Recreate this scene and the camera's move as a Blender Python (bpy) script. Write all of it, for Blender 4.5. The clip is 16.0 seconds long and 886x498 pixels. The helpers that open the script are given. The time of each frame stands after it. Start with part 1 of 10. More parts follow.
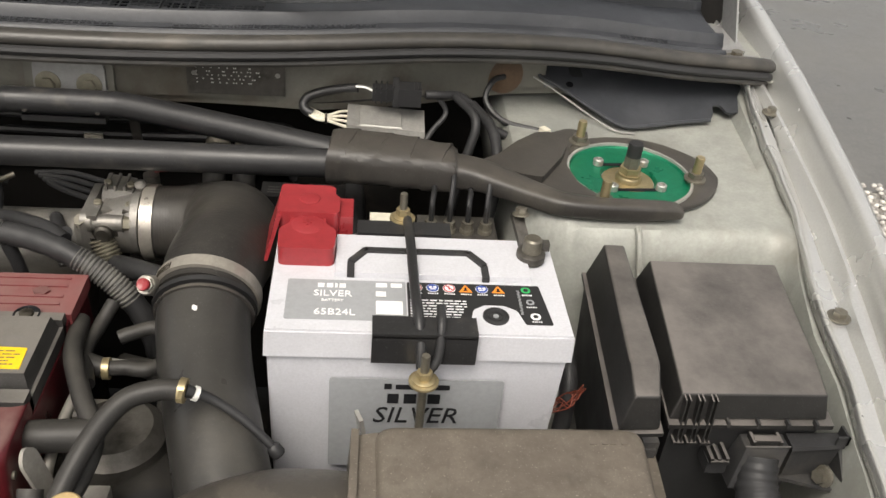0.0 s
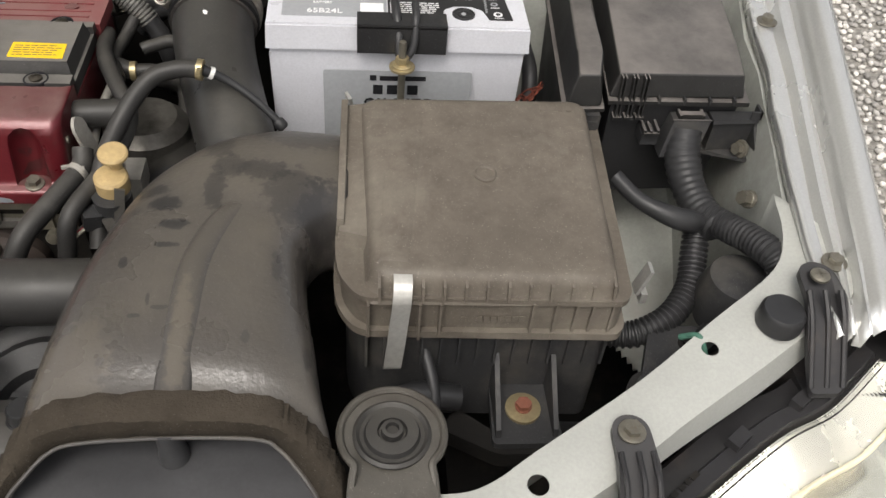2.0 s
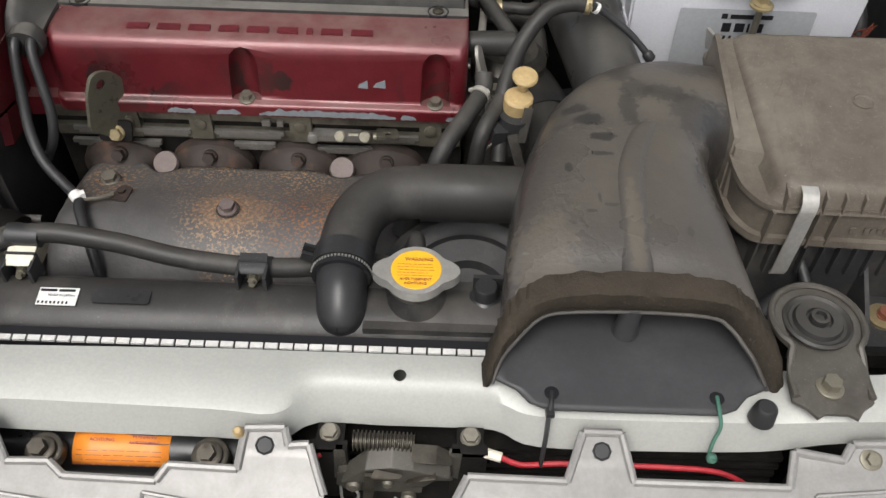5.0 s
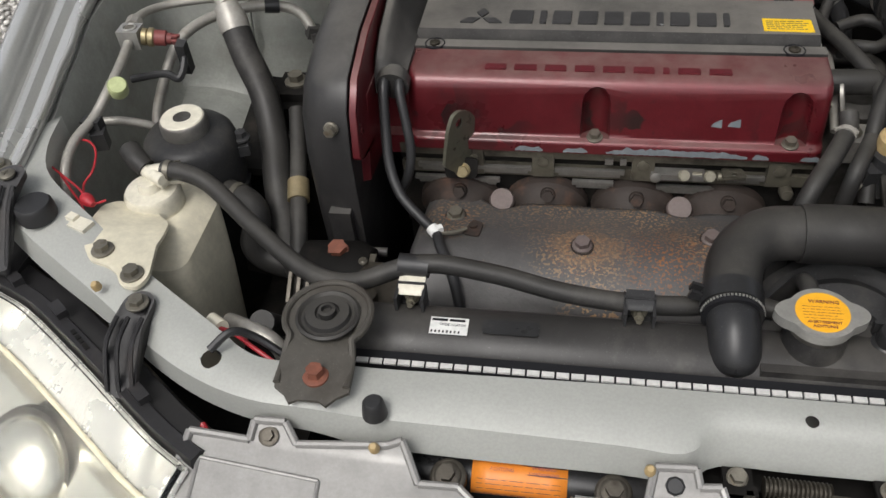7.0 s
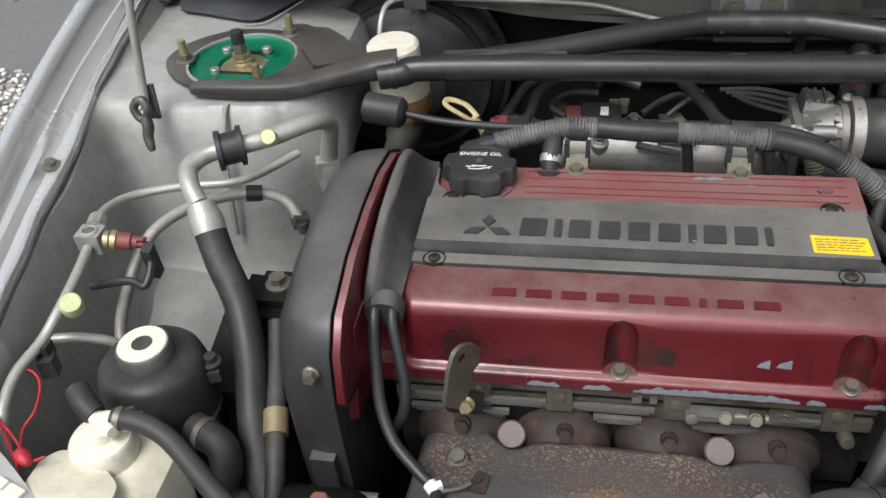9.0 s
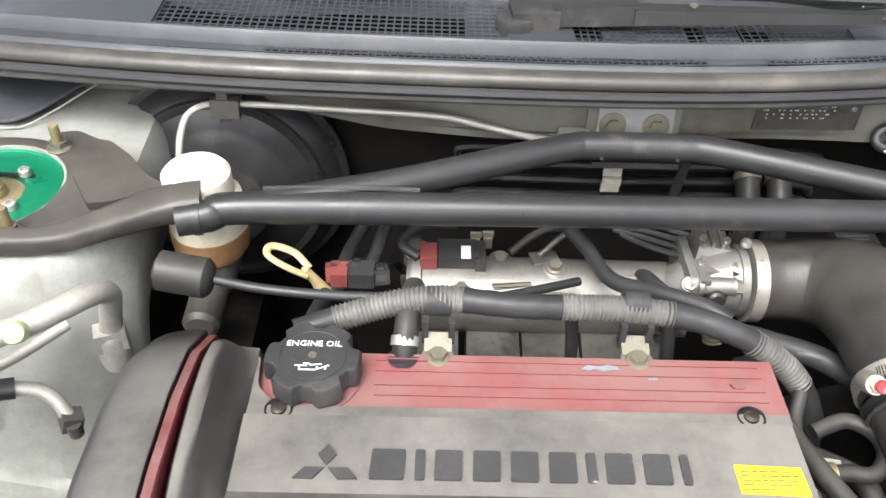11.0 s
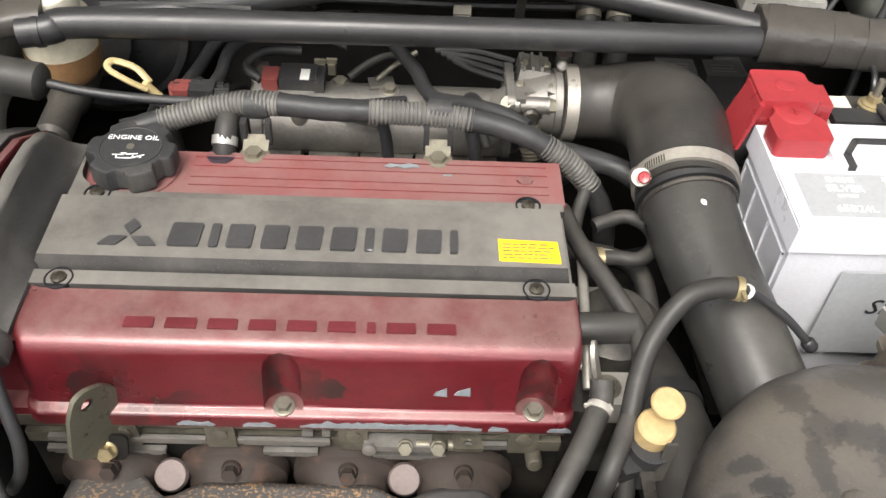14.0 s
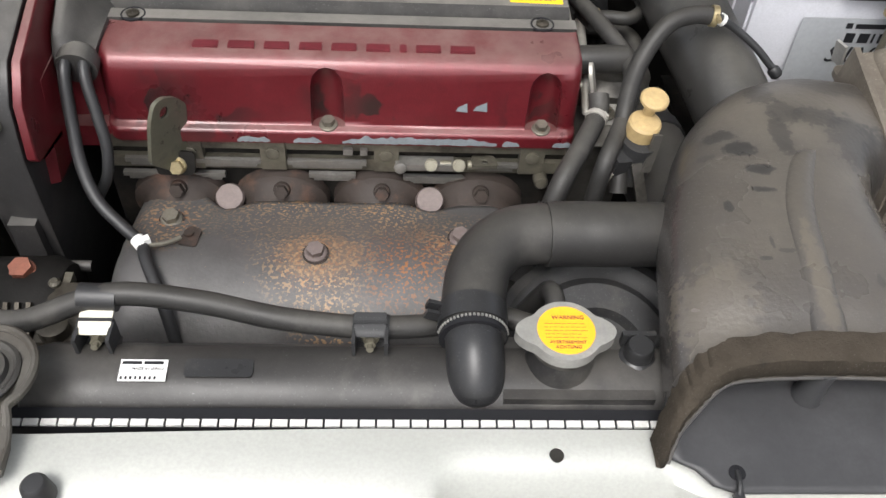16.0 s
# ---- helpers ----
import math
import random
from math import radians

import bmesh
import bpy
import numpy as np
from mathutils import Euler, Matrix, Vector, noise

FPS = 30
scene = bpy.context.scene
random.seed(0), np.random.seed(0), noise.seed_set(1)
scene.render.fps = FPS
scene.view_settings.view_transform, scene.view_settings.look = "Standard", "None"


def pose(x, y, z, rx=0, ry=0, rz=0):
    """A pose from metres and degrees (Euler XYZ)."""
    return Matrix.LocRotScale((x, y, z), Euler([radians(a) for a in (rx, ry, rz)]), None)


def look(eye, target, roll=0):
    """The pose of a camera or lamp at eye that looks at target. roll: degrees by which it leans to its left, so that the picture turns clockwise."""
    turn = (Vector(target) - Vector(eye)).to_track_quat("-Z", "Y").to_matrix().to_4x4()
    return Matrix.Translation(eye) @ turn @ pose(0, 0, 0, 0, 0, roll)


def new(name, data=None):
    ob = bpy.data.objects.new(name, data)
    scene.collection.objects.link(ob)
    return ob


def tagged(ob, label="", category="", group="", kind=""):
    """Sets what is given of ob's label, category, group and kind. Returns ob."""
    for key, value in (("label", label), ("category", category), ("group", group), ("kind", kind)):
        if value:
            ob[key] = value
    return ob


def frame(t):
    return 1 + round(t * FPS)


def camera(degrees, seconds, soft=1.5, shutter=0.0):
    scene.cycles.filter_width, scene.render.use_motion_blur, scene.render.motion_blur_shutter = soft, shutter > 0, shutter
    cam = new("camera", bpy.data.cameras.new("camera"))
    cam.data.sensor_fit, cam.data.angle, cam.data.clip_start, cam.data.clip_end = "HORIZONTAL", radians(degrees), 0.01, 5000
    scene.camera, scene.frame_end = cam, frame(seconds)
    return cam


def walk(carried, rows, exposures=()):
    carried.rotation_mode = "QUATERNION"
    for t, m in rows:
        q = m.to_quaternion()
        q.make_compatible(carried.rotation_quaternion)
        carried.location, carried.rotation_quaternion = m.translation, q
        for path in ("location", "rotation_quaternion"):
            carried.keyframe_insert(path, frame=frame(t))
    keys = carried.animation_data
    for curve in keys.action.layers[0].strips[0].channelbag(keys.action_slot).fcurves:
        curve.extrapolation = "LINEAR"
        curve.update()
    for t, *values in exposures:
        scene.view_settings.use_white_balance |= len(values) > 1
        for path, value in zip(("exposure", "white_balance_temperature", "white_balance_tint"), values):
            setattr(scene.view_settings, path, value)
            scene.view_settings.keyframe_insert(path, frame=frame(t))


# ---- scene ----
cam = camera(54.1, 16.0)
PATH = [
    (0, (0.301, -0.08, 1.248), (0.512, 1.55, 0.108), 6.3),
    (0.5, (0.317, -0.146, 1.245), (0.532, 1.454, 0.065), 6.3),
    (0.8, (0.31, -0.191, 1.246), (0.538, 1.388, 0.04), 6.7),
    (1, (0.315, -0.215, 1.243), (0.528, 1.344, 0.009), 6.5),
    (1.5, (0.32, -0.248, 1.235), (0.529, 1.231, -0.094), 6.0),
    (2, (0.318, -0.264, 1.23), (0.518, 1.134, -0.186), 5.8),
    (2.5, (0.311, -0.27, 1.224), (0.477, 1.075, -0.246), 5.5),
    (3, (0.299, -0.295, 1.225), (0.426, 1.024, -0.273), 5.2),
    (3.5, (0.263, -0.315, 1.231), (0.372, 1.008, -0.265), 4.6),
    (4, (0.194, -0.335, 1.24), (0.288, 0.978, -0.266), 4.4),
    (4.5, (0.127, -0.35, 1.25), (0.19, 0.971, -0.25), 3.7),
    (5, (0.055, -0.356, 1.251), (0.059, 0.99, -0.228), 2.1),
    (5.2, (0.031, -0.358, 1.251), (0.008, 0.996, -0.221), 1.7),
    (7.3, (-0.166, -0.38, 1.25), (-0.509, 1.013, -0.145), -6.4),
    (7.5, (-0.175, -0.381, 1.252), (-0.525, 1.012, -0.14), -6.6),
    (8, (-0.177, -0.373, 1.256), (-0.516, 1.042, -0.116), -6.4),
    (8.5, (-0.176, -0.327, 1.262), (-0.509, 1.135, -0.062), -6.2),
    (9, (-0.168, -0.192, 1.276), (-0.506, 1.317, 0.007), -5.4),
    (9.2, (-0.166, -0.139, 1.286), (-0.486, 1.387, 0.034), -4.7),
    (11.3, (-0.199, 0.082, 1.28), (-0.114, 1.606, -0.013), 3.3),
    (11.5, (-0.166, 0.087, 1.284), (-0.056, 1.616, -0.001), 3.9),
    (12, (-0.08, 0.086, 1.288), (0.052, 1.614, 0.005), 4.4),
    (12.5, (-0.048, 0.082, 1.291), (0.07, 1.591, -0.016), 4.2),
    (13, (-0.036, 0.066, 1.286), (0.045, 1.529, -0.075), 3.1),
    (13.5, (-0.022, 0.027, 1.265), (0.028, 1.417, -0.172), 3.5),
    (14, (-0.051, -0.041, 1.26), (0.025, 1.351, -0.173), 3.9),
    (14.5, (-0.072, -0.125, 1.241), (0.025, 1.251, -0.207), 4.4),
    (15, (-0.077, -0.19, 1.236), (0.02, 1.173, -0.224), 3.8),
    (15.5, (-0.078, -0.231, 1.223), (0.038, 1.115, -0.252), 4.3),
    (16, (-0.078, -0.259, 1.208), (0.024, 1.07, -0.283), 4.1),
]
walk(cam, [(t, look(eye, target, roll)) for t, eye, target, roll in PATH],
     [(0.0, 0.52, 7000, 10), (1.0, 0.4, 6900, 10), (2.0, 0.40, 6700, 10), (2.8, 0.37, 6600, 10), (3.5, 0.22, 6500, 10), (4.1, 0.22, 6500, 10), (5.0, 0.35, 6500, 10), (7.5, -0.05, 6400, 10), (8.5, 0.11, 6200, 10), (9.0, 0.5, 6200, 10), (11.5, 1.75, 6500, 10), (12.0, 1.52, 6700, 10), (12.5, 1.4, 6900, 10),
      (13.0, 1.15, 6700, 10), (13.5, 1.15, 6700, 10), (14.0, 1.22, 6700, 10), (14.5, 1.5, 6650, 10), (15.0, 1.6, 6500, 10), (15.5, 1.6, 6450, 10), (16.0, 0.84, 6400, 10)])
# ---- world and light ----
world = bpy.data.worlds.new("sky")
scene.world = world
world.use_nodes = True
wn = world.node_tree.nodes
sky = wn.new("ShaderNodeTexSky")
sky.sky_type, sky.sun_disc = "NISHITA", False
sky.sun_elevation, sky.sun_rotation = radians(55), radians(200)
sky.air_density, sky.dust_density, sky.ozone_density = 1.0, 5.0, 1.0
hazy = wn.new("ShaderNodeHueSaturation")
hazy.inputs["Saturation"].default_value = 0.25
world.node_tree.links.new(sky.outputs[0], hazy.inputs["Color"])
world.node_tree.links.new(hazy.outputs[0], wn["Background"].inputs[0])
wn["Background"].inputs[1].default_value = 0.15
sun = new("sun", bpy.data.lights.new("sun", "SUN"))
sun.data.energy, sun.data.angle, sun.data.color = 1.3, radians(22), (1, 0.97, 0.93)
sun.matrix_world = look((-0.9, -1.7, 5.2), (0, 0.4, 0.7))


# ---- materials ----
def mat(name, col, rough=0.5, metal=0.0, var=0.2, vscale=9.0, bump=0.15, bscale=220.0, col2=None, m2=(0.55, 0.7, 25.0), coat=0.0, spots=None, rvar=0.12, streak=1.0, spec=0.5, grime=0.22, speck=0.0, dust=None, stains=None):
    m = bpy.data.materials.new(name)
    m.use_nodes = True
    nt = m.node_tree
    n, ln = nt.nodes, nt.links.new
    b = n["Principled BSDF"]
    b.inputs["Roughness"].default_value, b.inputs["Metallic"].default_value = rough, metal
    b.inputs["Coat Weight"].default_value = coat
    b.inputs["Specular IOR Level"].default_value = spec
    b.inputs["Coat Roughness"].default_value = 0.15
    tc = n.new("ShaderNodeTexCoord")
    mp = n.new("ShaderNodeMapping")
    mp.inputs["Scale"].default_value = (1, 1, streak)
    ln(tc.outputs["Object"], mp.inputs["Vector"])

    def noise_tex(scale, detail=5.0, rgh=0.6):
        t = n.new("ShaderNodeTexNoise")
        t.inputs["Scale"].default_value, t.inputs["Detail"].default_value, t.inputs["Roughness"].default_value = scale, detail, rgh
        ln(mp.outputs[0], t.inputs["Vector"])
        return t.outputs["Fac"]

    def span(sock, lo, hi, a, c):
        r = n.new("ShaderNodeMapRange")
        r.inputs["From Min"].default_value, r.inputs["From Max"].default_value = lo, hi
        r.inputs["To Min"].default_value, r.inputs["To Max"].default_value = a, c
        ln(sock, r.inputs["Value"])
        return r.outputs[0]

    def mix(fac, a, c):
        x = n.new("ShaderNodeMix")
        x.data_type = "RGBA"
        ln(fac, x.inputs["Factor"])
        for k, v in (("A", a), ("B", c)):
            sock = [q for q in x.inputs if q.name == k and q.type == "RGBA"][0]
            if isinstance(v, tuple):
                sock.default_value = (*v, 1)
            else:
                ln(v, sock)
        return [q for q in x.outputs if q.type == "RGBA"][0]

    big, fine = noise_tex(vscale), noise_tex(bscale, 3.0)
    c = mix(span(big, 0.3, 0.7, 0, 1), tuple(max(0, q * (1 - var)) for q in col), tuple(min(1, q * (1 + var)) for q in col))
    c = mix(span(fine, 0.35, 0.65, 0, 0.35), c, tuple(q * 0.75 for q in col))
    if grime:
        c = mix(span(noise_tex(vscale * 6.5, 7.0, 0.7), 0.35, 0.68, 0, grime * 2), c, tuple(q * 0.55 for q in col))
    if speck:
        c = mix(span(noise_tex(900.0, 2.0), 0.66, 0.72, 0, speck), c, tuple(min(0.8, q * 2.2 + 0.1) for q in col))
    if col2:
        c = mix(span(noise_tex(m2[2], 8.0, 0.65), m2[0], m2[1], 0, 1), c, col2)
    # Dust on upward faces; steep faces left darker also carry overhead light's contrast.
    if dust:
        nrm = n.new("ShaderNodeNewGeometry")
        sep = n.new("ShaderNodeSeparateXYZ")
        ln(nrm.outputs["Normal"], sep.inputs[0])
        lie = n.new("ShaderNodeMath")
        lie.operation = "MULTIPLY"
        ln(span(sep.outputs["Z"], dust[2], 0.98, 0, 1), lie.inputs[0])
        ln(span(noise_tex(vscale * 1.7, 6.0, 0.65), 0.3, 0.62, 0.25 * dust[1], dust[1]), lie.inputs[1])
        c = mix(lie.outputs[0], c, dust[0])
    if spots:
        for place, size, tint, amount in spots:
            d = n.new("ShaderNodeVectorMath")
            d.operation = "DISTANCE"
            ln(tc.outputs["Object"], d.inputs[0])
            d.inputs[1].default_value = place
            near = span(d.outputs["Value"], size, size * 0.15, 0, 1)
            mul = n.new("ShaderNodeMath")
            mul.operation = "MULTIPLY"
            ln(near, mul.inputs[0])
            ln(span(noise_tex(amount, 2.5, 0.5), 0.545, 0.59, 0, 1), mul.inputs[1])
            c = mix(mul.outputs[0], c, tint)
    for place, size, tint, weight in stains or ():
        off = n.new("ShaderNodeVectorMath")
        off.operation = "SUBTRACT"
        ln(tc.outputs["Object"], off.inputs[0])
        off.inputs[1].default_value = place
        scl = n.new("ShaderNodeVectorMath")
        scl.operation = "DIVIDE"
        ln(off.outputs[0], scl.inputs[0])
        scl.inputs[1].default_value = size
        far = n.new("ShaderNodeVectorMath")
        far.operation = "LENGTH"
        ln(scl.outputs[0], far.inputs[0])
        rag = n.new("ShaderNodeMath")
        rag.operation = "ADD"
        ln(far.outputs["Value"], rag.inputs[0])
        ln(span(noise_tex(130.0, 4.0, 0.6), 0.3, 0.7, -0.4, 0.4), rag.inputs[1])
        c = mix(span(rag.outputs[0], 1.08, 0.85, 0, weight), c, tint)
    ln(c, b.inputs["Base Color"])
    ln(span(big, 0.3, 0.7, max(0.03, rough - rvar), min(1, rough + rvar)), b.inputs["Roughness"])
    if bump:
        bp = n.new("ShaderNodeBump")
        bp.inputs["Strength"].default_value, bp.inputs["Distance"].default_value = bump, 0.001
        ln(fine, bp.inputs["Height"])
        ln(bp.outputs[0], b.inputs["Normal"])
    return m


M_PAINT = mat("pale_silver_green_paint", (0.372, 0.377, 0.350), 0.46, 0.04, 0.05, 6, 0.03, 400, coat=0.12, grime=0.05)
M_BAY = mat("dusty_bay_paint", (0.335, 0.342, 0.312), 0.5, 0.1, 0.16, 7, 0.06, 300, (0.21, 0.20, 0.175), (0.50, 0.72, 10))
M_FENDER = mat("silver_fender_paint", (0.63, 0.63, 0.61), 0.26, 0.6, 0.05, 5, 0.02, 500, coat=0.6, grime=0.0)
M_SILVER = mat("silver_plastic_paint", (0.275, 0.268, 0.256), 0.4, 0.25, 0.07, 8, 0.04, 400, (0.3, 0.27, 0.24), (0.68, 0.78, 30))
M_BLACK = mat("black_plastic", (0.032, 0.032, 0.033), 0.5, 0, 0.25, 10, 0.15, 350, (0.075, 0.07, 0.062), (0.5, 0.72, 14), spec=0.3, speck=0.5)
M_MOUNT = mat("dusty_dull_steel_bracket", (0.085, 0.078, 0.066), 0.5, 0.2, 0.25, 10, 0.2, 280, (0.05, 0.043, 0.035), (0.52, 0.7, 16), speck=0.5)
M_BLACKSAT = mat("satin_black_metal", (0.024, 0.024, 0.025), 0.36, 0, 0.25, 12, 0.1, 400, (0.06, 0.055, 0.05), (0.58, 0.75, 22), spec=0.4, speck=0.5)
M_DUST = mat("dusty_brown_black_plastic", (0.131, 0.112, 0.091), 0.6, 0, 0.22, 6, 0.4, 230, (0.185, 0.165, 0.135), (0.48, 0.72, 9), spec=0.3, speck=0.6, grime=0.4)
DK = (0.022, 0.021, 0.021)
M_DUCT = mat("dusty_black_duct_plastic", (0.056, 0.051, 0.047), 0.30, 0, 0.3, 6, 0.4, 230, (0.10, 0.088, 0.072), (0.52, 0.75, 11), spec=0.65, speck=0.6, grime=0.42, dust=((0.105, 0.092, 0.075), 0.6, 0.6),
             stains=[((x - 0.21, y - 0.14, 0.085), (a, b, 0.05), DK, w) for x, y, a, b, w in ((0.177, 0.226, 0.011, 0.008, 0.85), (0.1875, 0.203, 0.012, 0.0055, 0.85), (0.1835, 0.183, 0.0085, 0.003, 0.8), (0.156, 0.169, 0.0035, 0.005, 0.8), (0.164, 0.243, 0.014, 0.006, 0.7), (0.150, 0.222, 0.008, 0.004, 0.5),
                     (0.296, 0.228, 0.022, 0.034, 0.65), (0.272, 0.238, 0.024, 0.030, 0.5), (0.247, 0.262, 0.022, 0.012, 0.55), (0.212, 0.240, 0.008, 0.024, 0.6), (0.221, 0.266, 0.014, 0.014, 0.5), (0.210, 0.292, 0.012, 0.016, 0.55), (0.275, 0.31, 0.035, 0.016, 0.4), (0.262, 0.168, 0.004, 0.012, 0.5), (0.17, 0.122, 0.006, 0.002, 0.7), (0.178, 0.136, 0.002, 0.005, 0.7), (0.187, 0.128, 0.005, 0.0018, 0.6), (0.245, 0.105, 0.003, 0.006, 0.5), (0.286, 0.10, 0.004, 0.012, 0.6))]
             + [((0.203 - 0.21, 0.10 - 0.14, 0.078), (0.007, 0.05, 0.05), (0.13, 0.112, 0.085), 0.45), ((0.13 - 0.21, 0.085 - 0.14, 0.078), (0.03, 0.035, 0.05), (0.125, 0.108, 0.085), 0.4)])
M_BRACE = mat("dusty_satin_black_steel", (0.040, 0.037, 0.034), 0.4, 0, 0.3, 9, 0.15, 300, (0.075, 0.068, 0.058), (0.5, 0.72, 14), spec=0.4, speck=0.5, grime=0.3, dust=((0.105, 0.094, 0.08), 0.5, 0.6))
M_DUCTIN = mat("smooth_black_duct_plastic", (0.045, 0.045, 0.047), 0.5, 0, 0.15, 8, 0.06, 350, spec=0.35)
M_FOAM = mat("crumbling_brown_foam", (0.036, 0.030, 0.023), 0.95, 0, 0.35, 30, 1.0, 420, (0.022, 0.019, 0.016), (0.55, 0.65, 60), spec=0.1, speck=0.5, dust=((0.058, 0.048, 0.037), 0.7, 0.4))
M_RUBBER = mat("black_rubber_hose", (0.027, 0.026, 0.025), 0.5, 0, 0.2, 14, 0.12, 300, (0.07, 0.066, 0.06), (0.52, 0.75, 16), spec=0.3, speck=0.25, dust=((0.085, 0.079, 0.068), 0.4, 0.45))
M_RUBDARK = mat("clean_black_rubber", (0.022, 0.022, 0.023), 0.5, 0, 0.2, 14, 0.1, 300)
M_CORR = mat("grey_corrugated_tube", (0.10, 0.097, 0.09), 0.5, 0, 0.2, 20, 0.1, 300, (0.16, 0.155, 0.14), (0.5, 0.7, 30))
M_TAPE = mat("black_wrapped_tape", (0.03, 0.03, 0.031), 0.45, 0, 0.25, 25, 0.35, 160, spec=0.3)
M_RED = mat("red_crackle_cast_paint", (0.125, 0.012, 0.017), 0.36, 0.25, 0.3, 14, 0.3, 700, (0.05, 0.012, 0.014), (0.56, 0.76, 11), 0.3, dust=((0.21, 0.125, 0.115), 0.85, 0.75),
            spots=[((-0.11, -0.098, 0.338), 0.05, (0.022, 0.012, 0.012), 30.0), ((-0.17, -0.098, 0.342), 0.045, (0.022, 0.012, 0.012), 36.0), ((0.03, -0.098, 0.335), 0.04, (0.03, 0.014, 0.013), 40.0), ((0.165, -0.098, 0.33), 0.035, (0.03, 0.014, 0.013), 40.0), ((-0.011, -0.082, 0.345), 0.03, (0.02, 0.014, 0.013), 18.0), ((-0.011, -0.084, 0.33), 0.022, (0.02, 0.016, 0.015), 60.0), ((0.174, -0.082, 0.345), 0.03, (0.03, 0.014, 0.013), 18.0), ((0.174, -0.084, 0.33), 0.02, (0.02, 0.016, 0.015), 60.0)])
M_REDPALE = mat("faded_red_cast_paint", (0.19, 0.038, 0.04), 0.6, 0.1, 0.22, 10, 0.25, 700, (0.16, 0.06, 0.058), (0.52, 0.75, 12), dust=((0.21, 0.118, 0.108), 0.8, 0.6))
M_CHIP = mat("bare_grey_primer", (0.24, 0.27, 0.29), 0.5, 0.2, 0.2, 60, 0.2, 300)
# Dust pales the flat tops; undusted slopes double as their own shade.
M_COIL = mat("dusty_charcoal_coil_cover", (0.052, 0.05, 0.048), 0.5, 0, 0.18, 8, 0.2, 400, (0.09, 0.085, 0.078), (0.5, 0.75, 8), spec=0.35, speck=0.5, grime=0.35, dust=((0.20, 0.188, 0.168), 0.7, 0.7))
M_LETTER = mat("dark_raised_lettering", (0.045, 0.044, 0.045), 0.4, 0, 0.2, 30, 0.1, 300, (0.3, 0.3, 0.3), (0.62, 0.68, 60))
M_WHITE = mat("white_battery_plastic", (0.56, 0.565, 0.6), 0.35, 0, 0.04, 10, 0.03, 500, grime=0.06)
M_GREYLAB = mat("grey_label", (0.3, 0.31, 0.32), 0.4, 0, 0.04, 10, 0, grime=0.0)
M_BLKLAB = mat("black_label", (0.02, 0.02, 0.021), 0.4, 0, 0.1, 10, 0, grime=0.0)
# Printed ink, and flat black for slots, holes and recesses.
M_FLATBLACK = mat("flat_black_and_ink", (0.015, 0.015, 0.017), 0.5, 0, 0, 10, 0, grime=0.0, spec=0.15)
M_WHITEINK = mat("white_ink", (0.8, 0.8, 0.8), 0.5, 0, 0, 10, 0, grime=0.0)
M_REDCAP = mat("translucent_red_plastic", (0.31, 0.03, 0.036), 0.34, 0, 0.14, 12, 0.08, 200)
M_GREEN = mat("green_anodised_metal", (0.005, 0.2, 0.10), 0.32, 0.4, 0.12, 20, 0.05, 300)
M_GOLD = mat("gold_zinc_plate", (0.42, 0.345, 0.2), 0.4, 0.7, 0.25, 40, 0.15, 300)
M_BOLT = mat("weathered_steel", (0.2, 0.185, 0.15), 0.45, 0.6, 0.25, 60, 0.2, 300, (0.12, 0.085, 0.05), (0.58, 0.72, 90))
M_GREASE = mat("greasy_dark_steel", (0.075, 0.066, 0.052), 0.42, 0.6, 0.3, 60, 0.2, 300, (0.035, 0.028, 0.02), (0.5, 0.7, 80))
M_COPPER = mat("dull_copper_strands", (0.20, 0.05, 0.03), 0.5, 0.3, 0.3, 80, 0.2, 300)
M_RUSTBOLT = mat("rusted_red_bolt", (0.22, 0.08, 0.05), 0.65, 0.2, 0.3, 80, 0.3, 300)
M_ALU = mat("cast_aluminium", (0.265, 0.254, 0.236), 0.52, 0.7, 0.2, 18, 0.35, 350, (0.26, 0.24, 0.21), (0.52, 0.76, 20))
M_HEAD = mat("oily_cast_head", (0.15, 0.138, 0.108), 0.45, 0.45, 0.3, 18, 0.3, 300, (0.05, 0.044, 0.035), (0.48, 0.68, 26))
M_ALUDK = mat("grimy_aluminium", (0.13, 0.122, 0.11), 0.5, 0.6, 0.3, 16, 0.3, 300, (0.04, 0.036, 0.03), (0.48, 0.66, 22))
M_PIPE = mat("dull_aluminium_pipe", (0.42, 0.4, 0.36), 0.45, 0.4, 0.15, 16, 0.15, 350, (0.3, 0.27, 0.22), (0.55, 0.75, 30))
M_CHROME = mat("bright_steel", (0.65, 0.64, 0.62), 0.2, 1.0, 0.08, 20, 0.05, 300)
M_LAMP = mat("lamp_reflector_chrome", (0.80, 0.79, 0.73), 0.22, 0.9, 0.03, 8, 0.02, 200, grime=0.0)
M_BRIGHTBAND = mat("bright_lamp_trim", (0.74, 0.74, 0.72), 0.28, 0.7, 0.03, 20, 0.02, 200, grime=0.0)
M_BAND = mat("satin_steel_band", (0.46, 0.43, 0.38), 0.36, 0.6, 0.1, 20, 0.05, 300)
M_REDDARK = mat("dark_red_raised_paint", (0.12, 0.016, 0.022), 0.4, 0.1, 0.2, 30, 0.1, 300)
M_ZINC = mat("bare_zinc_sheet", (0.45, 0.44, 0.41), 0.4, 0.6, 0.12, 20, 0.1, 300)
M_MILK = mat("yellowed_milky_plastic", (0.72, 0.67, 0.52), 0.42, 0, 0.1, 9, 0.08, 200, (0.60, 0.53, 0.38), (0.55, 0.8, 10))
M_CREAM = mat("cream_plastic", (0.72, 0.68, 0.56), 0.45, 0, 0.06, 14, 0.06, 200)
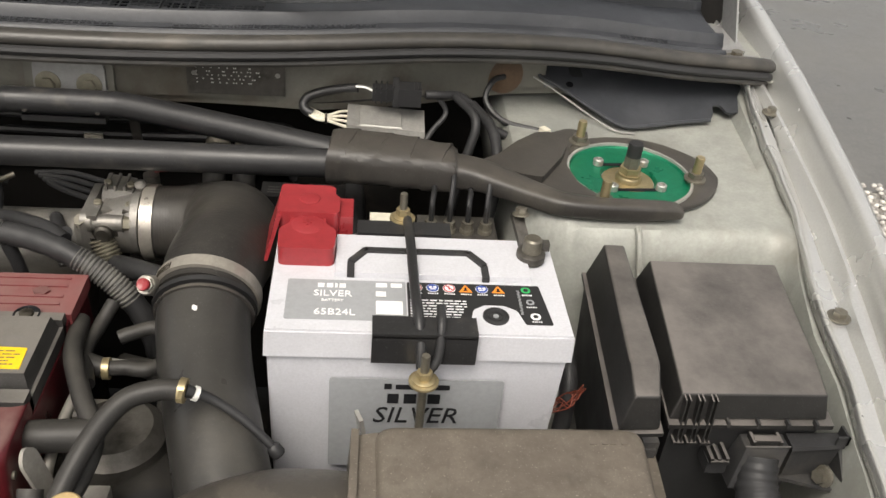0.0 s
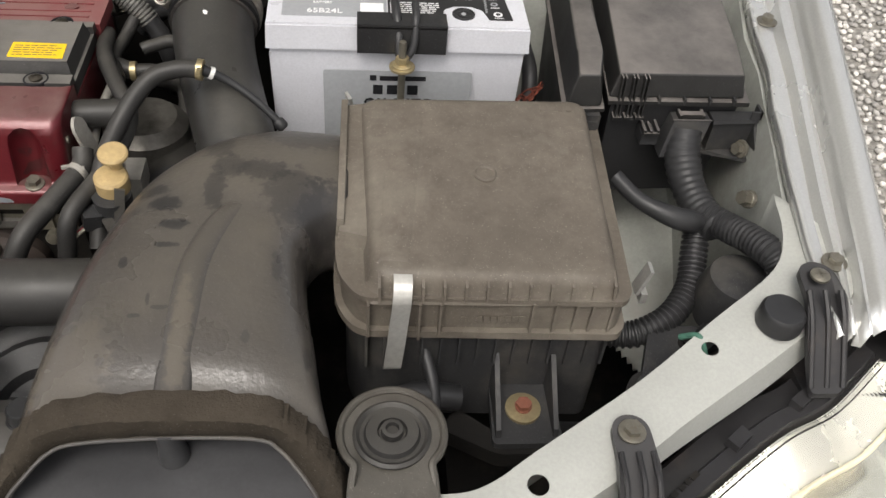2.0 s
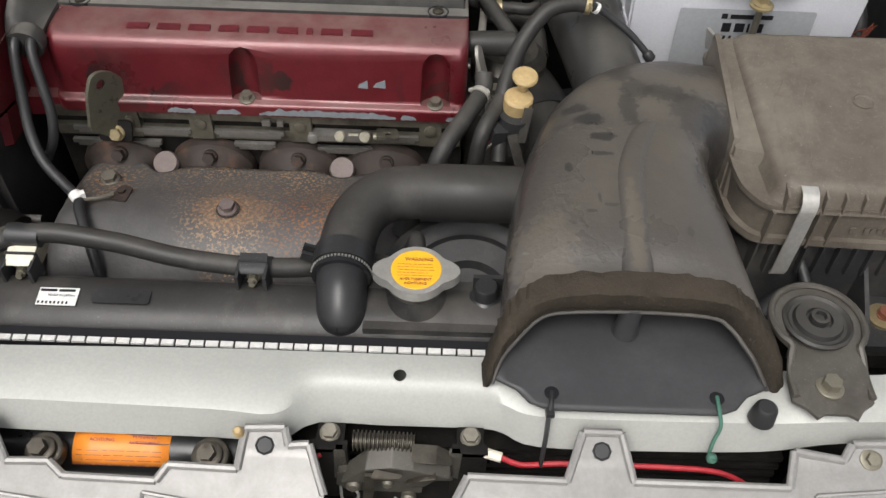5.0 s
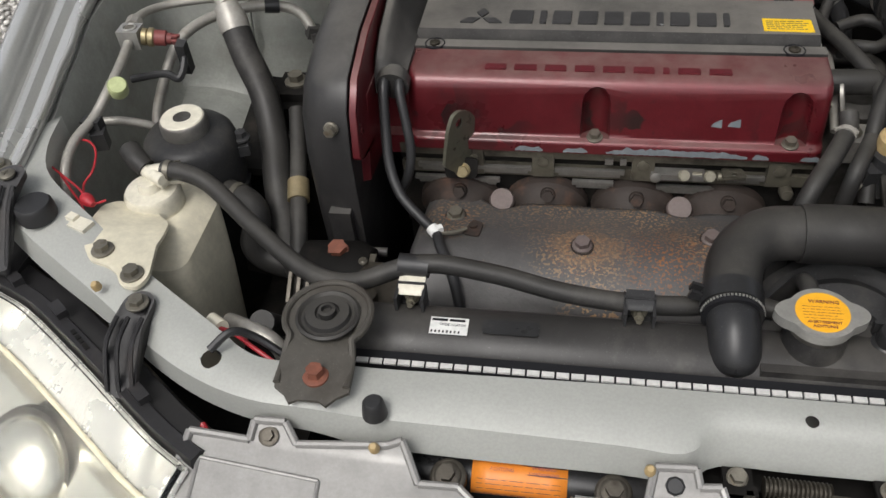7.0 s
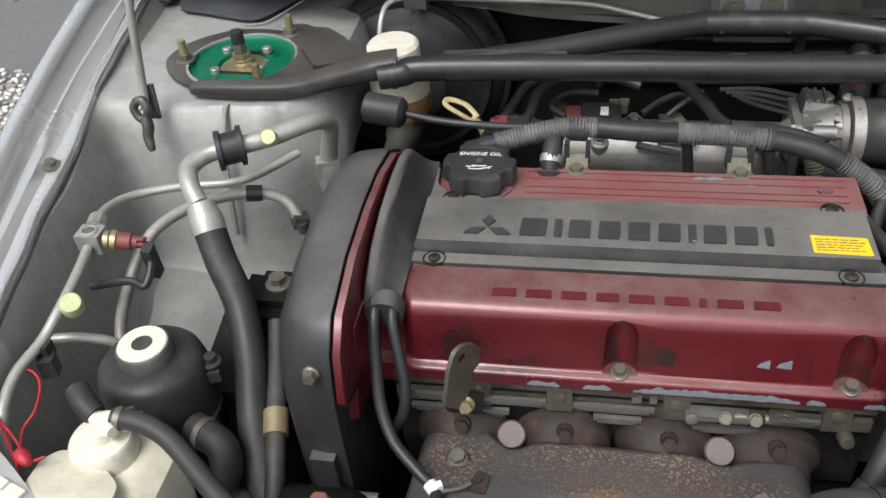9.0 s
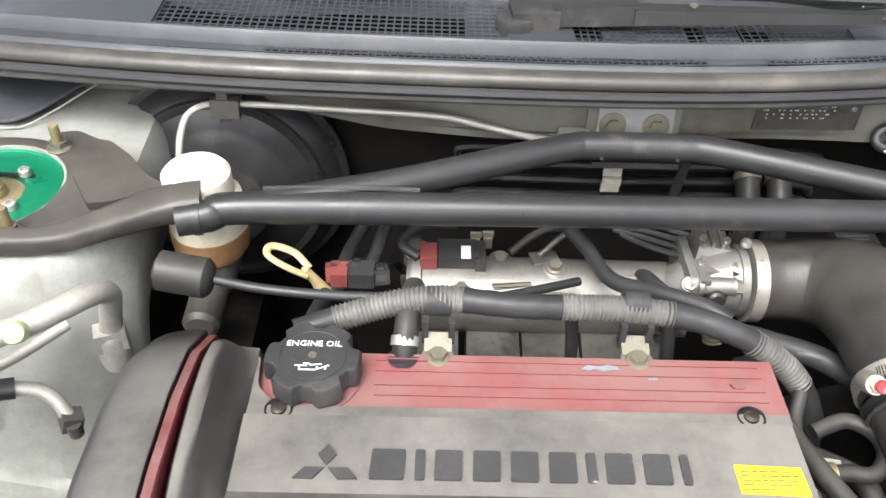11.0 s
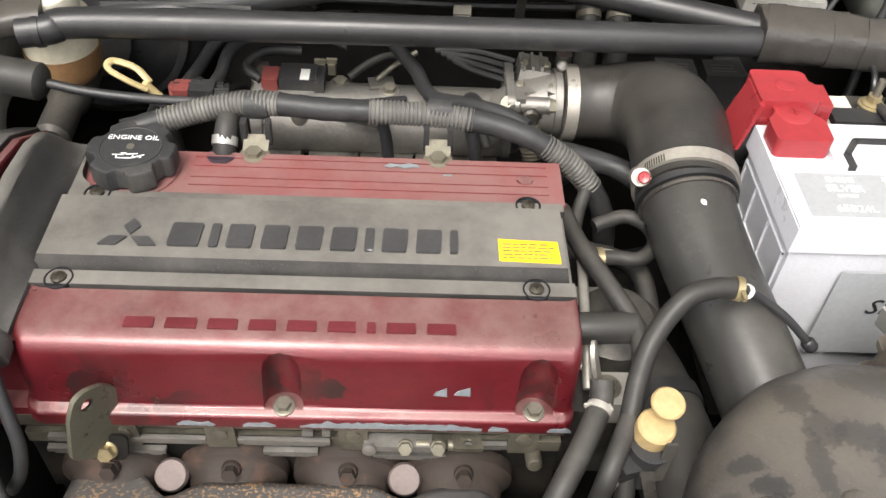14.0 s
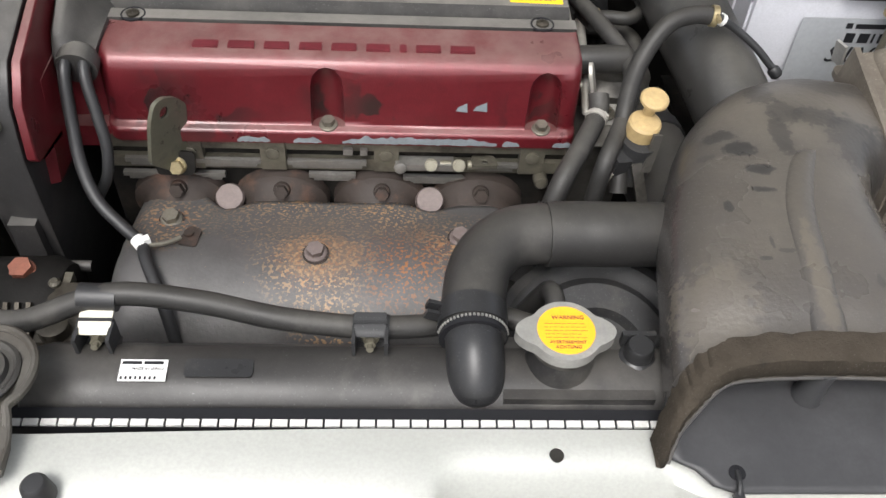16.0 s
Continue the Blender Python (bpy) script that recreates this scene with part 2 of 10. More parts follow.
M_YELLOW = mat("yellow_plastic", (0.46, 0.335, 0.16), 0.5, 0, 0.18, 30, 0.1, 200, (0.3, 0.2, 0.09), (0.56, 0.7, 60))
M_LIME = mat("pale_lime_plastic_cap", (0.5, 0.55, 0.28), 0.4, 0, 0.06, 30, 0.05, 200)
M_ORANGE = mat("orange_label", (0.8, 0.26, 0.03), 0.45, 0, 0.05, 20, 0, grime=0.0)
M_YLAB = mat("yellow_label", (0.85, 0.55, 0.02), 0.45, 0, 0.05, 20, 0, grime=0.0)
M_CAPLAB = mat("amber_label", (0.85, 0.42, 0.02), 0.45, 0, 0.05, 20, 0, grime=0.0)
# Near black: grimy metal, and the deep shade low in the bay.
M_DARK = mat("grimy_metal_and_shade_fill", (0.013, 0.012, 0.011), 0.65, 0.1, 0.4, 14, 0.3, 200, (0.035, 0.03, 0.025), (0.5, 0.72, 18), spec=0.15)
M_FIREWALL = mat("dark_sound_deadening", (0.012, 0.011, 0.01), 0.8, 0, 0.35, 10, 0.3, 180, spec=0.1)
RUST, SCAB = (0.40, 0.25, 0.13), (0.28, 0.12, 0.05)
M_SHIELD = mat("heat_stained_steel_shield", (0.100, 0.096, 0.094), 0.55, 0.25, 0.22, 7, 0.35, 260, (0.30, 0.215, 0.13), (0.685, 0.705, 360), grime=0.22,
               spots=[((x + 0.14, y - 0.21, z - 0.60), q, t, k) for x, y, z, q, t, k in ((-0.146, 0.2127, 0.672, 0.060, RUST, 330.0), (-0.146, 0.2127, 0.672, 0.040, SCAB, 380.0), (-0.146, 0.2127, 0.672, 0.034, RUST, 260.0), (-0.274, 0.264, 0.655, 0.050, RUST, 300.0), (-0.274, 0.264, 0.655, 0.024, SCAB, 300.0), (-0.026, 0.235, 0.664, 0.05, RUST, 290.0), (-0.07, 0.21, 0.67, 0.06, SCAB, 380.0), (-0.13, 0.15, 0.645, 0.04, RUST, 300.0), (-0.18, 0.28, 0.65, 0.07, RUST, 360.0), (-0.09, 0.285, 0.65, 0.06, RUST, 360.0))],
               stains=[((-0.19 + 0.14, 0.05, 0.065), (0.05, 0.028, 0.06), (0.095, 0.092, 0.092), 0.4), ((0.0, 0.045, 0.06), (0.06, 0.02, 0.06), (0.12, 0.10, 0.085), 0.35), ((0.0, 0.003, 0.072), (0.035, 0.024, 0.05), (0.20, 0.135, 0.09), 0.45)])
M_RUSTY = mat("rusty_cast_iron", (0.036, 0.026, 0.021), 0.7, 0.2, 0.35, 25, 0.4, 200, (0.075, 0.040, 0.027), (0.56, 0.7, 35))
M_STUD = mat("pinkish_heat_stained_disc", (0.15, 0.118, 0.11), 0.6, 0.2, 0.15, 30, 0.2, 300)
M_COWL = mat("weathered_grey_cowl_plastic", (0.040, 0.043, 0.049), 0.45, 0, 0.15, 9, 0.2, 300, (0.066, 0.068, 0.074), (0.52, 0.75, 10))
M_SEAL = mat("worn_rubber_seal", (0.05, 0.047, 0.043), 0.42, 0, 0.2, 12, 0.15, 250, (0.10, 0.09, 0.076), (0.5, 0.75, 14))
# Flat black that paints in the shade inside openings.
M_HOLE = mat("flat_black_for_shaded_openings", (0.006, 0.006, 0.007), 1.0, 0, 0.1, 10, 0, grime=0.0, spec=0.0)
M_BULK = mat("stained_bulkhead_paint", (0.165, 0.16, 0.137), 0.5, 0.05, 0.22, 5, 0.08, 300, (0.075, 0.058, 0.042), (0.47, 0.66, 6))
M_SHEET = mat("plain_grey_painted_bracket", (0.3, 0.3, 0.295), 0.45, 0.1, 0.08, 14, 0.06, 300)
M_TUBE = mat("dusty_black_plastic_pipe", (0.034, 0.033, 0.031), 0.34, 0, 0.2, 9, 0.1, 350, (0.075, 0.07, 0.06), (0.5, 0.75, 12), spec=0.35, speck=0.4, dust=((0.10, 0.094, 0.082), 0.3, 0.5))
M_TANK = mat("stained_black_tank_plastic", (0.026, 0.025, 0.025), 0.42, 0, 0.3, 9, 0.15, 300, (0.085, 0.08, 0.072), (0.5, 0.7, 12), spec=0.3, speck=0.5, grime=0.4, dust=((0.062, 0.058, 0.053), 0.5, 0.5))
# Black base and pale tops: dust, plus the box's top-to-front light contrast.
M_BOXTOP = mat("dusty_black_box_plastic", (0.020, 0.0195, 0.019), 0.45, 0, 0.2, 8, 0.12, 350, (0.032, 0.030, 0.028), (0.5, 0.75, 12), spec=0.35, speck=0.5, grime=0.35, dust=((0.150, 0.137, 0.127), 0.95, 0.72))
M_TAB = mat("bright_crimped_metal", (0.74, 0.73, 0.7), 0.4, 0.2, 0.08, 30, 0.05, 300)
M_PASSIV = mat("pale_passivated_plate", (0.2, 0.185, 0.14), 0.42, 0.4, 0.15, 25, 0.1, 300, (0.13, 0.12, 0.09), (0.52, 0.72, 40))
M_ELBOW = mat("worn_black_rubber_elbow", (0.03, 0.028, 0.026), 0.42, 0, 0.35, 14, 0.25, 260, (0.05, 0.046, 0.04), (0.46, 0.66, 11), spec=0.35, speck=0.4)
# Dust pales the top; the darker sides also stand in for shade.
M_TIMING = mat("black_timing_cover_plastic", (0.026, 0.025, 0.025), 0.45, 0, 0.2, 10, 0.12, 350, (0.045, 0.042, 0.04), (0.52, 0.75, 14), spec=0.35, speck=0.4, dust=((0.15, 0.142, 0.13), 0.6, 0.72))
M_WIRE_RED = mat("red_wire", (0.42, 0.02, 0.03), 0.45, 0, 0.1, 30, 0)
M_WIRE_WHITE = mat("white_wire", (0.75, 0.75, 0.72), 0.45, 0, 0.08, 30, 0)
M_TIE = mat("faded_green_cord", (0.05, 0.14, 0.1), 0.7, 0, 0.3, 60, 0.3, 300)
M_CONN = mat("dull_red_connector", (0.2, 0.05, 0.045), 0.5, 0, 0.15, 30, 0.1, 200)
M_HOUSING = mat("black_lamp_housing", (0.028, 0.027, 0.028), 0.42, 0, 0.2, 12, 0.1, 300, (0.06, 0.05, 0.045), (0.55, 0.75, 16), spec=0.35)
M_GRAVEL = mat("grey_gravel_bed", (0.2, 0.19, 0.17), 0.85, 0, 0.4, 40, 1.0, 60, (0.34, 0.32, 0.29), (0.45, 0.6, 60))
M_ROAD = mat("worn_grey_asphalt", (0.13, 0.128, 0.122), 0.34, 0, 0.3, 3, 0.5, 160, (0.14, 0.135, 0.125), (0.5, 0.65, 70))
M_PEBBLE = mat("pale_pebbles", (0.44, 0.42, 0.39), 0.7, 0, 0.3, 30, 0.2, 200)


def glass(name, tint, rough, ior=1.45):
    m = bpy.data.materials.new(name)
    m.use_nodes = True
    b = m.node_tree.nodes["Principled BSDF"]
    b.inputs["Base Color"].default_value = (*tint, 1)
    b.inputs["Transmission Weight"].default_value, b.inputs["Roughness"].default_value, b.inputs["IOR"].default_value = 1.0, rough, ior
    return m


M_LENS = glass("yellowed_headlamp_lens", (0.99, 0.982, 0.93), 0.03)
M_SCREEN = mat("dark_windscreen_glass", (0.010, 0.013, 0.012), 0.08, 0, 0.1, 5, 0, spec=0.25, grime=0.0)


def island_tint(m, lo, hi):
    """Vary a material's brightness from piece to piece."""
    n, ln = m.node_tree.nodes, m.node_tree.links.new
    b = n["Principled BSDF"]
    old = b.inputs["Base Color"].links[0].from_socket
    g = n.new("ShaderNodeNewGeometry")
    r = n.new("ShaderNodeMapRange")
    r.inputs["To Min"].default_value, r.inputs["To Max"].default_value = lo, hi
    ln(g.outputs["Random Per Island"], r.inputs["Value"])
    hs = n.new("ShaderNodeHueSaturation")
    ln(old, hs.inputs["Color"])
    ln(r.outputs[0], hs.inputs["Value"])
    ln(hs.outputs[0], b.inputs["Base Color"])


island_tint(M_PEBBLE, 0.6, 1.9)


# ---- mesh helpers (all in world metres) ----
def join(*bms):
    out = bms[0]
    for b in bms[1:]:
        me = bpy.data.meshes.new("tmp")
        b.to_mesh(me)
        out.from_mesh(me)
        bpy.data.meshes.remove(me)
        b.free()
    return out


def xf(bm, m):
    bmesh.ops.transform(bm, matrix=m, verts=bm.verts)
    return bm


def bevel(bm, w, seg=2, angle=30):
    if w > 0:
        edges = [e for e in bm.edges if len(e.link_faces) == 2 and e.calc_face_angle(0) > radians(angle)]
        bmesh.ops.bevel(bm, geom=edges, offset=w, segments=seg, affect="EDGES", profile=0.5, clamp_overlap=True)
    return bm


def box(x0, x1, y0, y1, z0, z1, bev=0.002, seg=2, top=0.0):
    """An upright box; top draws the upper face in by that much."""
    bm = bmesh.new()
    v = [bm.verts.new(p) for p in ((x0, y0, z0), (x1, y0, z0), (x1, y1, z0), (x0, y1, z0),
                                   (x0 + top, y0 + top, z1), (x1 - top, y0 + top, z1), (x1 - top, y1 - top, z1), (x0 + top, y1 - top, z1))]
    for f in ((3, 2, 1, 0), (4, 5, 6, 7), (0, 1, 5, 4), (1, 2, 6, 5), (2, 3, 7, 6), (3, 0, 4, 7)):
        bm.faces.new([v[i] for i in f])
    return bevel(bm, bev, seg)


def hexa(pts, bev=0.002, seg=2):
    """A block from its four lower and four upper corners, both anticlockwise."""
    bm = bmesh.new()
    v = [bm.verts.new(p) for p in pts]
    for f in ((3, 2, 1, 0), (4, 5, 6, 7), (0, 1, 5, 4), (1, 2, 6, 5), (2, 3, 7, 6), (3, 0, 4, 7)):
        bm.faces.new([v[i] for i in f])
    return bevel(bm, bev, seg)


def hull(pts, bev=0.002, seg=2):
    """A convex block round the given corners."""
    bm = bmesh.new()
    for p in pts:
        bm.verts.new(p)
    bmesh.ops.convex_hull(bm, input=bm.verts[:])
    bmesh.ops.dissolve_limit(bm, angle_limit=radians(3), verts=bm.verts[:], edges=bm.edges[:])
    return bevel(bm, bev, seg, 12)


def obox(c, size, rot=(0, 0, 0), bev=0.001, seg=2):
    x, y, z = (q / 2 for q in size)
    return xf(box(-x, x, -y, y, -z, z, bev, seg), pose(*c, *rot))


def prism(pts, h0, h1, bev=0.0, seg=2, m=None):
    """A flat outline drawn out from height h0 to h1, then placed by m."""
    bm = bmesh.new()
    lo = [bm.verts.new((x, y, h0)) for x, y in pts]
    hi = [bm.verts.new((x, y, h1)) for x, y in pts]
    bm.faces.new(lo[::-1])
    bm.faces.new(hi)
    k = len(pts)
    for i in range(k):
        bm.faces.new((lo[i], lo[(i + 1) % k], hi[(i + 1) % k], hi[i]))
    bevel(bm, bev, seg, 20)
    return xf(bm, m) if m else bm


def rounded(pts, r, k=4):
    """An outline with its corners rounded; r one radius or one a corner."""
    out, n = [], len(pts)
    for i in range(n):
        rr = r[i] if isinstance(r, (list, tuple)) else r
        p, a, b = Vector(pts[i]), Vector(pts[i - 1]), Vector(pts[(i + 1) % n])
        u, w = (a - p), (b - p)
        d = min(rr, u.length * 0.45, w.length * 0.45)
        p0, p1 = p + u.normalized() * d, p + w.normalized() * d
        for j in range(k + 1):
            t = j / k
            q = p0 * (1 - t) ** 2 + p * 2 * t * (1 - t) + p1 * t * t
            out.append((q.x, q.y))
    return out


def spline(pts, per=8):
    P = [np.array(p, float) for p in pts]
    P = [2 * P[0] - P[1]] + P + [2 * P[-1] - P[-2]]
    out = []
    for i in range(1, len(P) - 2):
        a, b, c, d = P[i - 1:i + 3]
        for j in range(per):
            t = j / per
            out.append(0.5 * (2 * b + (c - a) * t + (2 * a - 5 * b + 4 * c - d) * t * t + (3 * b - a - 3 * c + d) * t ** 3))
    out.append(P[-2])
    return out


def loft(rings, closed=True, caps=True):
    bm = bmesh.new()
    vs = [[bm.verts.new(p) for p in r] for r in rings]
    n = len(rings[0])
    for a, b in zip(vs, vs[1:]):
        for i in range(n if closed else n - 1):
            j = (i + 1) % n
            bm.faces.new((a[i], a[j], b[j], b[i]))
    if caps and closed:
        bm.faces.new(vs[0][::-1])
        bm.faces.new(vs[-1])
    return bm


def tube(pts, r, n=12, per=8, ridge=None, flat=1.0, caps=True):
    """A hose along a smooth line. r: one radius or one a point; ridge: (pitch, depth) of corrugations; flat: squash of the section's height."""
    k = len(pts)
    rr = [r] * k if not isinstance(r, (list, tuple)) else list(r)
    line = spline([(*p, q) for p, q in zip(pts, rr)], per)
    P = [Vector(q[:3]) for q in line]
    R = [float(q[3]) for q in line]
    if ridge:
        s = [0.0]
        for a, b in zip(P, P[1:]):
            s.append(s[-1] + (b - a).length)
        m = max(8, int(s[-1] / ridge[0] * 4))
        at = np.linspace(0, s[-1], m)
        P = [Vector([np.interp(q, s, [p[i] for p in P]) for i in range(3)]) for q in at]
        R = [np.interp(q, s, R) - (ridge[1] if (i % 4) in (2, 3) else 0) for i, q in enumerate(at)]
    T = [(P[min(i + 1, len(P) - 1)] - P[max(i - 1, 0)]).normalized() for i in range(len(P))]
    up = Vector((0, 0, 1)) if abs(T[0].z) < 0.9 else Vector((1, 0, 0))
    u = (up - T[0] * up.dot(T[0])).normalized()
    rings = []
    for p, t, q in zip(P, T, R):
        u = (u - t * u.dot(t)).normalized()
        w = t.cross(u)
        rings.append([p + (u * math.cos(a) * flat + w * math.sin(a)) * q for a in [2 * math.pi * i / n for i in range(n)]])
    return loft(rings, True, caps)


def lathe(c, prof, axis=(0, 0, 1), n=28):
    """A turned form: radius and height pairs from its foot to its top, along axis from c."""
    q = Vector(axis).to_track_quat("Z", "Y").to_matrix().to_4x4()
    rings = [[(rad * math.cos(2 * math.pi * i / n), rad * math.sin(2 * math.pi * i / n), h) for i in range(n)] for rad, h in prof]
    return xf(loft(rings), Matrix.Translation(c) @ q)


def hexbolt(c, axis=(0, 0, 1), r=0.006, h=0.005, flange=1.55, turn=0.0):
    """A hexagon head with its washer face."""
    q = Vector(axis).to_track_quat("Z", "Y").to_matrix().to_4x4()
    f = lathe((0, 0, 0), [(r * flange, 0), (r * flange, h * 0.25), (r * 1.1, h * 0.42)], n=20)
    head = prism([(r * math.cos(math.pi * i / 3 + turn), r * math.sin(math.pi * i / 3 + turn)) for i in range(6)], h * 0.2, h * 1.15, r * 0.12, 1)
    return xf(join(f, head), Matrix.Translation(c) @ q)


def lettering(text, size, m, depth=0.0003, align="CENTER", shear=0.0):
    """Letters of the built-in font as a mesh, lying in the plane of m."""
    cu = bpy.data.curves.new("letters", "FONT")
    cu.body, cu.size, cu.align_x, cu.align_y, cu.extrude, cu.resolution_u, cu.shear = text, size, align, "CENTER", depth, 2, shear
    ob = bpy.data.objects.new("letters", cu)
    scene.collection.objects.link(ob)
    bpy.context.view_layer.update()
    me = bpy.data.meshes.new_from_object(ob.evaluated_get(bpy.context.evaluated_depsgraph_get()))
    bm = bmesh.new()
    bm.from_mesh(me)
    bpy.data.objects.remove(ob)
    bpy.data.curves.remove(cu)
    bpy.data.meshes.remove(me)
    return xf(bm, m)


def bars(m, rows, depth=0.0004):
    """Plain bars for writing that cannot be read: (x, y, width, height) each, in the plane of m."""
    return xf(join(*[box(x, x + w, y, y + h, 0, depth, 0) for x, y, w, h in rows]), m)


def writing_rows(w, h, lines, rnd):
    out = []
    for i in range(lines):
        y, x = h * (1 - (i + 0.8) / lines), 0.0
        while x < w * rnd.uniform(0.8, 1.0):
            k = rnd.uniform(0.06, 0.2) * w
            out.append((x, y, min(k, w - x), h / lines * 0.32))
            x += k + 0.03 * w
    return out


def mesh_of(name, bm, material, origin=(0, 0, 0), sharp=38):
    bmesh.ops.recalc_face_normals(bm, faces=bm.faces)
    xf(bm, Matrix.Translation(-Vector(origin)))
    me = bpy.data.meshes.new(name)
    bm.to_mesh(me)
    bm.free()
    me.polygons.foreach_set("use_smooth", [True] * len(me.polygons))
    me.set_sharp_from_angle(angle=radians(sharp))
    me.materials.append(material)
    return me


BASE = {}


def thing(name, base, label, category, group="", kind=""):
    ob = new(name)
    ob.empty_display_size = 0.02
    ob.location = base
    BASE[ob.name] = Vector(base)
    return tagged(ob, label, category, group, kind)


def part(name, bm, material, parent, label=""):
    """One mesh under a thing or under a part; bm is in world metres."""
    base = BASE[parent.name]
    ob = new(name, mesh_of(name, bm, material, base))
    ob.modifiers.new("normals", "WEIGHTED_NORMAL").keep_sharp = True
    ob.parent = parent
    BASE[ob.name] = base
    return tagged(ob, label)


def single(name, bm, material, label, category="", group="", kind="", origin=None):
    """A thing or piece of the setting that is one mesh."""
    o = Vector(origin) if origin else Vector((0, 0, 0))
    ob = new(name, mesh_of(name, bm, material, o))
    ob.location = o
    BASE[ob.name] = o
    return tagged(ob, label, category, group, kind)


def thick(ob, t, offset=-1.0):
    s = ob.modifiers.new("thickness", "SOLIDIFY")
    s.thickness, s.offset = t, offset
    return ob


def drill(ob, cutters):
    """Cut real holes through a closed mesh."""
    cut = new("cutter", mesh_of("cutter", join(*cutters), M_DARK, BASE[ob.name]))
    cut.location = BASE[ob.name]
    md = ob.modifiers.new("holes", "BOOLEAN")
    md.object, md.operation, md.solver = cut, "DIFFERENCE", "EXACT"
    bpy.context.view_layer.update()
    me = bpy.data.meshes.new_from_object(ob.evaluated_get(bpy.context.evaluated_depsgraph_get()))
    ob.modifiers.clear()
    ob.data = me
    bpy.data.objects.remove(cut)
    ob.modifiers.new("normals", "WEIGHTED_NORMAL").keep_sharp = True


def smooth(a, b, x):
    t = min(1, max(0, (x - a) / (b - a)))
    return t * t * (3 - 2 * t)


def lin(x, xs, ys):
    return float(np.interp(x, xs, ys))
# ---- ground ----
ground = single("ground", prism([(-200, -200), (200, -200), (200, 200), (-200, 200)], -0.2, 0.0), M_GRAVEL, "bed of pale grey gravel", "ground", kind="structure")
road = single("road", prism([(-60, 2.12), (60, 2.05), (60, 60), (-60, 60)], -0.1, 0.004), M_ROAD, "worn dark grey asphalt beside the gravel", "road", kind="structure")
rnd = random.Random(5)
verts, faces = [], []
PH = (1 + 5 ** 0.5) / 2
ICO = [(-1, PH, 0), (1, PH, 0), (-1, -PH, 0), (1, -PH, 0), (0, -1, PH), (0, 1, PH), (0, -1, -PH), (0, 1, -PH), (PH, 0, -1), (PH, 0, 1), (-PH, 0, -1), (-PH, 0, 1)]
ICOF = [(0, 11, 5), (0, 5, 1), (0, 1, 7), (0, 7, 10), (0, 10, 11), (1, 5, 9), (5, 11, 4), (11, 10, 2), (10, 7, 6), (7, 1, 8), (3, 9, 4), (3, 4, 2), (3, 2, 6), (3, 6, 8), (3, 8, 9), (4, 9, 5), (2, 4, 11), (6, 2, 10), (8, 6, 7), (9, 8, 1)]
for side in (-1, 1):
    for i in range(72):
        for j in range(92):
            x = side * (0.98 + 0.0245 * i + rnd.uniform(-0.011, 0.011))
            y = -0.1 + 0.0245 * j + rnd.uniform(-0.011, 0.011)
            if y > 2.16 + 0.03 * math.sin(7 * x):
                continue
            a, b, c, turn = rnd.uniform(0.008, 0.014), rnd.uniform(0.006, 0.011), rnd.uniform(0.005, 0.009), rnd.uniform(0, 3.1)
            ca, sa, k = math.cos(turn), math.sin(turn), len(verts)
            for u, v, w in ICO:
                u, v, w = u * a / 1.9, v * b / 1.9, w * c / 1.9
                verts.append((x + u * ca - v * sa, y + u * sa + v * ca, 0.006 + w))
            faces += [(k + p, k + q, k + r) for p, q, r in ICOF]
pm = bpy.data.meshes.new("gravel")
pm.from_pydata(verts, [], faces)
pm.polygons.foreach_set("use_smooth", [True] * len(pm.polygons))
pm.materials.append(M_PEBBLE)
tagged(new("gravel", pm), "loose pale rounded pebbles on the ground", "gravel", kind="stuff")


# ---- body: fenders, aprons, front panel ----
FY = [0.14, 0.19, 0.25, 0.325, 0.42, 0.47, 0.53, 0.60, 0.70, 0.88, 1.05, 1.35]
FX = [0.676, 0.677, 0.68, 0.692, 0.706, 0.706, 0.718, 0.733, 0.744, 0.766, 0.778, 0.785]


def flange_x(y):
    return lin(y, FY, FX)


def flange_z(y):
    return lin(y, [0.1, 0.187, 0.479, 0.75, 1.0, 1.35], [0.745, 0.757, 0.800, 0.834, 0.862, 0.895])


def crease(y):
    return lin(y, [0.10, 0.2, 0.29, 0.517, 0.63, 0.842, 1.0, 1.35], [0.712, 0.733, 0.748, 0.786, 0.801, 0.816, 0.820, 0.826]), flange_z(y) + lin(y, [0.1, 0.3, 0.6, 1.0], [0.008, 0.016, 0.022, 0.036])


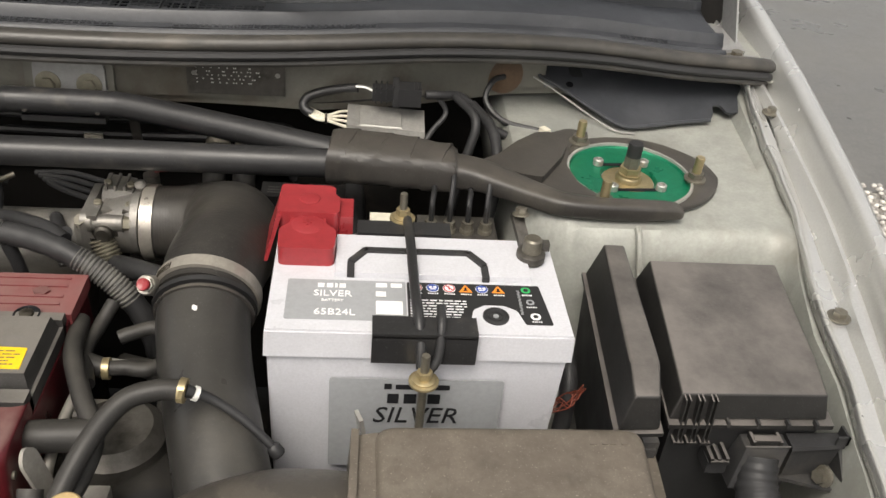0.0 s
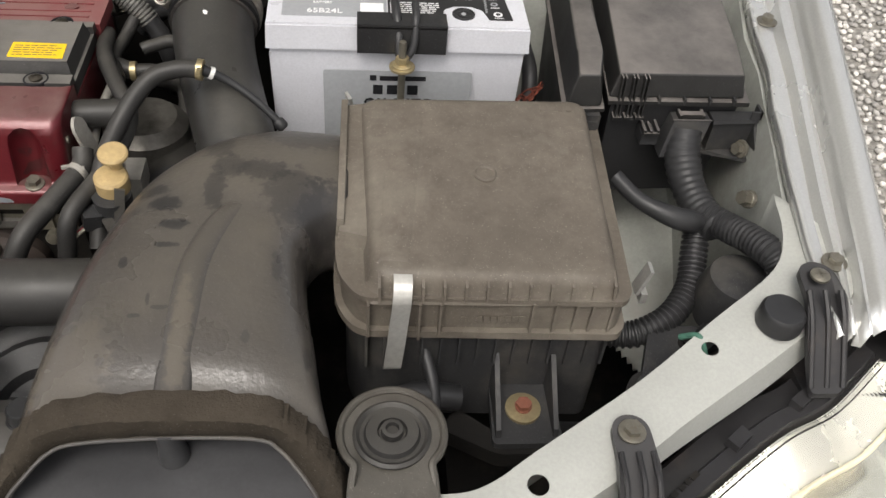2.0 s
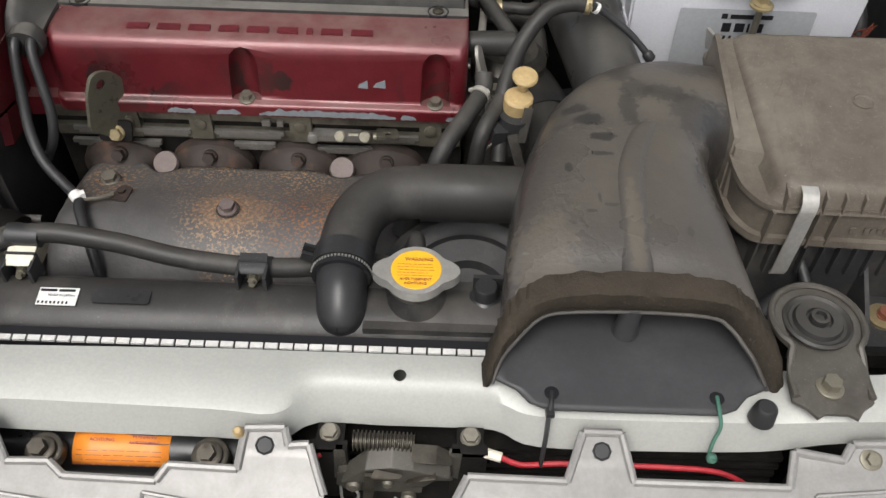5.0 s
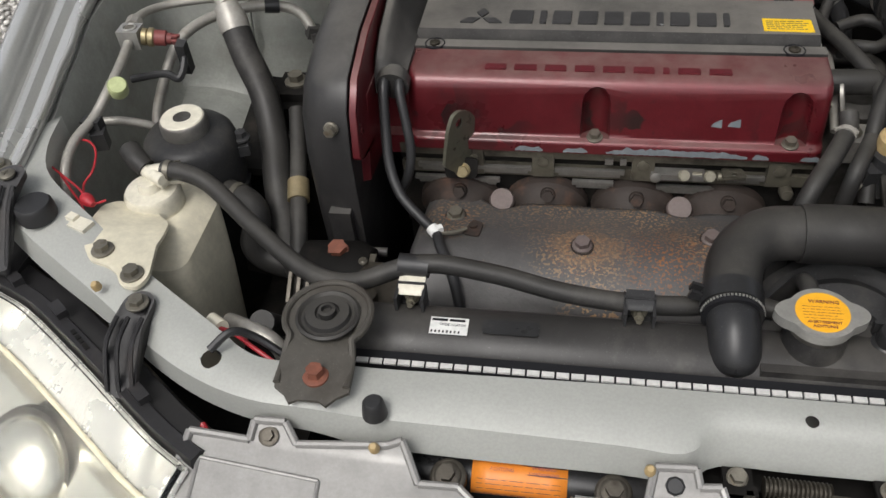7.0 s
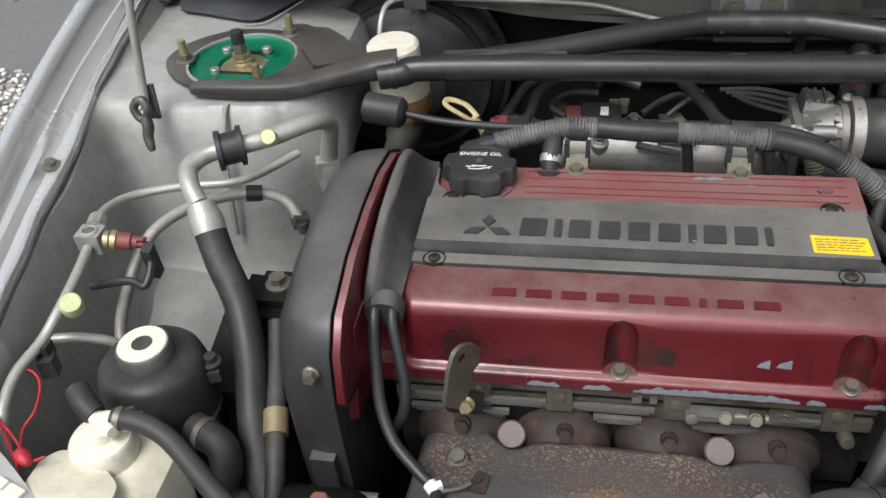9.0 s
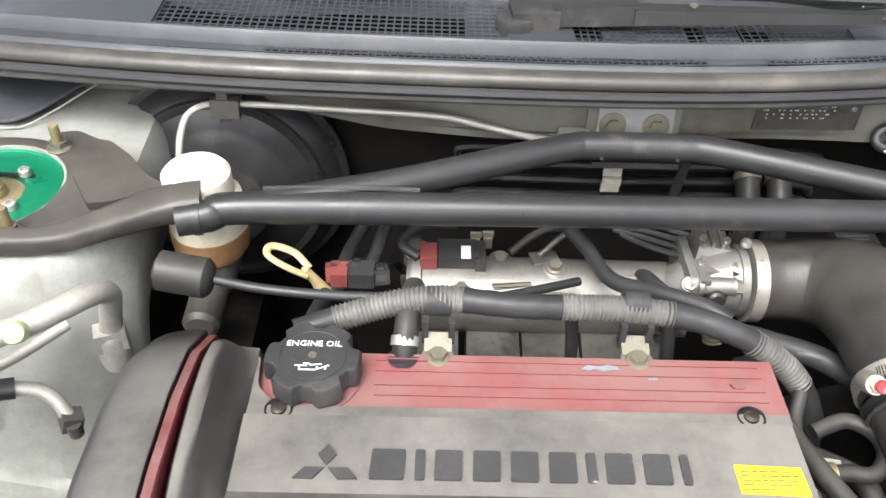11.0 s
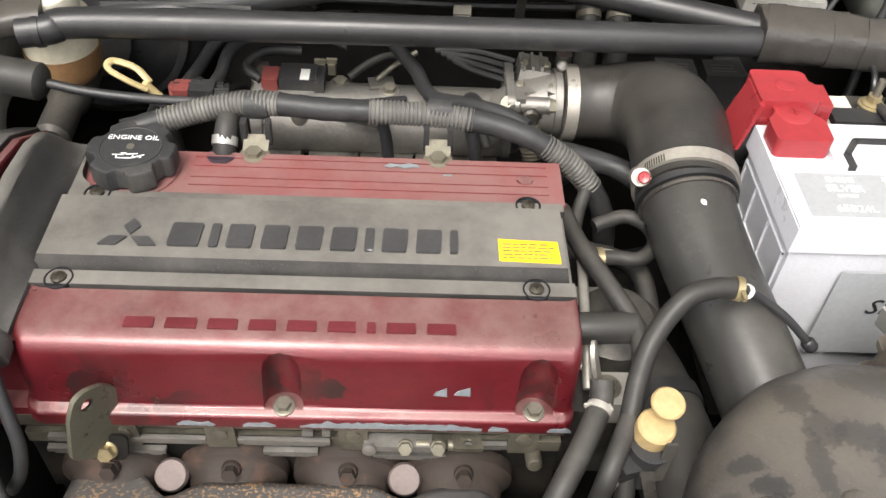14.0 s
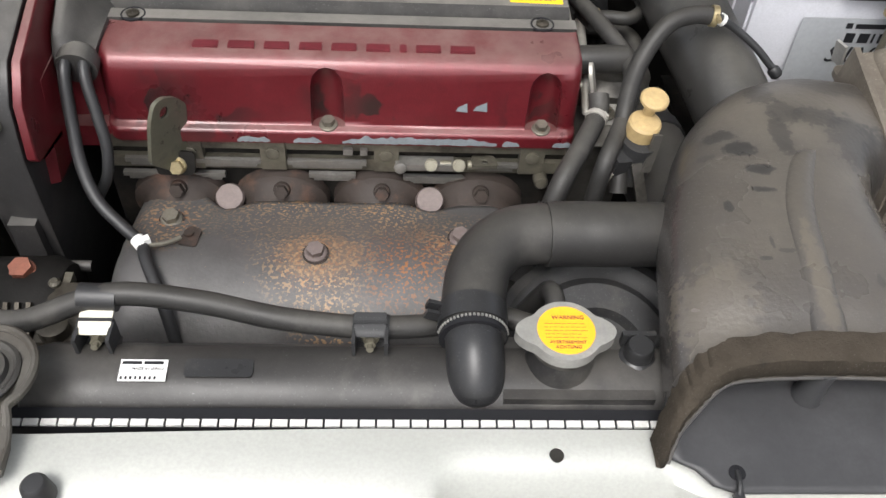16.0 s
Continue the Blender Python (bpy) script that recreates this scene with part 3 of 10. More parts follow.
def fender(s, side):
    rings = []
    for i in range(46):
        y = 0.12 + (1.3 - 0.12) * i / 45
        x0, z0 = flange_x(y), flange_z(y)
        xc, zc = crease(y)
        wob = 0.0012 * math.sin(y * 31) + 0.0008 * math.sin(y * 83)
        k, w, xr = smooth(0.48, 0.62, y), xc - 0.027 - x0, xc - 0.032
        near = [(x0 + 0.42 * w, z0), (x0 + 0.50 * w, z0 - 0.009), (x0 + 0.60 * w, z0 - 0.009), (x0 + 0.72 * w, z0 + 0.0025), (x0 + 0.86 * w, z0 + 0.004), (xc - 0.027, z0 + 0.002), (xc - 0.0255, z0 - 0.010), (xc - 0.0185, z0 - 0.012), (xc - 0.0165, z0 + 0.004)]
        deep = [(x0 + 0.013, z0 - 0.001), (x0 + 0.017, z0 - 0.010), (x0 + 0.023, z0 - 0.014), (xr - 0.006, z0 - 0.006), (xr - 0.0015, z0 + 0.005), (xr + 0.0015, z0 + 0.0055), (xr + 0.004, z0 - 0.004), (xr + 0.011, z0 - 0.006), (xc - 0.0160, z0 + 0.004)]
        prof = [(x0 + wob, z0 - 0.010), (x0 + wob, z0 - 0.001), (x0 + 0.003 + wob, z0 + 0.003), (x0 + 0.007 + wob, z0 + 0.0005)]
        prof += [(a[0] + (b[0] - a[0]) * k, a[1] + (b[1] - a[1]) * k) for a, b in zip(near, deep)]
        prof += [(xc - 0.0135, zc - 0.007), (xc - 0.009, zc - 0.001), (xc - 0.005, zc + 0.001), (xc + 0.002, zc + 0.0005), (xc + 0.008, zc - 0.003), (xc + 0.014, zc - 0.010), (xc + 0.020, zc - 0.022), (xc + 0.028, zc - 0.045), (xc + 0.037, zc - 0.08),
                 (xc + 0.045, zc - 0.13), (xc + 0.05, zc - 0.2), (xc + 0.05, zc - 0.36), (xc + 0.04, zc - 0.5)]
        rings.append([(s * a, y, b) for a, b in prof])
    ob = thing("fender", (s * 0.8, 0.6, 0.3), "silver steel front fender with a folded bolted flange", "fender", "front fenders", "structure")
    thick(part("panel", loft(rings, False, False), M_FENDER, ob), 0.0016)
    for y, dx in ((0.478, 0.017), (0.187, 0.018), (0.80, 0.02)):
        part("bolt", hexbolt((s * (flange_x(y) + dx), y, flange_z(y) + 0.0005), (0, 0, 1), 0.006, 0.006, 1.7), M_BOLT, ob, "weathered steel flange bolt")
    part("edge", tube([(s * (flange_x(y) + 0.0012 * math.sin(y * 31) + 0.0008 * math.sin(y * 83) + 0.0015), y, flange_z(y) + 0.0022) for y in np.linspace(0.14, 1.0, 40)], 0.0021, 8, 2), M_FENDER, ob, "thin folded sheet edge")
    return ob


def apron_z(x, y):
    xf_, zf = flange_x(y), flange_z(y)
    low = lin(y, [0.1, 0.3, 0.5], [0.47, 0.50, 0.58]) + 0.03 * smooth(0.52, 0.66, x)
    z = low + (zf - 0.012 - low) * smooth(xf_ - 0.034, xf_ - 0.001, x)
    d = max(0.0, math.hypot(max(0.545 - x, 0), max(0.665 - y, 0)) - 0.068)
    if x > 0.62:
        d = min(d, max(0.60 - y, 0))
    t = 1 - smooth(0.0, 0.055, d)
    top = 0.804 + 0.006 * smooth(0.62, 0.75, x)
    top = max(top, (zf - 0.012) * smooth(xf_ - 0.05, xf_, x))
    return z + (top - z) * t if top > z else z


def apron(s):
    bm = bmesh.new()
    nx, ny = 58, 96
    grid = []
    for j in range(ny):
        y = 0.205 + (1.02 - 0.205) * j / (ny - 1)
        x1 = flange_x(y) + 0.003
        grid.append([bm.verts.new((s * (0.40 + (x1 - 0.40) * i / (nx - 1)), y, apron_z(0.40 + (x1 - 0.40) * i / (nx - 1), y))) for i in range(nx)])
    for a, b in zip(grid, grid[1:]):
        for i in range(nx - 1):
            y, x = a[i].co.y, abs(a[i].co.x)
            if x > lin(y, [0.2, 0.27, 0.36, 0.42, 0.5], [0.63, 0.60, 0.565, 0.51, 0.452]):
                bm.faces.new((a[i], a[i + 1], b[i + 1], b[i]))
    for v in [v for v in bm.verts if not v.link_faces]:
        bm.verts.remove(v)
    ob = thick(single("inner_wing", bm, M_BAY, "dusty grey-green painted inner wing with its strut tower", "inner wing", "inner wings", "structure"), 0.002)
    return ob


for s, side in ((1, "a"), (-1, "b")):
    fender(s, side)
    apron(s)
    seam = thing("panel_seam", (s * 0.6, 0.62, 0.79), "painted seam strip over the strut tower", "seam", "tower seams", "structure")
    part("bead", tube([(s * 0.575, 0.60, 0.805), (s * 0.575, 0.585, 0.797), (s * 0.577, 0.565, 0.75), (s * 0.58, 0.55, 0.66)], 0.0035, 8), M_BAY, seam)

# front panel over the radiator, from one wing to the other
R_SIDE = [((0.105, 0.034), (0.106, -0.003), 0.700, 0.010), ((0.135, 0.033), (0.133, -0.012), 0.700, 0.012), ((0.22, 0.031), (0.22, -0.013), 0.701, 0.012), ((0.30, 0.026), (0.30, -0.015), 0.706, 0.010), ((0.345, 0.020), (0.345, -0.018), 0.716, 0.005),
          ((0.385, 0.018), (0.392, -0.0155), 0.717, 0.003), ((0.41, 0.026), (0.441, -0.001), 0.718, 0.003), ((0.44, 0.045), (0.49, 0.024), 0.722, 0.004), ((0.523, 0.097), (0.545, 0.062), 0.729, 0.006), ((0.591, 0.147), (0.62, 0.108), 0.738, 0.009),
          ((0.650, 0.19), (0.672, 0.142), 0.746, 0.009), ((0.668, 0.225), (0.71, 0.170), 0.753, 0.009), ((0.674, 0.27), (0.715, 0.21), 0.757, 0.009)]
MID = [((-0.11, 0.034), (-0.11, -0.015), 0.70, 0.010), ((-0.064, 0.034), (-0.064, -0.017), 0.70, 0.010), ((-0.036, 0.034), (-0.036, 0.002), 0.70, 0.012), ((0.02, 0.034), (0.02, 0.002), 0.70, 0.012), ((0.088, 0.034), (0.088, 0.002), 0.70, 0.012)]
LEFT = [((-q[0][0], q[0][1]), (-q[1][0], q[1][1]), q[2], q[3]) for q in R_SIDE[:1:-1]]
rings = []
rowsf = [(*a, *b_, z_, f_) for a, b_, z_, f_ in LEFT + MID + R_SIDE]
for xr, yr, xf_, yf, z, fall in [tuple(float(v) for v in q) for q in spline(rowsf, 4)]:
    yb, zb = yf - fall, z - 0.032
    rings.append([(xr, yr, z - 0.045), (xr, yr, z), (xr * 0.65 + xf_ * 0.35, yr * 0.65 + yf * 0.35, z + 0.001), (xr * 0.3 + xf_ * 0.7, yr * 0.3 + yf * 0.7, z), (xf_, yf - 0.001, z - 0.007), (xf_, yb, zb), (xf_, yb + 0.014, zb - 0.012)])
panel = single("front_panel", bevel(loft(rings, False, False), 0.003, 2, 30), M_PAINT, "pale silver-green steel panel over the radiator", "front panel", kind="structure")
holes = [(0.027, 0.015, 0.005), (0.438, 0.021, 0.0075), (-0.431, 0.013, 0.0085), (0.58, 0.12, 0.0065)]
thick(panel, 0.0014)
drill(panel, [lathe((x, y, 0.6), [(r, 0), (r, 0.2)], n=20) for x, y, r in holes])
# dark void below and behind; floor and rails carry its shade as near-black colour
single("bay_underfill", box(-0.8, 0.8, -0.05, 1.0, 0.30, 0.32, 0.0), M_DARK, "added near-black sheet closing the bay below, shade in its colour", "underside", kind="structure")
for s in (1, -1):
    single("frame_rail", box(min(s * 0.40, s * 0.50), max(s * 0.40, s * 0.50), 0.06, 0.9, 0.40, 0.53, 0.012), M_DARK, "frame rail along the bay, near black for the deep shade", "frame rail", "frame rails", "structure")
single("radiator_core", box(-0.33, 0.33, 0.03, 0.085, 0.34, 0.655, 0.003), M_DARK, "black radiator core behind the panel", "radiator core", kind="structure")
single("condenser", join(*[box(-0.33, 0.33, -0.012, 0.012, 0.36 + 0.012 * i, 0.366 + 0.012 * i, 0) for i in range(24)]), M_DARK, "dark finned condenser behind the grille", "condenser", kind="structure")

# ---- bulkhead and cowl ----
def bulk_y(x):
    return lin(abs(x), [0, 0.25, 0.48, 0.8], [0.797, 0.81, 0.875, 0.90])


def wall_sheet(z0, z1, off, x0=-0.72, x1=0.72, n=40, lean=0.0):
    rings = []
    for i in range(n + 1):
        x = x0 + (x1 - x0) * i / n
        y = bulk_y(x) + off
        rings.append([(x, y, z0), (x, y, z1), (x, y + 0.012, z1), (x, y + 0.012, z0)])
    return loft(rings)


single("bulkhead_upper", wall_sheet(0.817, 0.89, 0.0, -0.72, 0.525), M_BULK, "grey-green painted bulkhead strip", "bulkhead", kind="structure")
single("bulkhead_lower", wall_sheet(0.33, 0.822, 0.055), M_FIREWALL, "dark sound-deadened lower bulkhead", "bulkhead", kind="structure")
single("bulkhead_ledge", loft([[(x, bulk_y(x), 0.818 + 0.004 * math.sin(x * 14)), (x, bulk_y(x) + 0.06, 0.812), (x, bulk_y(x) + 0.06, 0.806), (x, bulk_y(x), 0.810 + 0.004 * math.sin(x * 14))] for x in np.linspace(-0.72, 0.72, 61)]), M_BULK, "painted ledge of the bulkhead", "bulkhead", kind="structure")
ribs = thing("bulkhead_ribs", (0.06, 0.85, 0.6), "pressed horizontal ribs on the dark bulkhead", "ribs", kind="structure")
for z in (0.765, 0.745, 0.725, 0.705):
    part("rib", tube([(-0.17, 0.852, z - 0.01), (-0.15, 0.851, z), (0.0, 0.849, z), (0.2, 0.853, z), (0.23, 0.856, z - 0.014)], 0.005, 8, 6), M_BLACKSAT, ribs)

SEAL = [(-0.77, 0.84, 0.868), (-0.6, 0.80, 0.881), (-0.45, 0.773, 0.888), (-0.28, 0.760, 0.890), (0.0, 0.757, 0.890), (0.2, 0.770, 0.892), (0.40, 0.806, 0.894), (0.55, 0.832, 0.887), (0.68, 0.840, 0.876), (0.772, 0.852, 0.869), (0.792, 0.862, 0.864)]
seal = thing("hood_seal", (0, 0.76, 0.88), "worn black rubber hood seal along the cowl", "rubber seal", kind="structure")
part("bulb", tube([(x, y + 0.009, z + 0.004) for x, y, z in SEAL], 0.0105, 12, 8, flat=0.8), M_SEAL, seal)
part("lip", tube([(x, y - 0.001, z - 0.006) for x, y, z in SEAL], 0.005, 8, 8), M_RUBDARK, seal)
part("rail", tube([(x, y + 0.004, z - 0.016) for x, y, z in SEAL], 0.004, 8, 8), M_SEAL, seal)


def back(x):
    return lin(x, [-0.77, -0.2, 0.1, 0.2, 0.3, 0.5, 0.77], [0.135, 0.135, 0.115, 0.076, 0.078, 0.115, 0.135])


def cowl_rows():
    line = spline(SEAL, 8)
    out = []
    for p in [q for q in line if q[0] < 0.738]:
        x, y, z = p
        k, w = smooth(0.45, 0.75, abs(x)), back(x)
        out.append([(x, y + a, z + b) for a, b in ((0.014, 0.008), (0.0205, 0.0125), (0.0222, 0.0135), (0.0226, 0.008), (0.0338, 0.009), (0.0342, 0.0150), (0.0395, 0.0240), (0.0412, 0.0258), (0.0448, 0.0262), (0.0475, 0.0235), (0.049, 0.016), (0.0495, 0.010), (w - 0.004, 0.013 + 0.01 * k), (w - 0.002, 0.024 + 0.01 * k), (w + 0.012, 0.034))])
    return out


cowl = thing("cowl_panel", (0, 0.8, 0.89), "weathered grey plastic cowl panel with grilles", "cowl", kind="structure")
thick(part("panel", loft(cowl_rows(), False, False), M_COWL, cowl), 0.003)


def seal_at(x):
    return lin(x, [p[0] for p in SEAL], [p[1] for p in SEAL]), lin(x, [p[0] for p in SEAL], [p[2] for p in SEAL])


def grille_strip(x0, x1, o0, o1, top, deep, rows, pitch, holes=True):
    """A lattice over a black sheet for the shaded opening, or over a shallow closed floor."""
    lat, n = [], max(1, round((x1 - x0) / pitch))
    xs = np.linspace(x0, x1, 24)

    def strip(a, b, z0, z1):
        return loft([[(x, seal_at(x)[0] + a, seal_at(x)[1] + z0), (x, seal_at(x)[0] + b, seal_at(x)[1] + z0), (x, seal_at(x)[0] + b, seal_at(x)[1] + z1), (x, seal_at(x)[0] + a, seal_at(x)[1] + z1)] for x in xs])

    for i in range(n + 1):
        x = x0 + (x1 - x0) * i / n
        y, z = seal_at(x)
        lat.append(box(x - 0.0007, x + 0.0007, y + o0, y + o1, z + top - 0.0010, z + top, 0))
    for k in range(rows + 1):
        o = o0 + (o1 - o0) * k / rows
        lat.append(strip(o - 0.0007, o + 0.0007, top - 0.0010, top))
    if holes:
        # Black sheet under the lattice carries the opening's shade as colour.
        part("grille_backing", strip(o0, o1, top - deep - 0.0005, top - deep + 0.0003), M_HOLE, cowl, "black sheet giving the shaded depth behind the grille")
    else:
        part("grille_floor", strip(o0, o1, top - 0.003, top - 0.0012), M_COWL, cowl)
    part("grille_lattice", join(*lat), M_COWL, cowl, "fine plastic lattice")


def filler(x0, x1, o0, o1, top, deep):
    xs = np.linspace(x0, x1, 16)
    part("filler_strip", loft([[(x, seal_at(x)[0] + o0, seal_at(x)[1] + top - deep), (x, seal_at(x)[0] + o1(x), seal_at(x)[1] + top - deep), (x, seal_at(x)[0] + o1(x), seal_at(x)[1] + top + 0.001), (x, seal_at(x)[0] + o0, seal_at(x)[1] + top)] for x in xs]), M_COWL, cowl)


for x0, x1 in ((-0.35, 0.055), (0.112, 0.320), (0.60, 0.66)):
    grille_strip(x0, x1, 0.0230, 0.0336, 0.0142, 0.0040, 2, 0.0067)
for x0, x1 in ((-0.76, -0.351), (0.056, 0.111), (0.321, 0.599), (0.661, 0.728)):
    filler(x0, x1, 0.0227, lambda x: 0.0338, 0.0138, 0.003)
for x0, x1, o1, rows, hollow in ((-0.46, -0.166, 0.130, 7, True), (-0.165, -0.128, 0.130, 7, False), (-0.064, -0.037, 0.112, 5, True), (-0.036, 0.041, 0.112, 5, False), (0.042, 0.061, 0.102, 4, True), (0.062, 0.092, 0.102, 4, False), (0.096, 0.130, 0.100, 4, True), (0.131, 0.20, 0.072, 1, False)):
    grille_strip(x0, x1, 0.0502, o1, 0.0205, 0.0085, rows + 2, 0.0076, hollow)
for x0, x1 in ((-0.76, -0.461), (-0.127, -0.065), (0.201, 0.728)):
    filler(x0, x1, 0.0497, lambda x: back(x) - 0.003, 0.0225, 0.004)
EDGE = [(0.486, 0.905), (0.508, 0.884), (0.547, 0.858), (0.571, 0.833), (0.598, 0.811), (0.620, 0.804), (0.677, 0.8155), (0.717, 0.8215), (0.722, 0.829), (0.725, 0.846), (0.735, 0.847), (0.7405, 0.835), (0.793, 0.8415), (0.801, 0.850), (0.807, 0.90), (0.724, 0.903), (0.627, 0.926), (0.556, 0.930)]
TILT = math.degrees(math.atan(0.35))
for s in (1, -1):
    side_cover = thing("cowl_side_cover", (s * 0.65, 0.85, 0.83), "dusty black plastic cover between cowl and strut tower", "cover", "cowl side covers", "structure")
    lean = Matrix.Translation((0, 0.863, 0.830)) @ pose(0, 0, 0, TILT, 0, 0) @ Matrix.Diagonal((1, math.hypot(1, 0.35), 1, 1)) @ Matrix.Translation((0, -0.863, 0))
    outline = [(s * x, y) for x, y in EDGE]
    part("plate", prism(rounded(outline if s > 0 else outline[::-1], 0.004), -0.002, 0.0015, 0.001, 2, lean), M_COWL, side_cover)
    part("lip", tube([lean @ Vector((s * x, y - 0.001, 0.001)) for x, y in ((0.50, 0.894), (0.528, 0.872), (0.552, 0.853), (0.576, 0.831), (0.600, 0.8115), (0.622, 0.8065), (0.677, 0.817), (0.717, 0.823))], 0.0022, 8, 6), M_COWL, side_cover, "thickened lower lip")
    part("sealing_strip", tube([lean @ Vector((s * x, y - 0.006, -0.001)) for x, y in ((0.50, 0.892), (0.528, 0.870), (0.550, 0.849), (0.574, 0.826), (0.598, 0.807), (0.622, 0.803))], 0.0011, 8, 6), M_ZINC, side_cover, "pale strip under the lip")
    # Black disc laid on the plate; its colour is the hole's inner shade.
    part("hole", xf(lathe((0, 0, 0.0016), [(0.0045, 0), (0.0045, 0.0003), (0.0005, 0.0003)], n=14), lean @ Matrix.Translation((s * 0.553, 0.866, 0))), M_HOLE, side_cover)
    part("mark", xf(prism(rounded([(-0.006, -0.013), (0.009, -0.013), (0.006, 0.013), (-0.009, 0.013)], 0.003), 0.0016, 0.0019), lean @ Matrix.Translation((s * 0.562, 0.892, 0))), M_RUBDARK, side_cover, "dark worn patch")
    part("clip", xf(lathe((0, 0, 0.0015), [(0.008, 0), (0.007, 0.0012), (0.0045, 0.0016), (0.0045, 0.0035), (0.003, 0.0045)], n=18), lean @ Matrix.Translation((s * 0.781, 0.850, 0))), M_ALUDK, side_cover, "small worn screw")
    hinge = thing("hinge_mount", (s * 0.755, 0.93, 0.86), "dusty painted steel hood hinge with two bolts", "hinge", "hood hinges")
    part("floor", loft([[(s * x, 0.865 + 0.02 * (x < 0.73), 0.852), (s * x, 0.89, 0.8585), (s * x, 0.93, 0.861), (s * x, 1.02, 0.864), (s * x, 1.02, 0.861), (s * x, 0.865, 0.849)] for x in (0.70, 0.73, 0.76, 0.805)]), M_BAY, hinge, "painted pocket under the hinge")
    part("foot", hexa([(s * 0.722, 0.925, 0.861), (s * 0.782, 0.922, 0.861), (s * 0.792, 1.00, 0.863), (s * 0.732, 1.005, 0.863), (s * 0.722, 0.925, 0.8655), (s * 0.782, 0.922, 0.8655), (s * 0.792, 1.00, 0.8675), (s * 0.732, 1.005, 0.8675)], 0.001), M_SHEET, hinge, "dusty hinge foot")
    part("tab", hexa([(s * 0.744, 0.886, 0.859), (s * 0.792, 0.884, 0.859), (s * 0.796, 0.914, 0.860), (s * 0.748, 0.916, 0.860), (s * 0.744, 0.886, 0.8625), (s * 0.792, 0.884, 0.8625), (s * 0.796, 0.914, 0.8635), (s * 0.748, 0.916, 0.8635)], 0.001), M_SHEET, hinge)
    part("bolt", hexbolt((s * 0.742, 0.948, 0.866), (0, 0, 1), 0.0075, 0.010, 1.5), M_BOLT, hinge)
    part("bolt", hexbolt((s * 0.764, 0.9035, 0.8630), (0, 0, 1), 0.0075, 0.008, 1.7), M_BOLT, hinge)
    part("arm", hexa([(s * 0.7775, 0.945, 0.866), (s * 0.7800, 0.945, 0.866), (s * 0.7800, 1.00, 0.866), (s * 0.7775, 1.00, 0.866), (s * 0.7720, 0.990, 0.955), (s * 0.7745, 0.990, 0.955), (s * 0.7745, 1.035, 0.955), (s * 0.7720, 1.035, 0.955)], 0.0008), M_SHEET, hinge, "thin upright hinge arm")
    # Near-black sheet stands in for the shaded opening behind the hinge.
    part("pocket_opening", hexa([(s * 0.700, 1.02, 0.855), (s * 0.812, 1.02, 0.855), (s * 0.812, 1.024, 0.855), (s * 0.700, 1.024, 0.855), (s * 0.700, 1.06, 0.935), (s * 0.805, 1.06, 0.935), (s * 0.805, 1.064, 0.935), (s * 0.700, 1.064, 0.935)], 0.001), M_DARK, hinge, "near-black sheet for the shaded opening behind the hinge")
screen = single("windscreen", loft([[(x, seal_at(x)[0] + back(x) + 0.008, seal_at(x)[1] + 0.028), (x, seal_at(x)[0] + back(x) + 0.20, seal_at(x)[1] + 0.128), (x, 1.55, 1.28)] for x in np.linspace(-0.72, 0.72, 40)], False, False), M_SCREEN, "dark wet windscreen with rain drops", "windscreen", kind="structure")
thick(screen, 0.005)
dr = random.Random(3)
drops = []
for i in range(260):
    x, t = dr.uniform(-0.5, 0.6), dr.uniform(0.03, 0.9) ** 1.5
    y0, z0 = seal_at(x)
    r = dr.uniform(0.0003, 0.0009)
    drops.append(lathe((x, y0 + back(x) + 0.008 + 0.192 * t - 0.0005, z0 + 0.028 + 0.10 * t + 0.002), [(r, -0.001), (r * 0.8, r * 0.4), (r * 0.3, r * 0.65)], (0, -0.45, 0.88), 6))
tagged(new("rain_drops", mesh_of("rain_drops", join(*drops), M_SHEET)), "tiny rain drops on the windscreen", "water", kind="stuff")
WS = Matrix.Translation((-0.004, -0.022, 0.0))
wiper = thing("wiper", (-0.11, 0.865, 0.90), "black windscreen wiper with its arm at rest on the cowl", "wiper")
part("pivot_cap", xf(join(lathe((-0.115, 0.858, 0.905), [(0.019, 0), (0.0195, 0.012), (0.018, 0.017), (0.012, 0.019), (0.001, 0.0195)]), obox((-0.098, 0.862, 0.92), (0.045, 0.03, 0.02), (0, 0, 5), 0.008, 3)), WS), M_BLACK, wiper)
part("arm", xf(join(hexa([(-0.08, 0.85, 0.915), (0.0, 0.852, 0.918), (0.0, 0.878, 0.918), (-0.08, 0.875, 0.915), (-0.08, 0.853, 0.932), (0.0, 0.855, 0.936), (0.0, 0.872, 0.936), (-0.08, 0.871, 0.932)], 0.004), hexa([(-0.005, 0.848, 0.92), (0.225, 0.828, 0.938), (0.225, 0.840, 0.938), (-0.005, 0.872, 0.92), (-0.005, 0.850, 0.934), (0.225, 0.829, 0.946), (0.225, 0.838, 0.946), (-0.005, 0.868, 0.934)], 0.003)), WS), M_BLACKSAT, wiper)
part("blade", xf(tube([(-0.05, 0.888, 0.935), (0.1, 0.868, 0.945), (0.22, 0.848, 0.952)], 0.006, 8), WS), M_RUBDARK, wiper)
part("blade", xf(tube([(0.215, 0.834, 0.942), (0.25, 0.822, 0.944), (0.27, 0.824, 0.948), (0.32, 0.85, 0.965), (0.46, 0.96, 1.005)], 0.0045, 8), WS), M_BLACKSAT, wiper, "long thin wiper rod")
wipnut = part("screw", lathe((0.045, 0.832, 0.938), [(0.004, 0), (0.004, 0.002), (0.001, 0.003)]), M_BOLT, wiper)
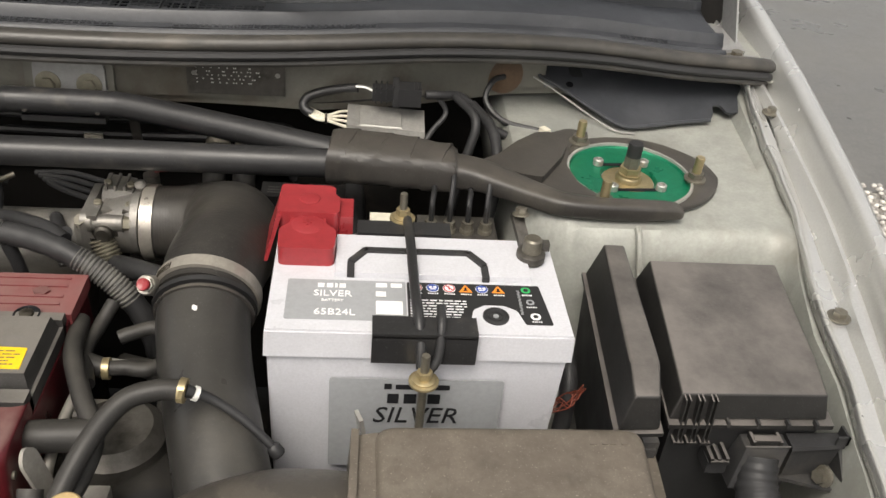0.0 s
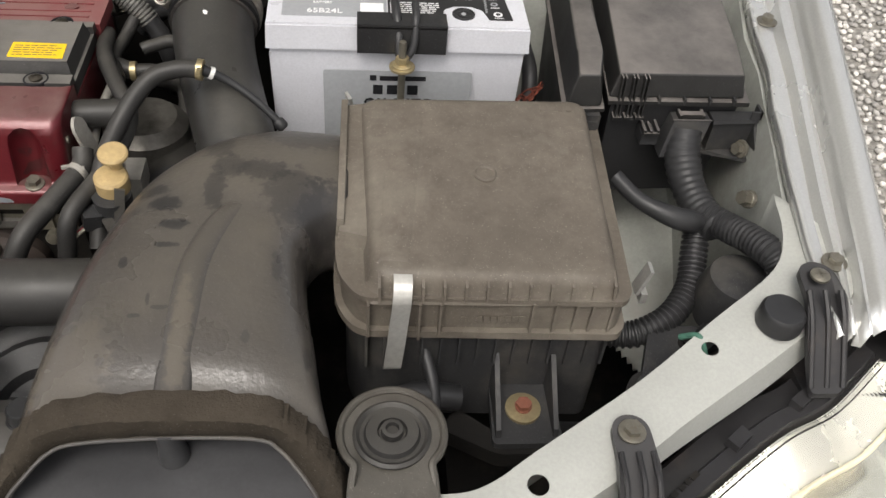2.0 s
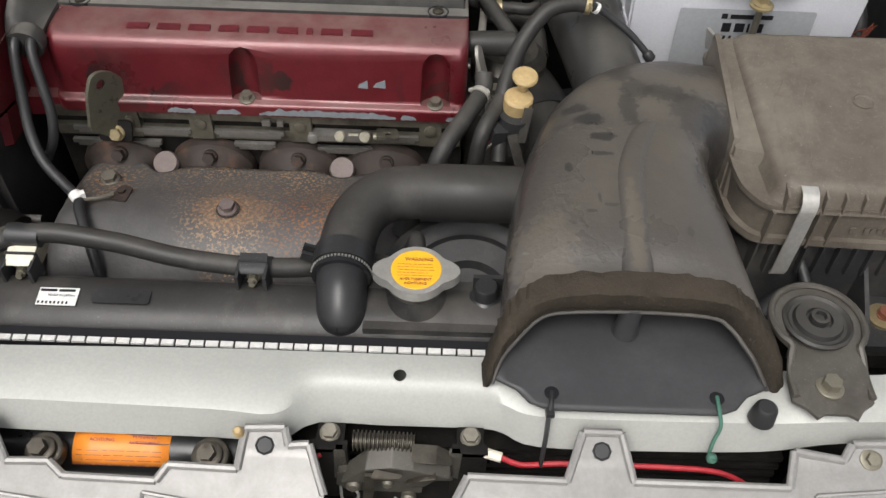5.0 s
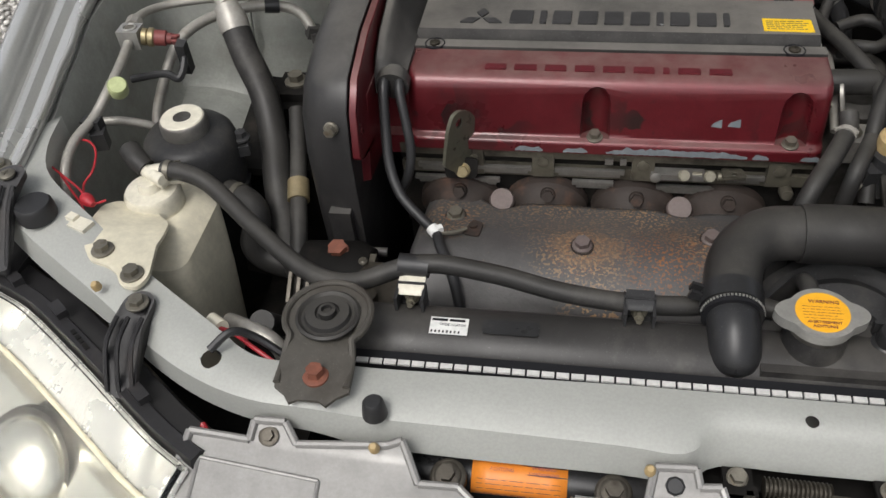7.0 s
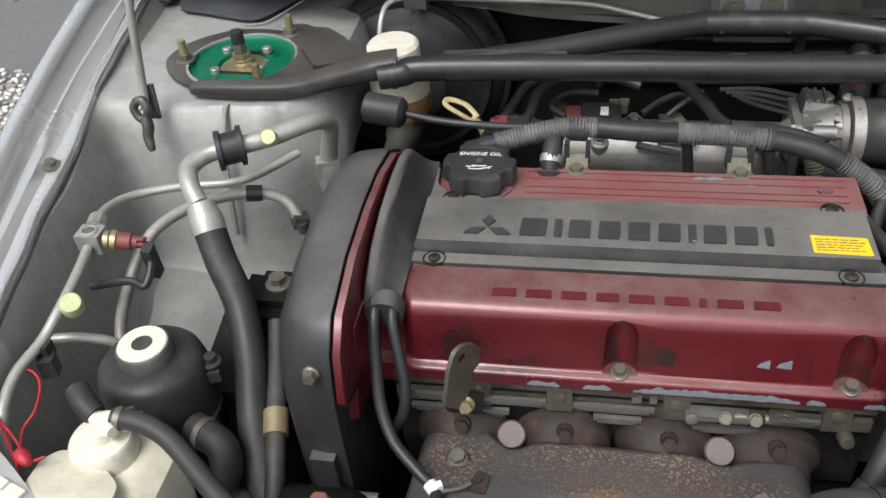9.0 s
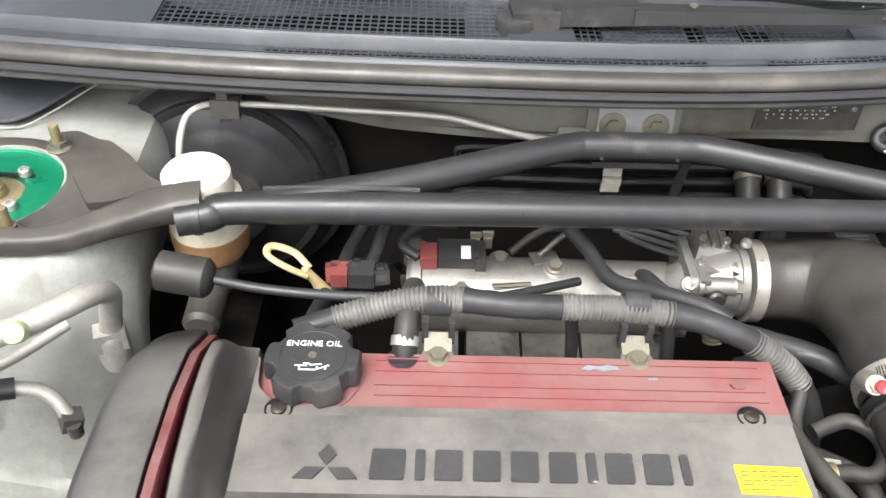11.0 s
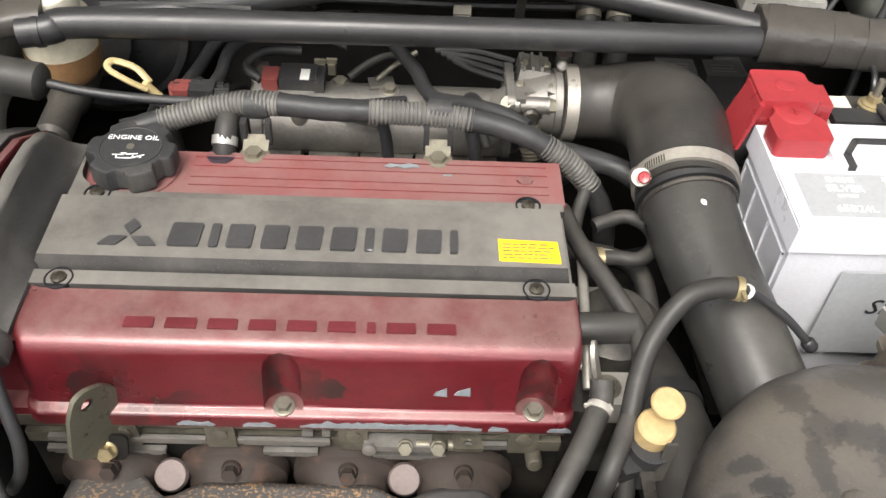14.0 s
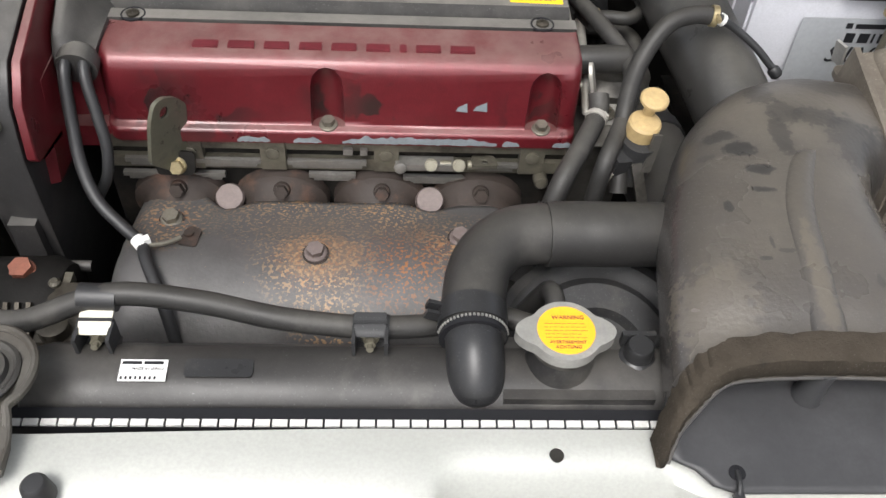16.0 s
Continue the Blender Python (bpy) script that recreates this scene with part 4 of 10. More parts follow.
plate = thing("identification_plate", (0.185, 0.80, 0.82), "dull stamped metal identification plate on the bulkhead", "plate")
PM = pose(0.1715, 0.8030, 0.850, 90, 0, 2)
part("sheet", xf(box(-0.052, 0.052, -0.024, 0.024, -0.0015, 0.0005, 0.0003), PM), M_ALUDK, plate)
part("stamping", bars(PM @ Matrix.Translation((-0.042, -0.012, 0.0005)), [(q[0], q[1], min(q[2], 0.0015), 0.0013) for q in writing_rows(0.075, 0.030, 7, random.Random(2)) + writing_rows(0.072, 0.030, 7, random.Random(5))], 0.0004), M_TAB, plate, "worn stamped characters")
for x in (-0.044, 0.044):
    part("rivet", lathe(PM @ Vector((x, 0, 0.0005)), [(0.003, 0), (0.002, 0.0015)], (0, -1, 0), 12), M_ZINC, plate)
hood = single("hood", loft([[(x, 0.90, 0.965), (x, 0.885, 0.985), (x, 0.76, 1.30 + 0.01 * (1 - (x / 0.7) ** 2)), (x, 0.56, 1.84), (x, 0.565, 1.82), (x, 0.775, 1.28)] for x in np.linspace(-0.70, 0.70, 13)]), M_BAY, "open hood panel held up by the prop rod", "hood", kind="structure")
bracket = thing("bulkhead_bracket", (0, 0.79, 0.81), "pale painted steel bracket with two bolts on the bulkhead", "bracket")
BM_ = pose(0, 0.7905, 0.838, 84, 0, 0)
part("plate", xf(prism(rounded([(-0.037, -0.034), (0.039, -0.034), (0.037, 0.020), (-0.035, 0.020)], 0.006), -0.003, 0.001, 0.0012), BM_), M_SHEET, bracket)
part("pad", xf(prism(rounded([(-0.046, -0.036), (0.046, -0.036), (0.045, 0.034), (-0.045, 0.034)], 0.012), -0.009, -0.003, 0.003), BM_), M_BULK, bracket)
for x in (-0.021, 0.021):
    part("bolt", hexbolt(BM_ @ Vector((x, -0.004, 0.001)), BM_.to_3x3() @ Vector((0, 0, 1)), 0.0075, 0.005, 1.75), M_PASSIV, bracket)

# ---- strut bar ----
bar = thing("strut_bar", (0, 0.68, 0.80), "black tubular strut tower brace across the bay", "strut brace")
part("main_tube", tube([(-0.412, 0.652, 0.813), (-0.385, 0.658, 0.8145), (-0.34, 0.666, 0.8180), (0.0, 0.672, 0.8185), (0.275, 0.675, 0.8185)], 0.0145, 20, 6), M_BLACKSAT, bar)
part("rear_tube", tube([(-0.37, 0.663, 0.8175), (-0.33, 0.670, 0.8195), (-0.285, 0.682, 0.822), (-0.22, 0.702, 0.823), (-0.075, 0.757, 0.826), (-0.04, 0.764, 0.826), (0.04, 0.764, 0.826), (0.075, 0.759, 0.826), (0.19, 0.725, 0.823), (0.285, 0.695, 0.8205)], 0.0135, 20, 6), M_BLACKSAT, bar)
part("weld", tube([(-0.34, 0.6735, 0.8325), (-0.30, 0.6765, 0.8325), (-0.25, 0.6800, 0.8310), (-0.205, 0.6820, 0.8285)], 0.0028, 8), M_BLACK, bar, "rough weld bead with chipped paint")
part("centre_plate", box(-0.042, 0.042, 0.757, 0.785, 0.806, 0.812, 0.002), M_BLACKSAT, bar)
for x in (-0.035, 0.037):
    part("set_screw", lathe((x, 0.752, 0.8205), [(0.0022, 0), (0.0022, 0.0015)], (0, -0.8, 0.6), 10), M_DARK, bar)


def sect(cx, cy, cz, w, h, dx, dy, n=16, p=3.0):
    """A rounded section across the way (dx, dy), w wide and h high."""
    l = math.hypot(dx, dy)
    nx, ny = -dy / l, dx / l
    out = []
    for i in range(n):
        a = 2 * math.pi * i / n
        c, s_ = math.cos(a), math.sin(a)
        u, v = math.copysign(abs(c) ** (2 / p), c) * w / 2, math.copysign(abs(s_) ** (2 / p), s_) * h / 2
        out.append((cx + nx * u, cy + ny * u, cz + v))
    return out


bo = random.Random(77)
folds = []
for q in spline([(0.277, 0.690, 0.819, 0.054, 0.036), (0.281, 0.690, 0.819, 0.061, 0.044), (0.31, 0.688, 0.82, 0.062, 0.042), (0.36, 0.681, 0.82, 0.056, 0.04), (0.395, 0.674, 0.819, 0.05, 0.038), (0.403, 0.672, 0.819, 0.044, 0.032)], 7):
    ring = sect(*q, 1, -0.08, 40, 3.2)
    folds.append([(x, y + 0.0006 * bo.uniform(-1, 1), z + 0.0011 * math.sin(i * 1.1 + 140 * q[0]) * math.sin(95 * q[0] + 0.6 * i) + 0.0007 * bo.uniform(-1, 1)) for i, (x, y, z) in enumerate(ring)])
part("boot", loft(folds), M_BRACE, bar, "creased black wrapped joint sleeve")
for x, y, w, h, turn in ((0.291, 0.6895, 0.064, 0.0455, 0.30), (0.322, 0.687, 0.063, 0.0435, 0.42), (0.352, 0.6825, 0.0595, 0.0425, 0.26), (0.384, 0.676, 0.054, 0.041, 0.36)):
    part("tape_turn", loft([sect(x + o, y, 0.8195, w, h, 1, -turn, 32, 3.2) for o in (-0.0085, 0.0085)]), M_BRACE, bar, "turn of black tape")
part("weld_collar", tube([(-0.392, 0.656, 0.8138), (-0.398, 0.655, 0.8135)], 0.0155, 20, 3), M_BLACKSAT, bar)
for s in (1, -1):
    web = [(s * x, y) for x, y in ((0.415, 0.682), (0.449, 0.706), (0.472, 0.736), (0.4965, 0.760), (0.538, 0.785), (0.562, 0.778), (0.533, 0.742), (0.5215, 0.70), (0.528, 0.664), (0.55, 0.634), (0.50, 0.636), (0.46, 0.655), (0.415, 0.664))]
    part("arm", prism(rounded(web, 0.006), 0.8115, 0.8150, 0.0015, 3), M_BRACE, bar, "flattened steel arm of the brace")
    fold = [(s * x, y) for x, y in ((0.402, 0.688), (0.430, 0.690), (0.449, 0.704), (0.472, 0.734), (0.4965, 0.757), (0.512, 0.760), (0.527, 0.733), (0.517, 0.706), (0.489, 0.660), (0.470, 0.664), (0.440, 0.680), (0.402, 0.684))]
    part("web", prism(rounded(fold, 0.004), 0.8140, 0.8225, 0.0035, 4), M_BRACE, bar, "folded raised sheet of the brace arm")
    swell = [(0.394, 0.672, 0.8185, 0.038, 0.030), (0.412, 0.669, 0.8185, 0.038, 0.028), (0.43, 0.664, 0.8180, 0.038, 0.025), (0.455, 0.649, 0.8170, 0.033, 0.022), (0.478, 0.634, 0.8165, 0.028, 0.021), (0.502, 0.620, 0.8165, 0.024, 0.020), (0.54, 0.6145, 0.8165, 0.021, 0.019), (0.58, 0.6150, 0.8165, 0.021, 0.018), (0.606, 0.6165, 0.8160, 0.020, 0.016), (0.617, 0.618, 0.8155, 0.020, 0.012), (0.622, 0.619, 0.815, 0.010, 0.007)]
    dense_ = spline(swell, 4)
    part("foot", loft([sect(s * q[0], q[1], q[2], q[3], q[4], s * (dense_[min(k + 1, len(dense_) - 1)][0] - dense_[max(k - 1, 0)][0]), dense_[min(k + 1, len(dense_) - 1)][1] - dense_[max(k - 1, 0)][1], 20, 3.2) for k, q in enumerate(dense_)]), M_BRACE, bar, "rounded thick front edge of the brace foot")
    ring = []
    for i in range(64):
        a = 360 * i / 64 - 180
        w = lin(a, [-180, -90, -60, -30, 0, 19, 45, 90, 135, 180], [0.078, 0.072, 0.073, 0.084, 0.0965, 0.096, 0.089, 0.081, 0.08, 0.078])
        ca, sa = math.cos(radians(a)), math.sin(radians(a))
        ring.append([(s * (0.5875 + q * ca), 0.692 + q * sa, z) for q, z in ((0.067, 0.8085), (w, 0.8085), (w, 0.8125), (w - 0.002, 0.8135), (0.069, 0.8135), (0.067, 0.8125))])
    ring.append(ring[0])
    part("ring", loft(ring, True, False), M_BRACE, bar, "flat steel ring bolted on the strut tower")

for s in (1, -1):
    top = thing("strut_mount", (s * 0.5875, 0.692, 0.80), "green anodised strut top mount with gold nuts", "strut mount", "strut mounts")
    C = (s * 0.5875, 0.692)
    part("plate", lathe((*C, 0.803), [(0.0665, 0), (0.0665, 0.0085), (0.064, 0.0095), (0.062, 0.006), (0.03, 0.0055), (0.028, 0.001), (0.001, 0.001)], n=48), M_GREEN, top)
    part("rim", lathe((*C, 0.803), [(0.0672, 0), (0.0675, 0.009), (0.066, 0.0112), (0.0635, 0.0112), (0.0632, 0.005), (0.0632, 0.0002)], n=48), M_BAY, top)
    for dy in (-0.026, 0.026):
        # Flat black strip on the plate paints in the slot's shaded depth.
        part("slot", xf(prism(rounded([(-0.030, -0.0025), (0.030, -0.0025), (0.030, 0.0025), (-0.030, 0.0025)], 0.002, 3), 0, 0.0006), Matrix.Translation((C[0], C[1], 0.8086)) @ pose(0, 0, 0, 0, 0, s * 4) @ Matrix.Translation((0, dy, 0))), M_FLATBLACK, top, "black strip for the shaded camber slot")
    part("carrier", lathe((*C, 0.8035), [(0.028, 0), (0.027, 0.0018), (0.013, 0.0025)], n=32), M_GOLD, top, "dull gold carrier below the plate")
    part("bearing", join(lathe((*C, 0.806), [(0.014, 0), (0.014, 0.004), (0.0125, 0.006)]), hexbolt((*C, 0.811), (0, 0, 1), 0.0115, 0.009, 1.1)), M_GOLD, top, "gold plated bearing and nut")
    part("shaft", prism([(0.0085 * math.cos(a * 1.0472), 0.0085 * math.sin(a * 1.0472)) for a in range(6)], 0.820, 0.834, 0.001, 1, Matrix.Translation((*C, 0))), M_BOLT, top)
    part("shaft_cap", lathe((*C, 0.834), [(0.0078, 0), (0.0078, 0.0135), (0.0070, 0.0150)]), M_RUBDARK, top, "small black rubber shaft cap")
    for dx, dy in ((0.022, 0.026), (-0.028, 0.024), (0.028, -0.024), (-0.024, -0.028)):
        part("cap_screw", lathe((C[0] + dx, C[1] + dy, 0.809), [(0.0055, 0), (0.0055, 0.006), (0.0045, 0.0068), (0.003, 0.0068), (0.003, 0.004), (0.0005, 0.004)], n=16), M_ZINC, top, "bright socket head screw")
    for x, y in ((0.656, 0.685), (0.546, 0.755), (0.545, 0.629)):
        part("stud", join(lathe((s * x, y, 0.81), [(0.0048, 0), (0.0048, 0.029), (0.0042, 0.030)], n=14)), M_GOLD, top, "gold plated threaded stud")
        part("nut", hexbolt((s * x, y, 0.8135), (0, 0, 1), 0.0085, 0.0075, 1.35), M_BOLT, top)
# ---- battery ----
battery = thing("battery", (0.357, 0.482, 0.60), "white car battery with grey and black labels", "battery")
case = part("case", hexa([(0.246, 0.426, 0.60), (0.468, 0.426, 0.60), (0.468, 0.538, 0.60), (0.246, 0.538, 0.60), (0.241, 0.421, 0.793), (0.473, 0.421, 0.793), (0.473, 0.543, 0.793), (0.241, 0.543, 0.793)], 0.004, 3), M_WHITE, battery)
for y in (0.4275, 0.466, 0.505, 0.538):
    part("side_rib", hexa([(0.2425, y, 0.62), (0.246, y, 0.62), (0.246, y + 0.0022, 0.62), (0.2425, y + 0.0022, 0.62), (0.2392, y, 0.785), (0.243, y, 0.785), (0.243, y + 0.0022, 0.785), (0.2392, y + 0.0022, 0.785)], 0.0005, 1), M_WHITE, case)
for z in (0.66, 0.70, 0.74, 0.782):
    part("side_rib", box(0.2432 - (z - 0.60) * 0.0205, 0.246, 0.4275, 0.540, z, z + 0.0022, 0.0005, 1), M_WHITE, case)
lid = part("lid", join(box(0.2375, 0.4765, 0.4175, 0.5465, 0.7955, 0.8185, 0.003, 3, 0.0012), box(0.2405, 0.4735, 0.4205, 0.5435, 0.792, 0.797, 0.001)), M_WHITE, battery)
part("lid_deck", join(box(0.288, 0.452, 0.488, 0.5445, 0.8175, 0.8235, 0.002, 2, 0.001), box(0.2395, 0.4745, 0.420, 0.486, 0.8175, 0.8205, 0.001)), M_WHITE, lid)
part("carry_handle", join(box(0.2985, 0.3045, 0.487, 0.503, 0.8195, 0.825, 0.001), box(0.4095, 0.4155, 0.485, 0.503, 0.8195, 0.825, 0.001), obox((0.3075, 0.511, 0.824), (0.0055, 0.022, 0.005), (0, 0, -35), 0.001), obox((0.4065, 0.511, 0.824), (0.0055, 0.022, 0.005), (0, 0, 35), 0.001), box(0.313, 0.401, 0.517, 0.522, 0.8205, 0.8265, 0.001)), M_BLACK, battery, "folded black carrying handle")
part("top_label", prism(rounded([(0.252, 0.432), (0.346, 0.432), (0.346, 0.482), (0.252, 0.482)], 0.002), 0.8202, 0.8208), M_GREYLAB, battery, "grey printed label")
part("warning_label", prism(rounded([(0.347, 0.432), (0.395, 0.432), (0.399, 0.449), (0.408, 0.455), (0.424, 0.455), (0.434, 0.449), (0.439, 0.432), (0.461, 0.432), (0.456, 0.482), (0.347, 0.482)], 0.002), 0.8202, 0.8208), M_BLKLAB, battery, "black warning label")
TOP = Matrix.Translation((0, 0, 0.8208))


def flat(x, y, z, turn=0.0):
    return pose(x, y, z, 0, 0, turn)


part("lettering", join(bars(flat(0.276, 0.472, 0.8208), [(0, 0, 0.005, 0.005), (0.007, 0, 0.005, 0.005), (0.0135, 0, 0.002, 0.005), (0.017, 0, 0.005, 0.005)]), lettering("SILVER", 0.0105, flat(0.288, 0.464, 0.8209)), lettering("BATTERY", 0.0042, flat(0.288, 0.4555, 0.8209)), lettering("65B24L", 0.0105, flat(0.290, 0.441, 0.8209))), M_WHITEINK, battery, "white printed lettering")
rl = random.Random(9)
part("small_print", join(bars(flat(0.349, 0.437, 0.8208), writing_rows(0.045, 0.024, 7, rl)), bars(flat(0.322, 0.474, 0.8208), [(0, 0, 0.009, 0.005), (0.012, 0, 0.009, 0.005), (0.0, -0.012, 0.008, 0.006), (0.0, -0.034, 0.021, 0.016)])), M_WHITEINK, battery, "white printed bars and symbols")
M_BLUESYM, M_REDSYM, M_GREENSYM = mat("blue_symbol", (0.03, 0.08, 0.35), 0.4), mat("red_symbol", (0.5, 0.04, 0.05), 0.4), mat("green_symbol", (0.03, 0.4, 0.12), 0.4)


def disc(r, z0, z1, x, y, n=18, start=0.0):
    return prism([(r * math.cos(start + 2 * math.pi * a / n), r * math.sin(start + 2 * math.pi * a / n)) for a in range(n)], z0, z1, 0, 2, Matrix.Translation((x, y, 0)))


for i, m in enumerate((M_REDSYM, M_BLUESYM, M_REDSYM, M_ORANGE, M_BLUESYM, M_ORANGE)):
    x, y = 0.3545 + 0.0134 * i, 0.4752
    if m is M_ORANGE:
        sym = part("symbol", prism(rounded([(-0.0056, -0.0044), (0.0056, -0.0044), (0.0, 0.0050)], 0.0008, 3), 0.8208, 0.8211, 0, 2, Matrix.Translation((x, y, 0))), m, battery, "orange three-cornered warning symbol")
        part("pictogram", bars(flat(x, y, 0.8211), [(-0.0018, -0.0032, 0.0036, 0.0012), (-0.0009, -0.0020, 0.0018, 0.0034)], 0.0002), M_FLATBLACK, sym)
    else:
        sym = part("symbol", disc(0.0052, 0.8208, 0.8210, x, y), M_WHITEINK, battery, "round warning symbol")
        part("ring", disc(0.0048, 0.8210, 0.8212, x, y), m, sym)
        if m is M_REDSYM:
            part("field", disc(0.0037, 0.8212, 0.8214, x, y), M_WHITEINK, sym)
            part("pictogram", join(xf(bars(flat(0, 0, 0), [(-0.0038, -0.0005, 0.0076, 0.0010)], 0.0002), pose(x, y, 0.8215, 0, 0, -45)), bars(flat(x, y, 0.8215), [(-0.0006, -0.0024, 0.0012, 0.0044)], 0.0001)), m, sym)
        else:
            part("pictogram", bars(flat(x, y, 0.8212), [(-0.0030, -0.0004, 0.0026, 0.0022), (0.0006, -0.0004, 0.0026, 0.0022), (-0.0024, -0.0024, 0.0048, 0.0012)], 0.0002), M_WHITEINK, sym)
    part("caption", bars(flat(x - 0.0042, y - 0.0078, 0.8208), [(0.0018 * q, 0, 0.0013, 0.0013) for q in range(5)], 0.0002), M_WHITEINK, battery)
for y, m, r in ((0.4755, M_GREENSYM, 0.0040), (0.4600, M_GREYLAB, 0.0034), (0.4420, M_WHITEINK, 0.0042)):
    sym = part("state_symbol", disc(r, 0.8208, 0.8210, 0.4445 + (0.4755 - y) * 0.10, y), m, battery, "small round charge state symbol")
    part("core", disc(r * 0.55, 0.8210, 0.8212, 0.4445 + (0.4755 - y) * 0.10, y, 6), M_BLKLAB, sym)
    part("caption", bars(flat(0.4408 + (0.4755 - y) * 0.10, y - 0.0070, 0.8208), [(0.0017 * q, 0, 0.0012, 0.0014) for q in range(5)], 0.0002), M_WHITEINK, battery)
part("side_print", bars(flat(0.4365, 0.4445, 0.8208), [(0.0007 * (k % 2), 0.0021 * k, 0.0020, 0.0011) for k in range(15)], 0.0002), M_GREYLAB, battery)
eye = part("indicator", lathe((0.416, 0.441, 0.8205), [(0.0105, 0), (0.0105, 0.0012), (0.009, 0.0016), (0.0085, 0.0006), (0.0062, 0.0006), (0.0060, 0.0013), (0.0048, 0.0013), (0.0046, 0.0005), (0.0005, 0.0005)], n=32), M_RUBDARK, battery, "round black test eye")
part("eye_core", lathe((0.416, 0.441, 0.8210), [(0.0022, 0), (0.0022, 0.0006), (0.0005, 0.0006)], n=16), M_GREYLAB, eye)
FRONT = pose(0.357, 0.4205, 0.727, 90, 0, 0)
part("front_label", xf(prism(rounded([(-0.069, -0.05), (0.069, -0.05), (0.069, 0.047), (-0.069, 0.047)], 0.003), 0, 0.0006), FRONT @ pose(0, 0.0, 0.0036, -1.5, 0, 0)), M_GREYLAB, battery, "grey front label")
FL2 = FRONT @ pose(0, 0, 0.0046, -1.5, 0, 0)
part("front_lettering", join(lettering("SILVER", 0.024, FL2 @ Matrix.Translation((0, 0.008, 0)), shear=0.2), lettering("BATTERY", 0.010, FL2 @ Matrix.Translation((0.012, -0.010, 0))), bars(FL2 @ Matrix.Translation((-0.023, 0.022, 0)), [(0, 0, 0.009, 0.010), (0.013, 0, 0.010, 0.010), (0.026, 0, 0.002, 0.010), (0.032, 0, 0.010, 0.010)]), bars(FL2 @ Matrix.Translation((-0.026, 0.037, 0)), [(0.0, 0, 0.006, 0.0055), (0.009, 0, 0.043, 0.0048)])), M_FLATBLACK, battery, "black printed lettering and plain bars")
cap_r = thing("terminal_cover", (0.263, 0.54, 0.80), "translucent red plastic battery terminal cover", "terminal cover")
part("front_block", prism(rounded([(0.2415, 0.503), (0.2875, 0.503), (0.2885, 0.532), (0.279, 0.540), (0.279, 0.556), (0.249, 0.556), (0.249, 0.540), (0.2405, 0.532)], 0.006, 5), 0.811, 0.836, 0.004, 4), M_REDCAP, cap_r)
part("dome", lathe((0.264, 0.5385, 0.832), [(0.016, 0), (0.0155, 0.003), (0.012, 0.0055), (0.0005, 0.006)], n=32), M_REDCAP, cap_r)
part("hood", prism(rounded([(0.238, 0.5485), (0.290, 0.5485), (0.2905, 0.575), (0.286, 0.579), (0.286, 0.590), (0.281, 0.594), (0.238, 0.594)], 0.005, 5), 0.813, 0.8415, 0.0045, 4), M_REDCAP, cap_r)
part("flap", hexa([(0.226, 0.54, 0.795), (0.229, 0.54, 0.795), (0.229, 0.585, 0.8), (0.226, 0.585, 0.8), (0.237, 0.545, 0.838), (0.241, 0.545, 0.838), (0.241, 0.585, 0.838), (0.237, 0.585, 0.838)], 0.001), M_REDCAP, cap_r)
part("flap", box(0.290, 0.302, 0.552, 0.582, 0.812, 0.836, 0.004), M_REDCAP, cap_r)
part("plus_mark", join(box(0.2600, 0.2680, 0.5378, 0.5396, 0.8374, 0.8388, 0.0003), box(0.2631, 0.2649, 0.5347, 0.5427, 0.8374, 0.8388, 0.0003)), M_REDCAP, cap_r)
part("button", lathe((0.264, 0.571, 0.8408), [(0.009, 0), (0.009, 0.0012), (0.0075, 0.002), (0.001, 0.002)]), M_REDCAP, cap_r)
post = thing("negative_terminal", (0.455, 0.523, 0.822), "grey lead battery post with a corroded clamp", "terminal")
part("clamp", join(lathe((0.455, 0.521, 0.8205), [(0.0125, 0), (0.0125, 0.007), (0.0095, 0.009)]), obox((0.449, 0.548, 0.832), (0.010, 0.034, 0.006), (25, 0, 10), 0.002), obox((0.462, 0.527, 0.831), (0.018, 0.008, 0.007), (0, 0, 0), 0.002)), M_ALUDK, post)
part("post", lathe((0.455, 0.521, 0.829), [(0.0085, 0), (0.0078, 0.012), (0.006, 0.0135)]), M_BOLT, post)
part("nut", hexbolt((0.449, 0.557, 0.842), (0, 0.3, 1), 0.005, 0.006), M_BOLT, post)
hold = thing("battery_clamp", (0.352, 0.48, 0.80), "black steel battery hold-down bar with two rods", "battery clamp")
part("strap", tube([(0.350, 0.567, 0.826), (0.351, 0.52, 0.832), (0.352, 0.46, 0.832), (0.354, 0.428, 0.829), (0.356, 0.412, 0.815), (0.357, 0.402, 0.80)], 0.0042, 10, 6), M_BLACKSAT, hold)
part("front_plate", join(box(0.319, 0.399, 0.4105, 0.4150, 0.797, 0.8235, 0.001), box(0.319, 0.399, 0.4105, 0.432, 0.8222, 0.8262, 0.001)), M_BLACKSAT, hold)
part("strap", tube([(0.371, 0.436, 0.833), (0.371, 0.418, 0.829), (0.369, 0.405, 0.808), (0.360, 0.400, 0.795)], 0.0036, 10, 6), M_BLACKSAT, hold)
part("rear_plate", box(0.306, 0.388, 0.546, 0.566, 0.818, 0.8245, 0.001), M_BLACKSAT, hold)
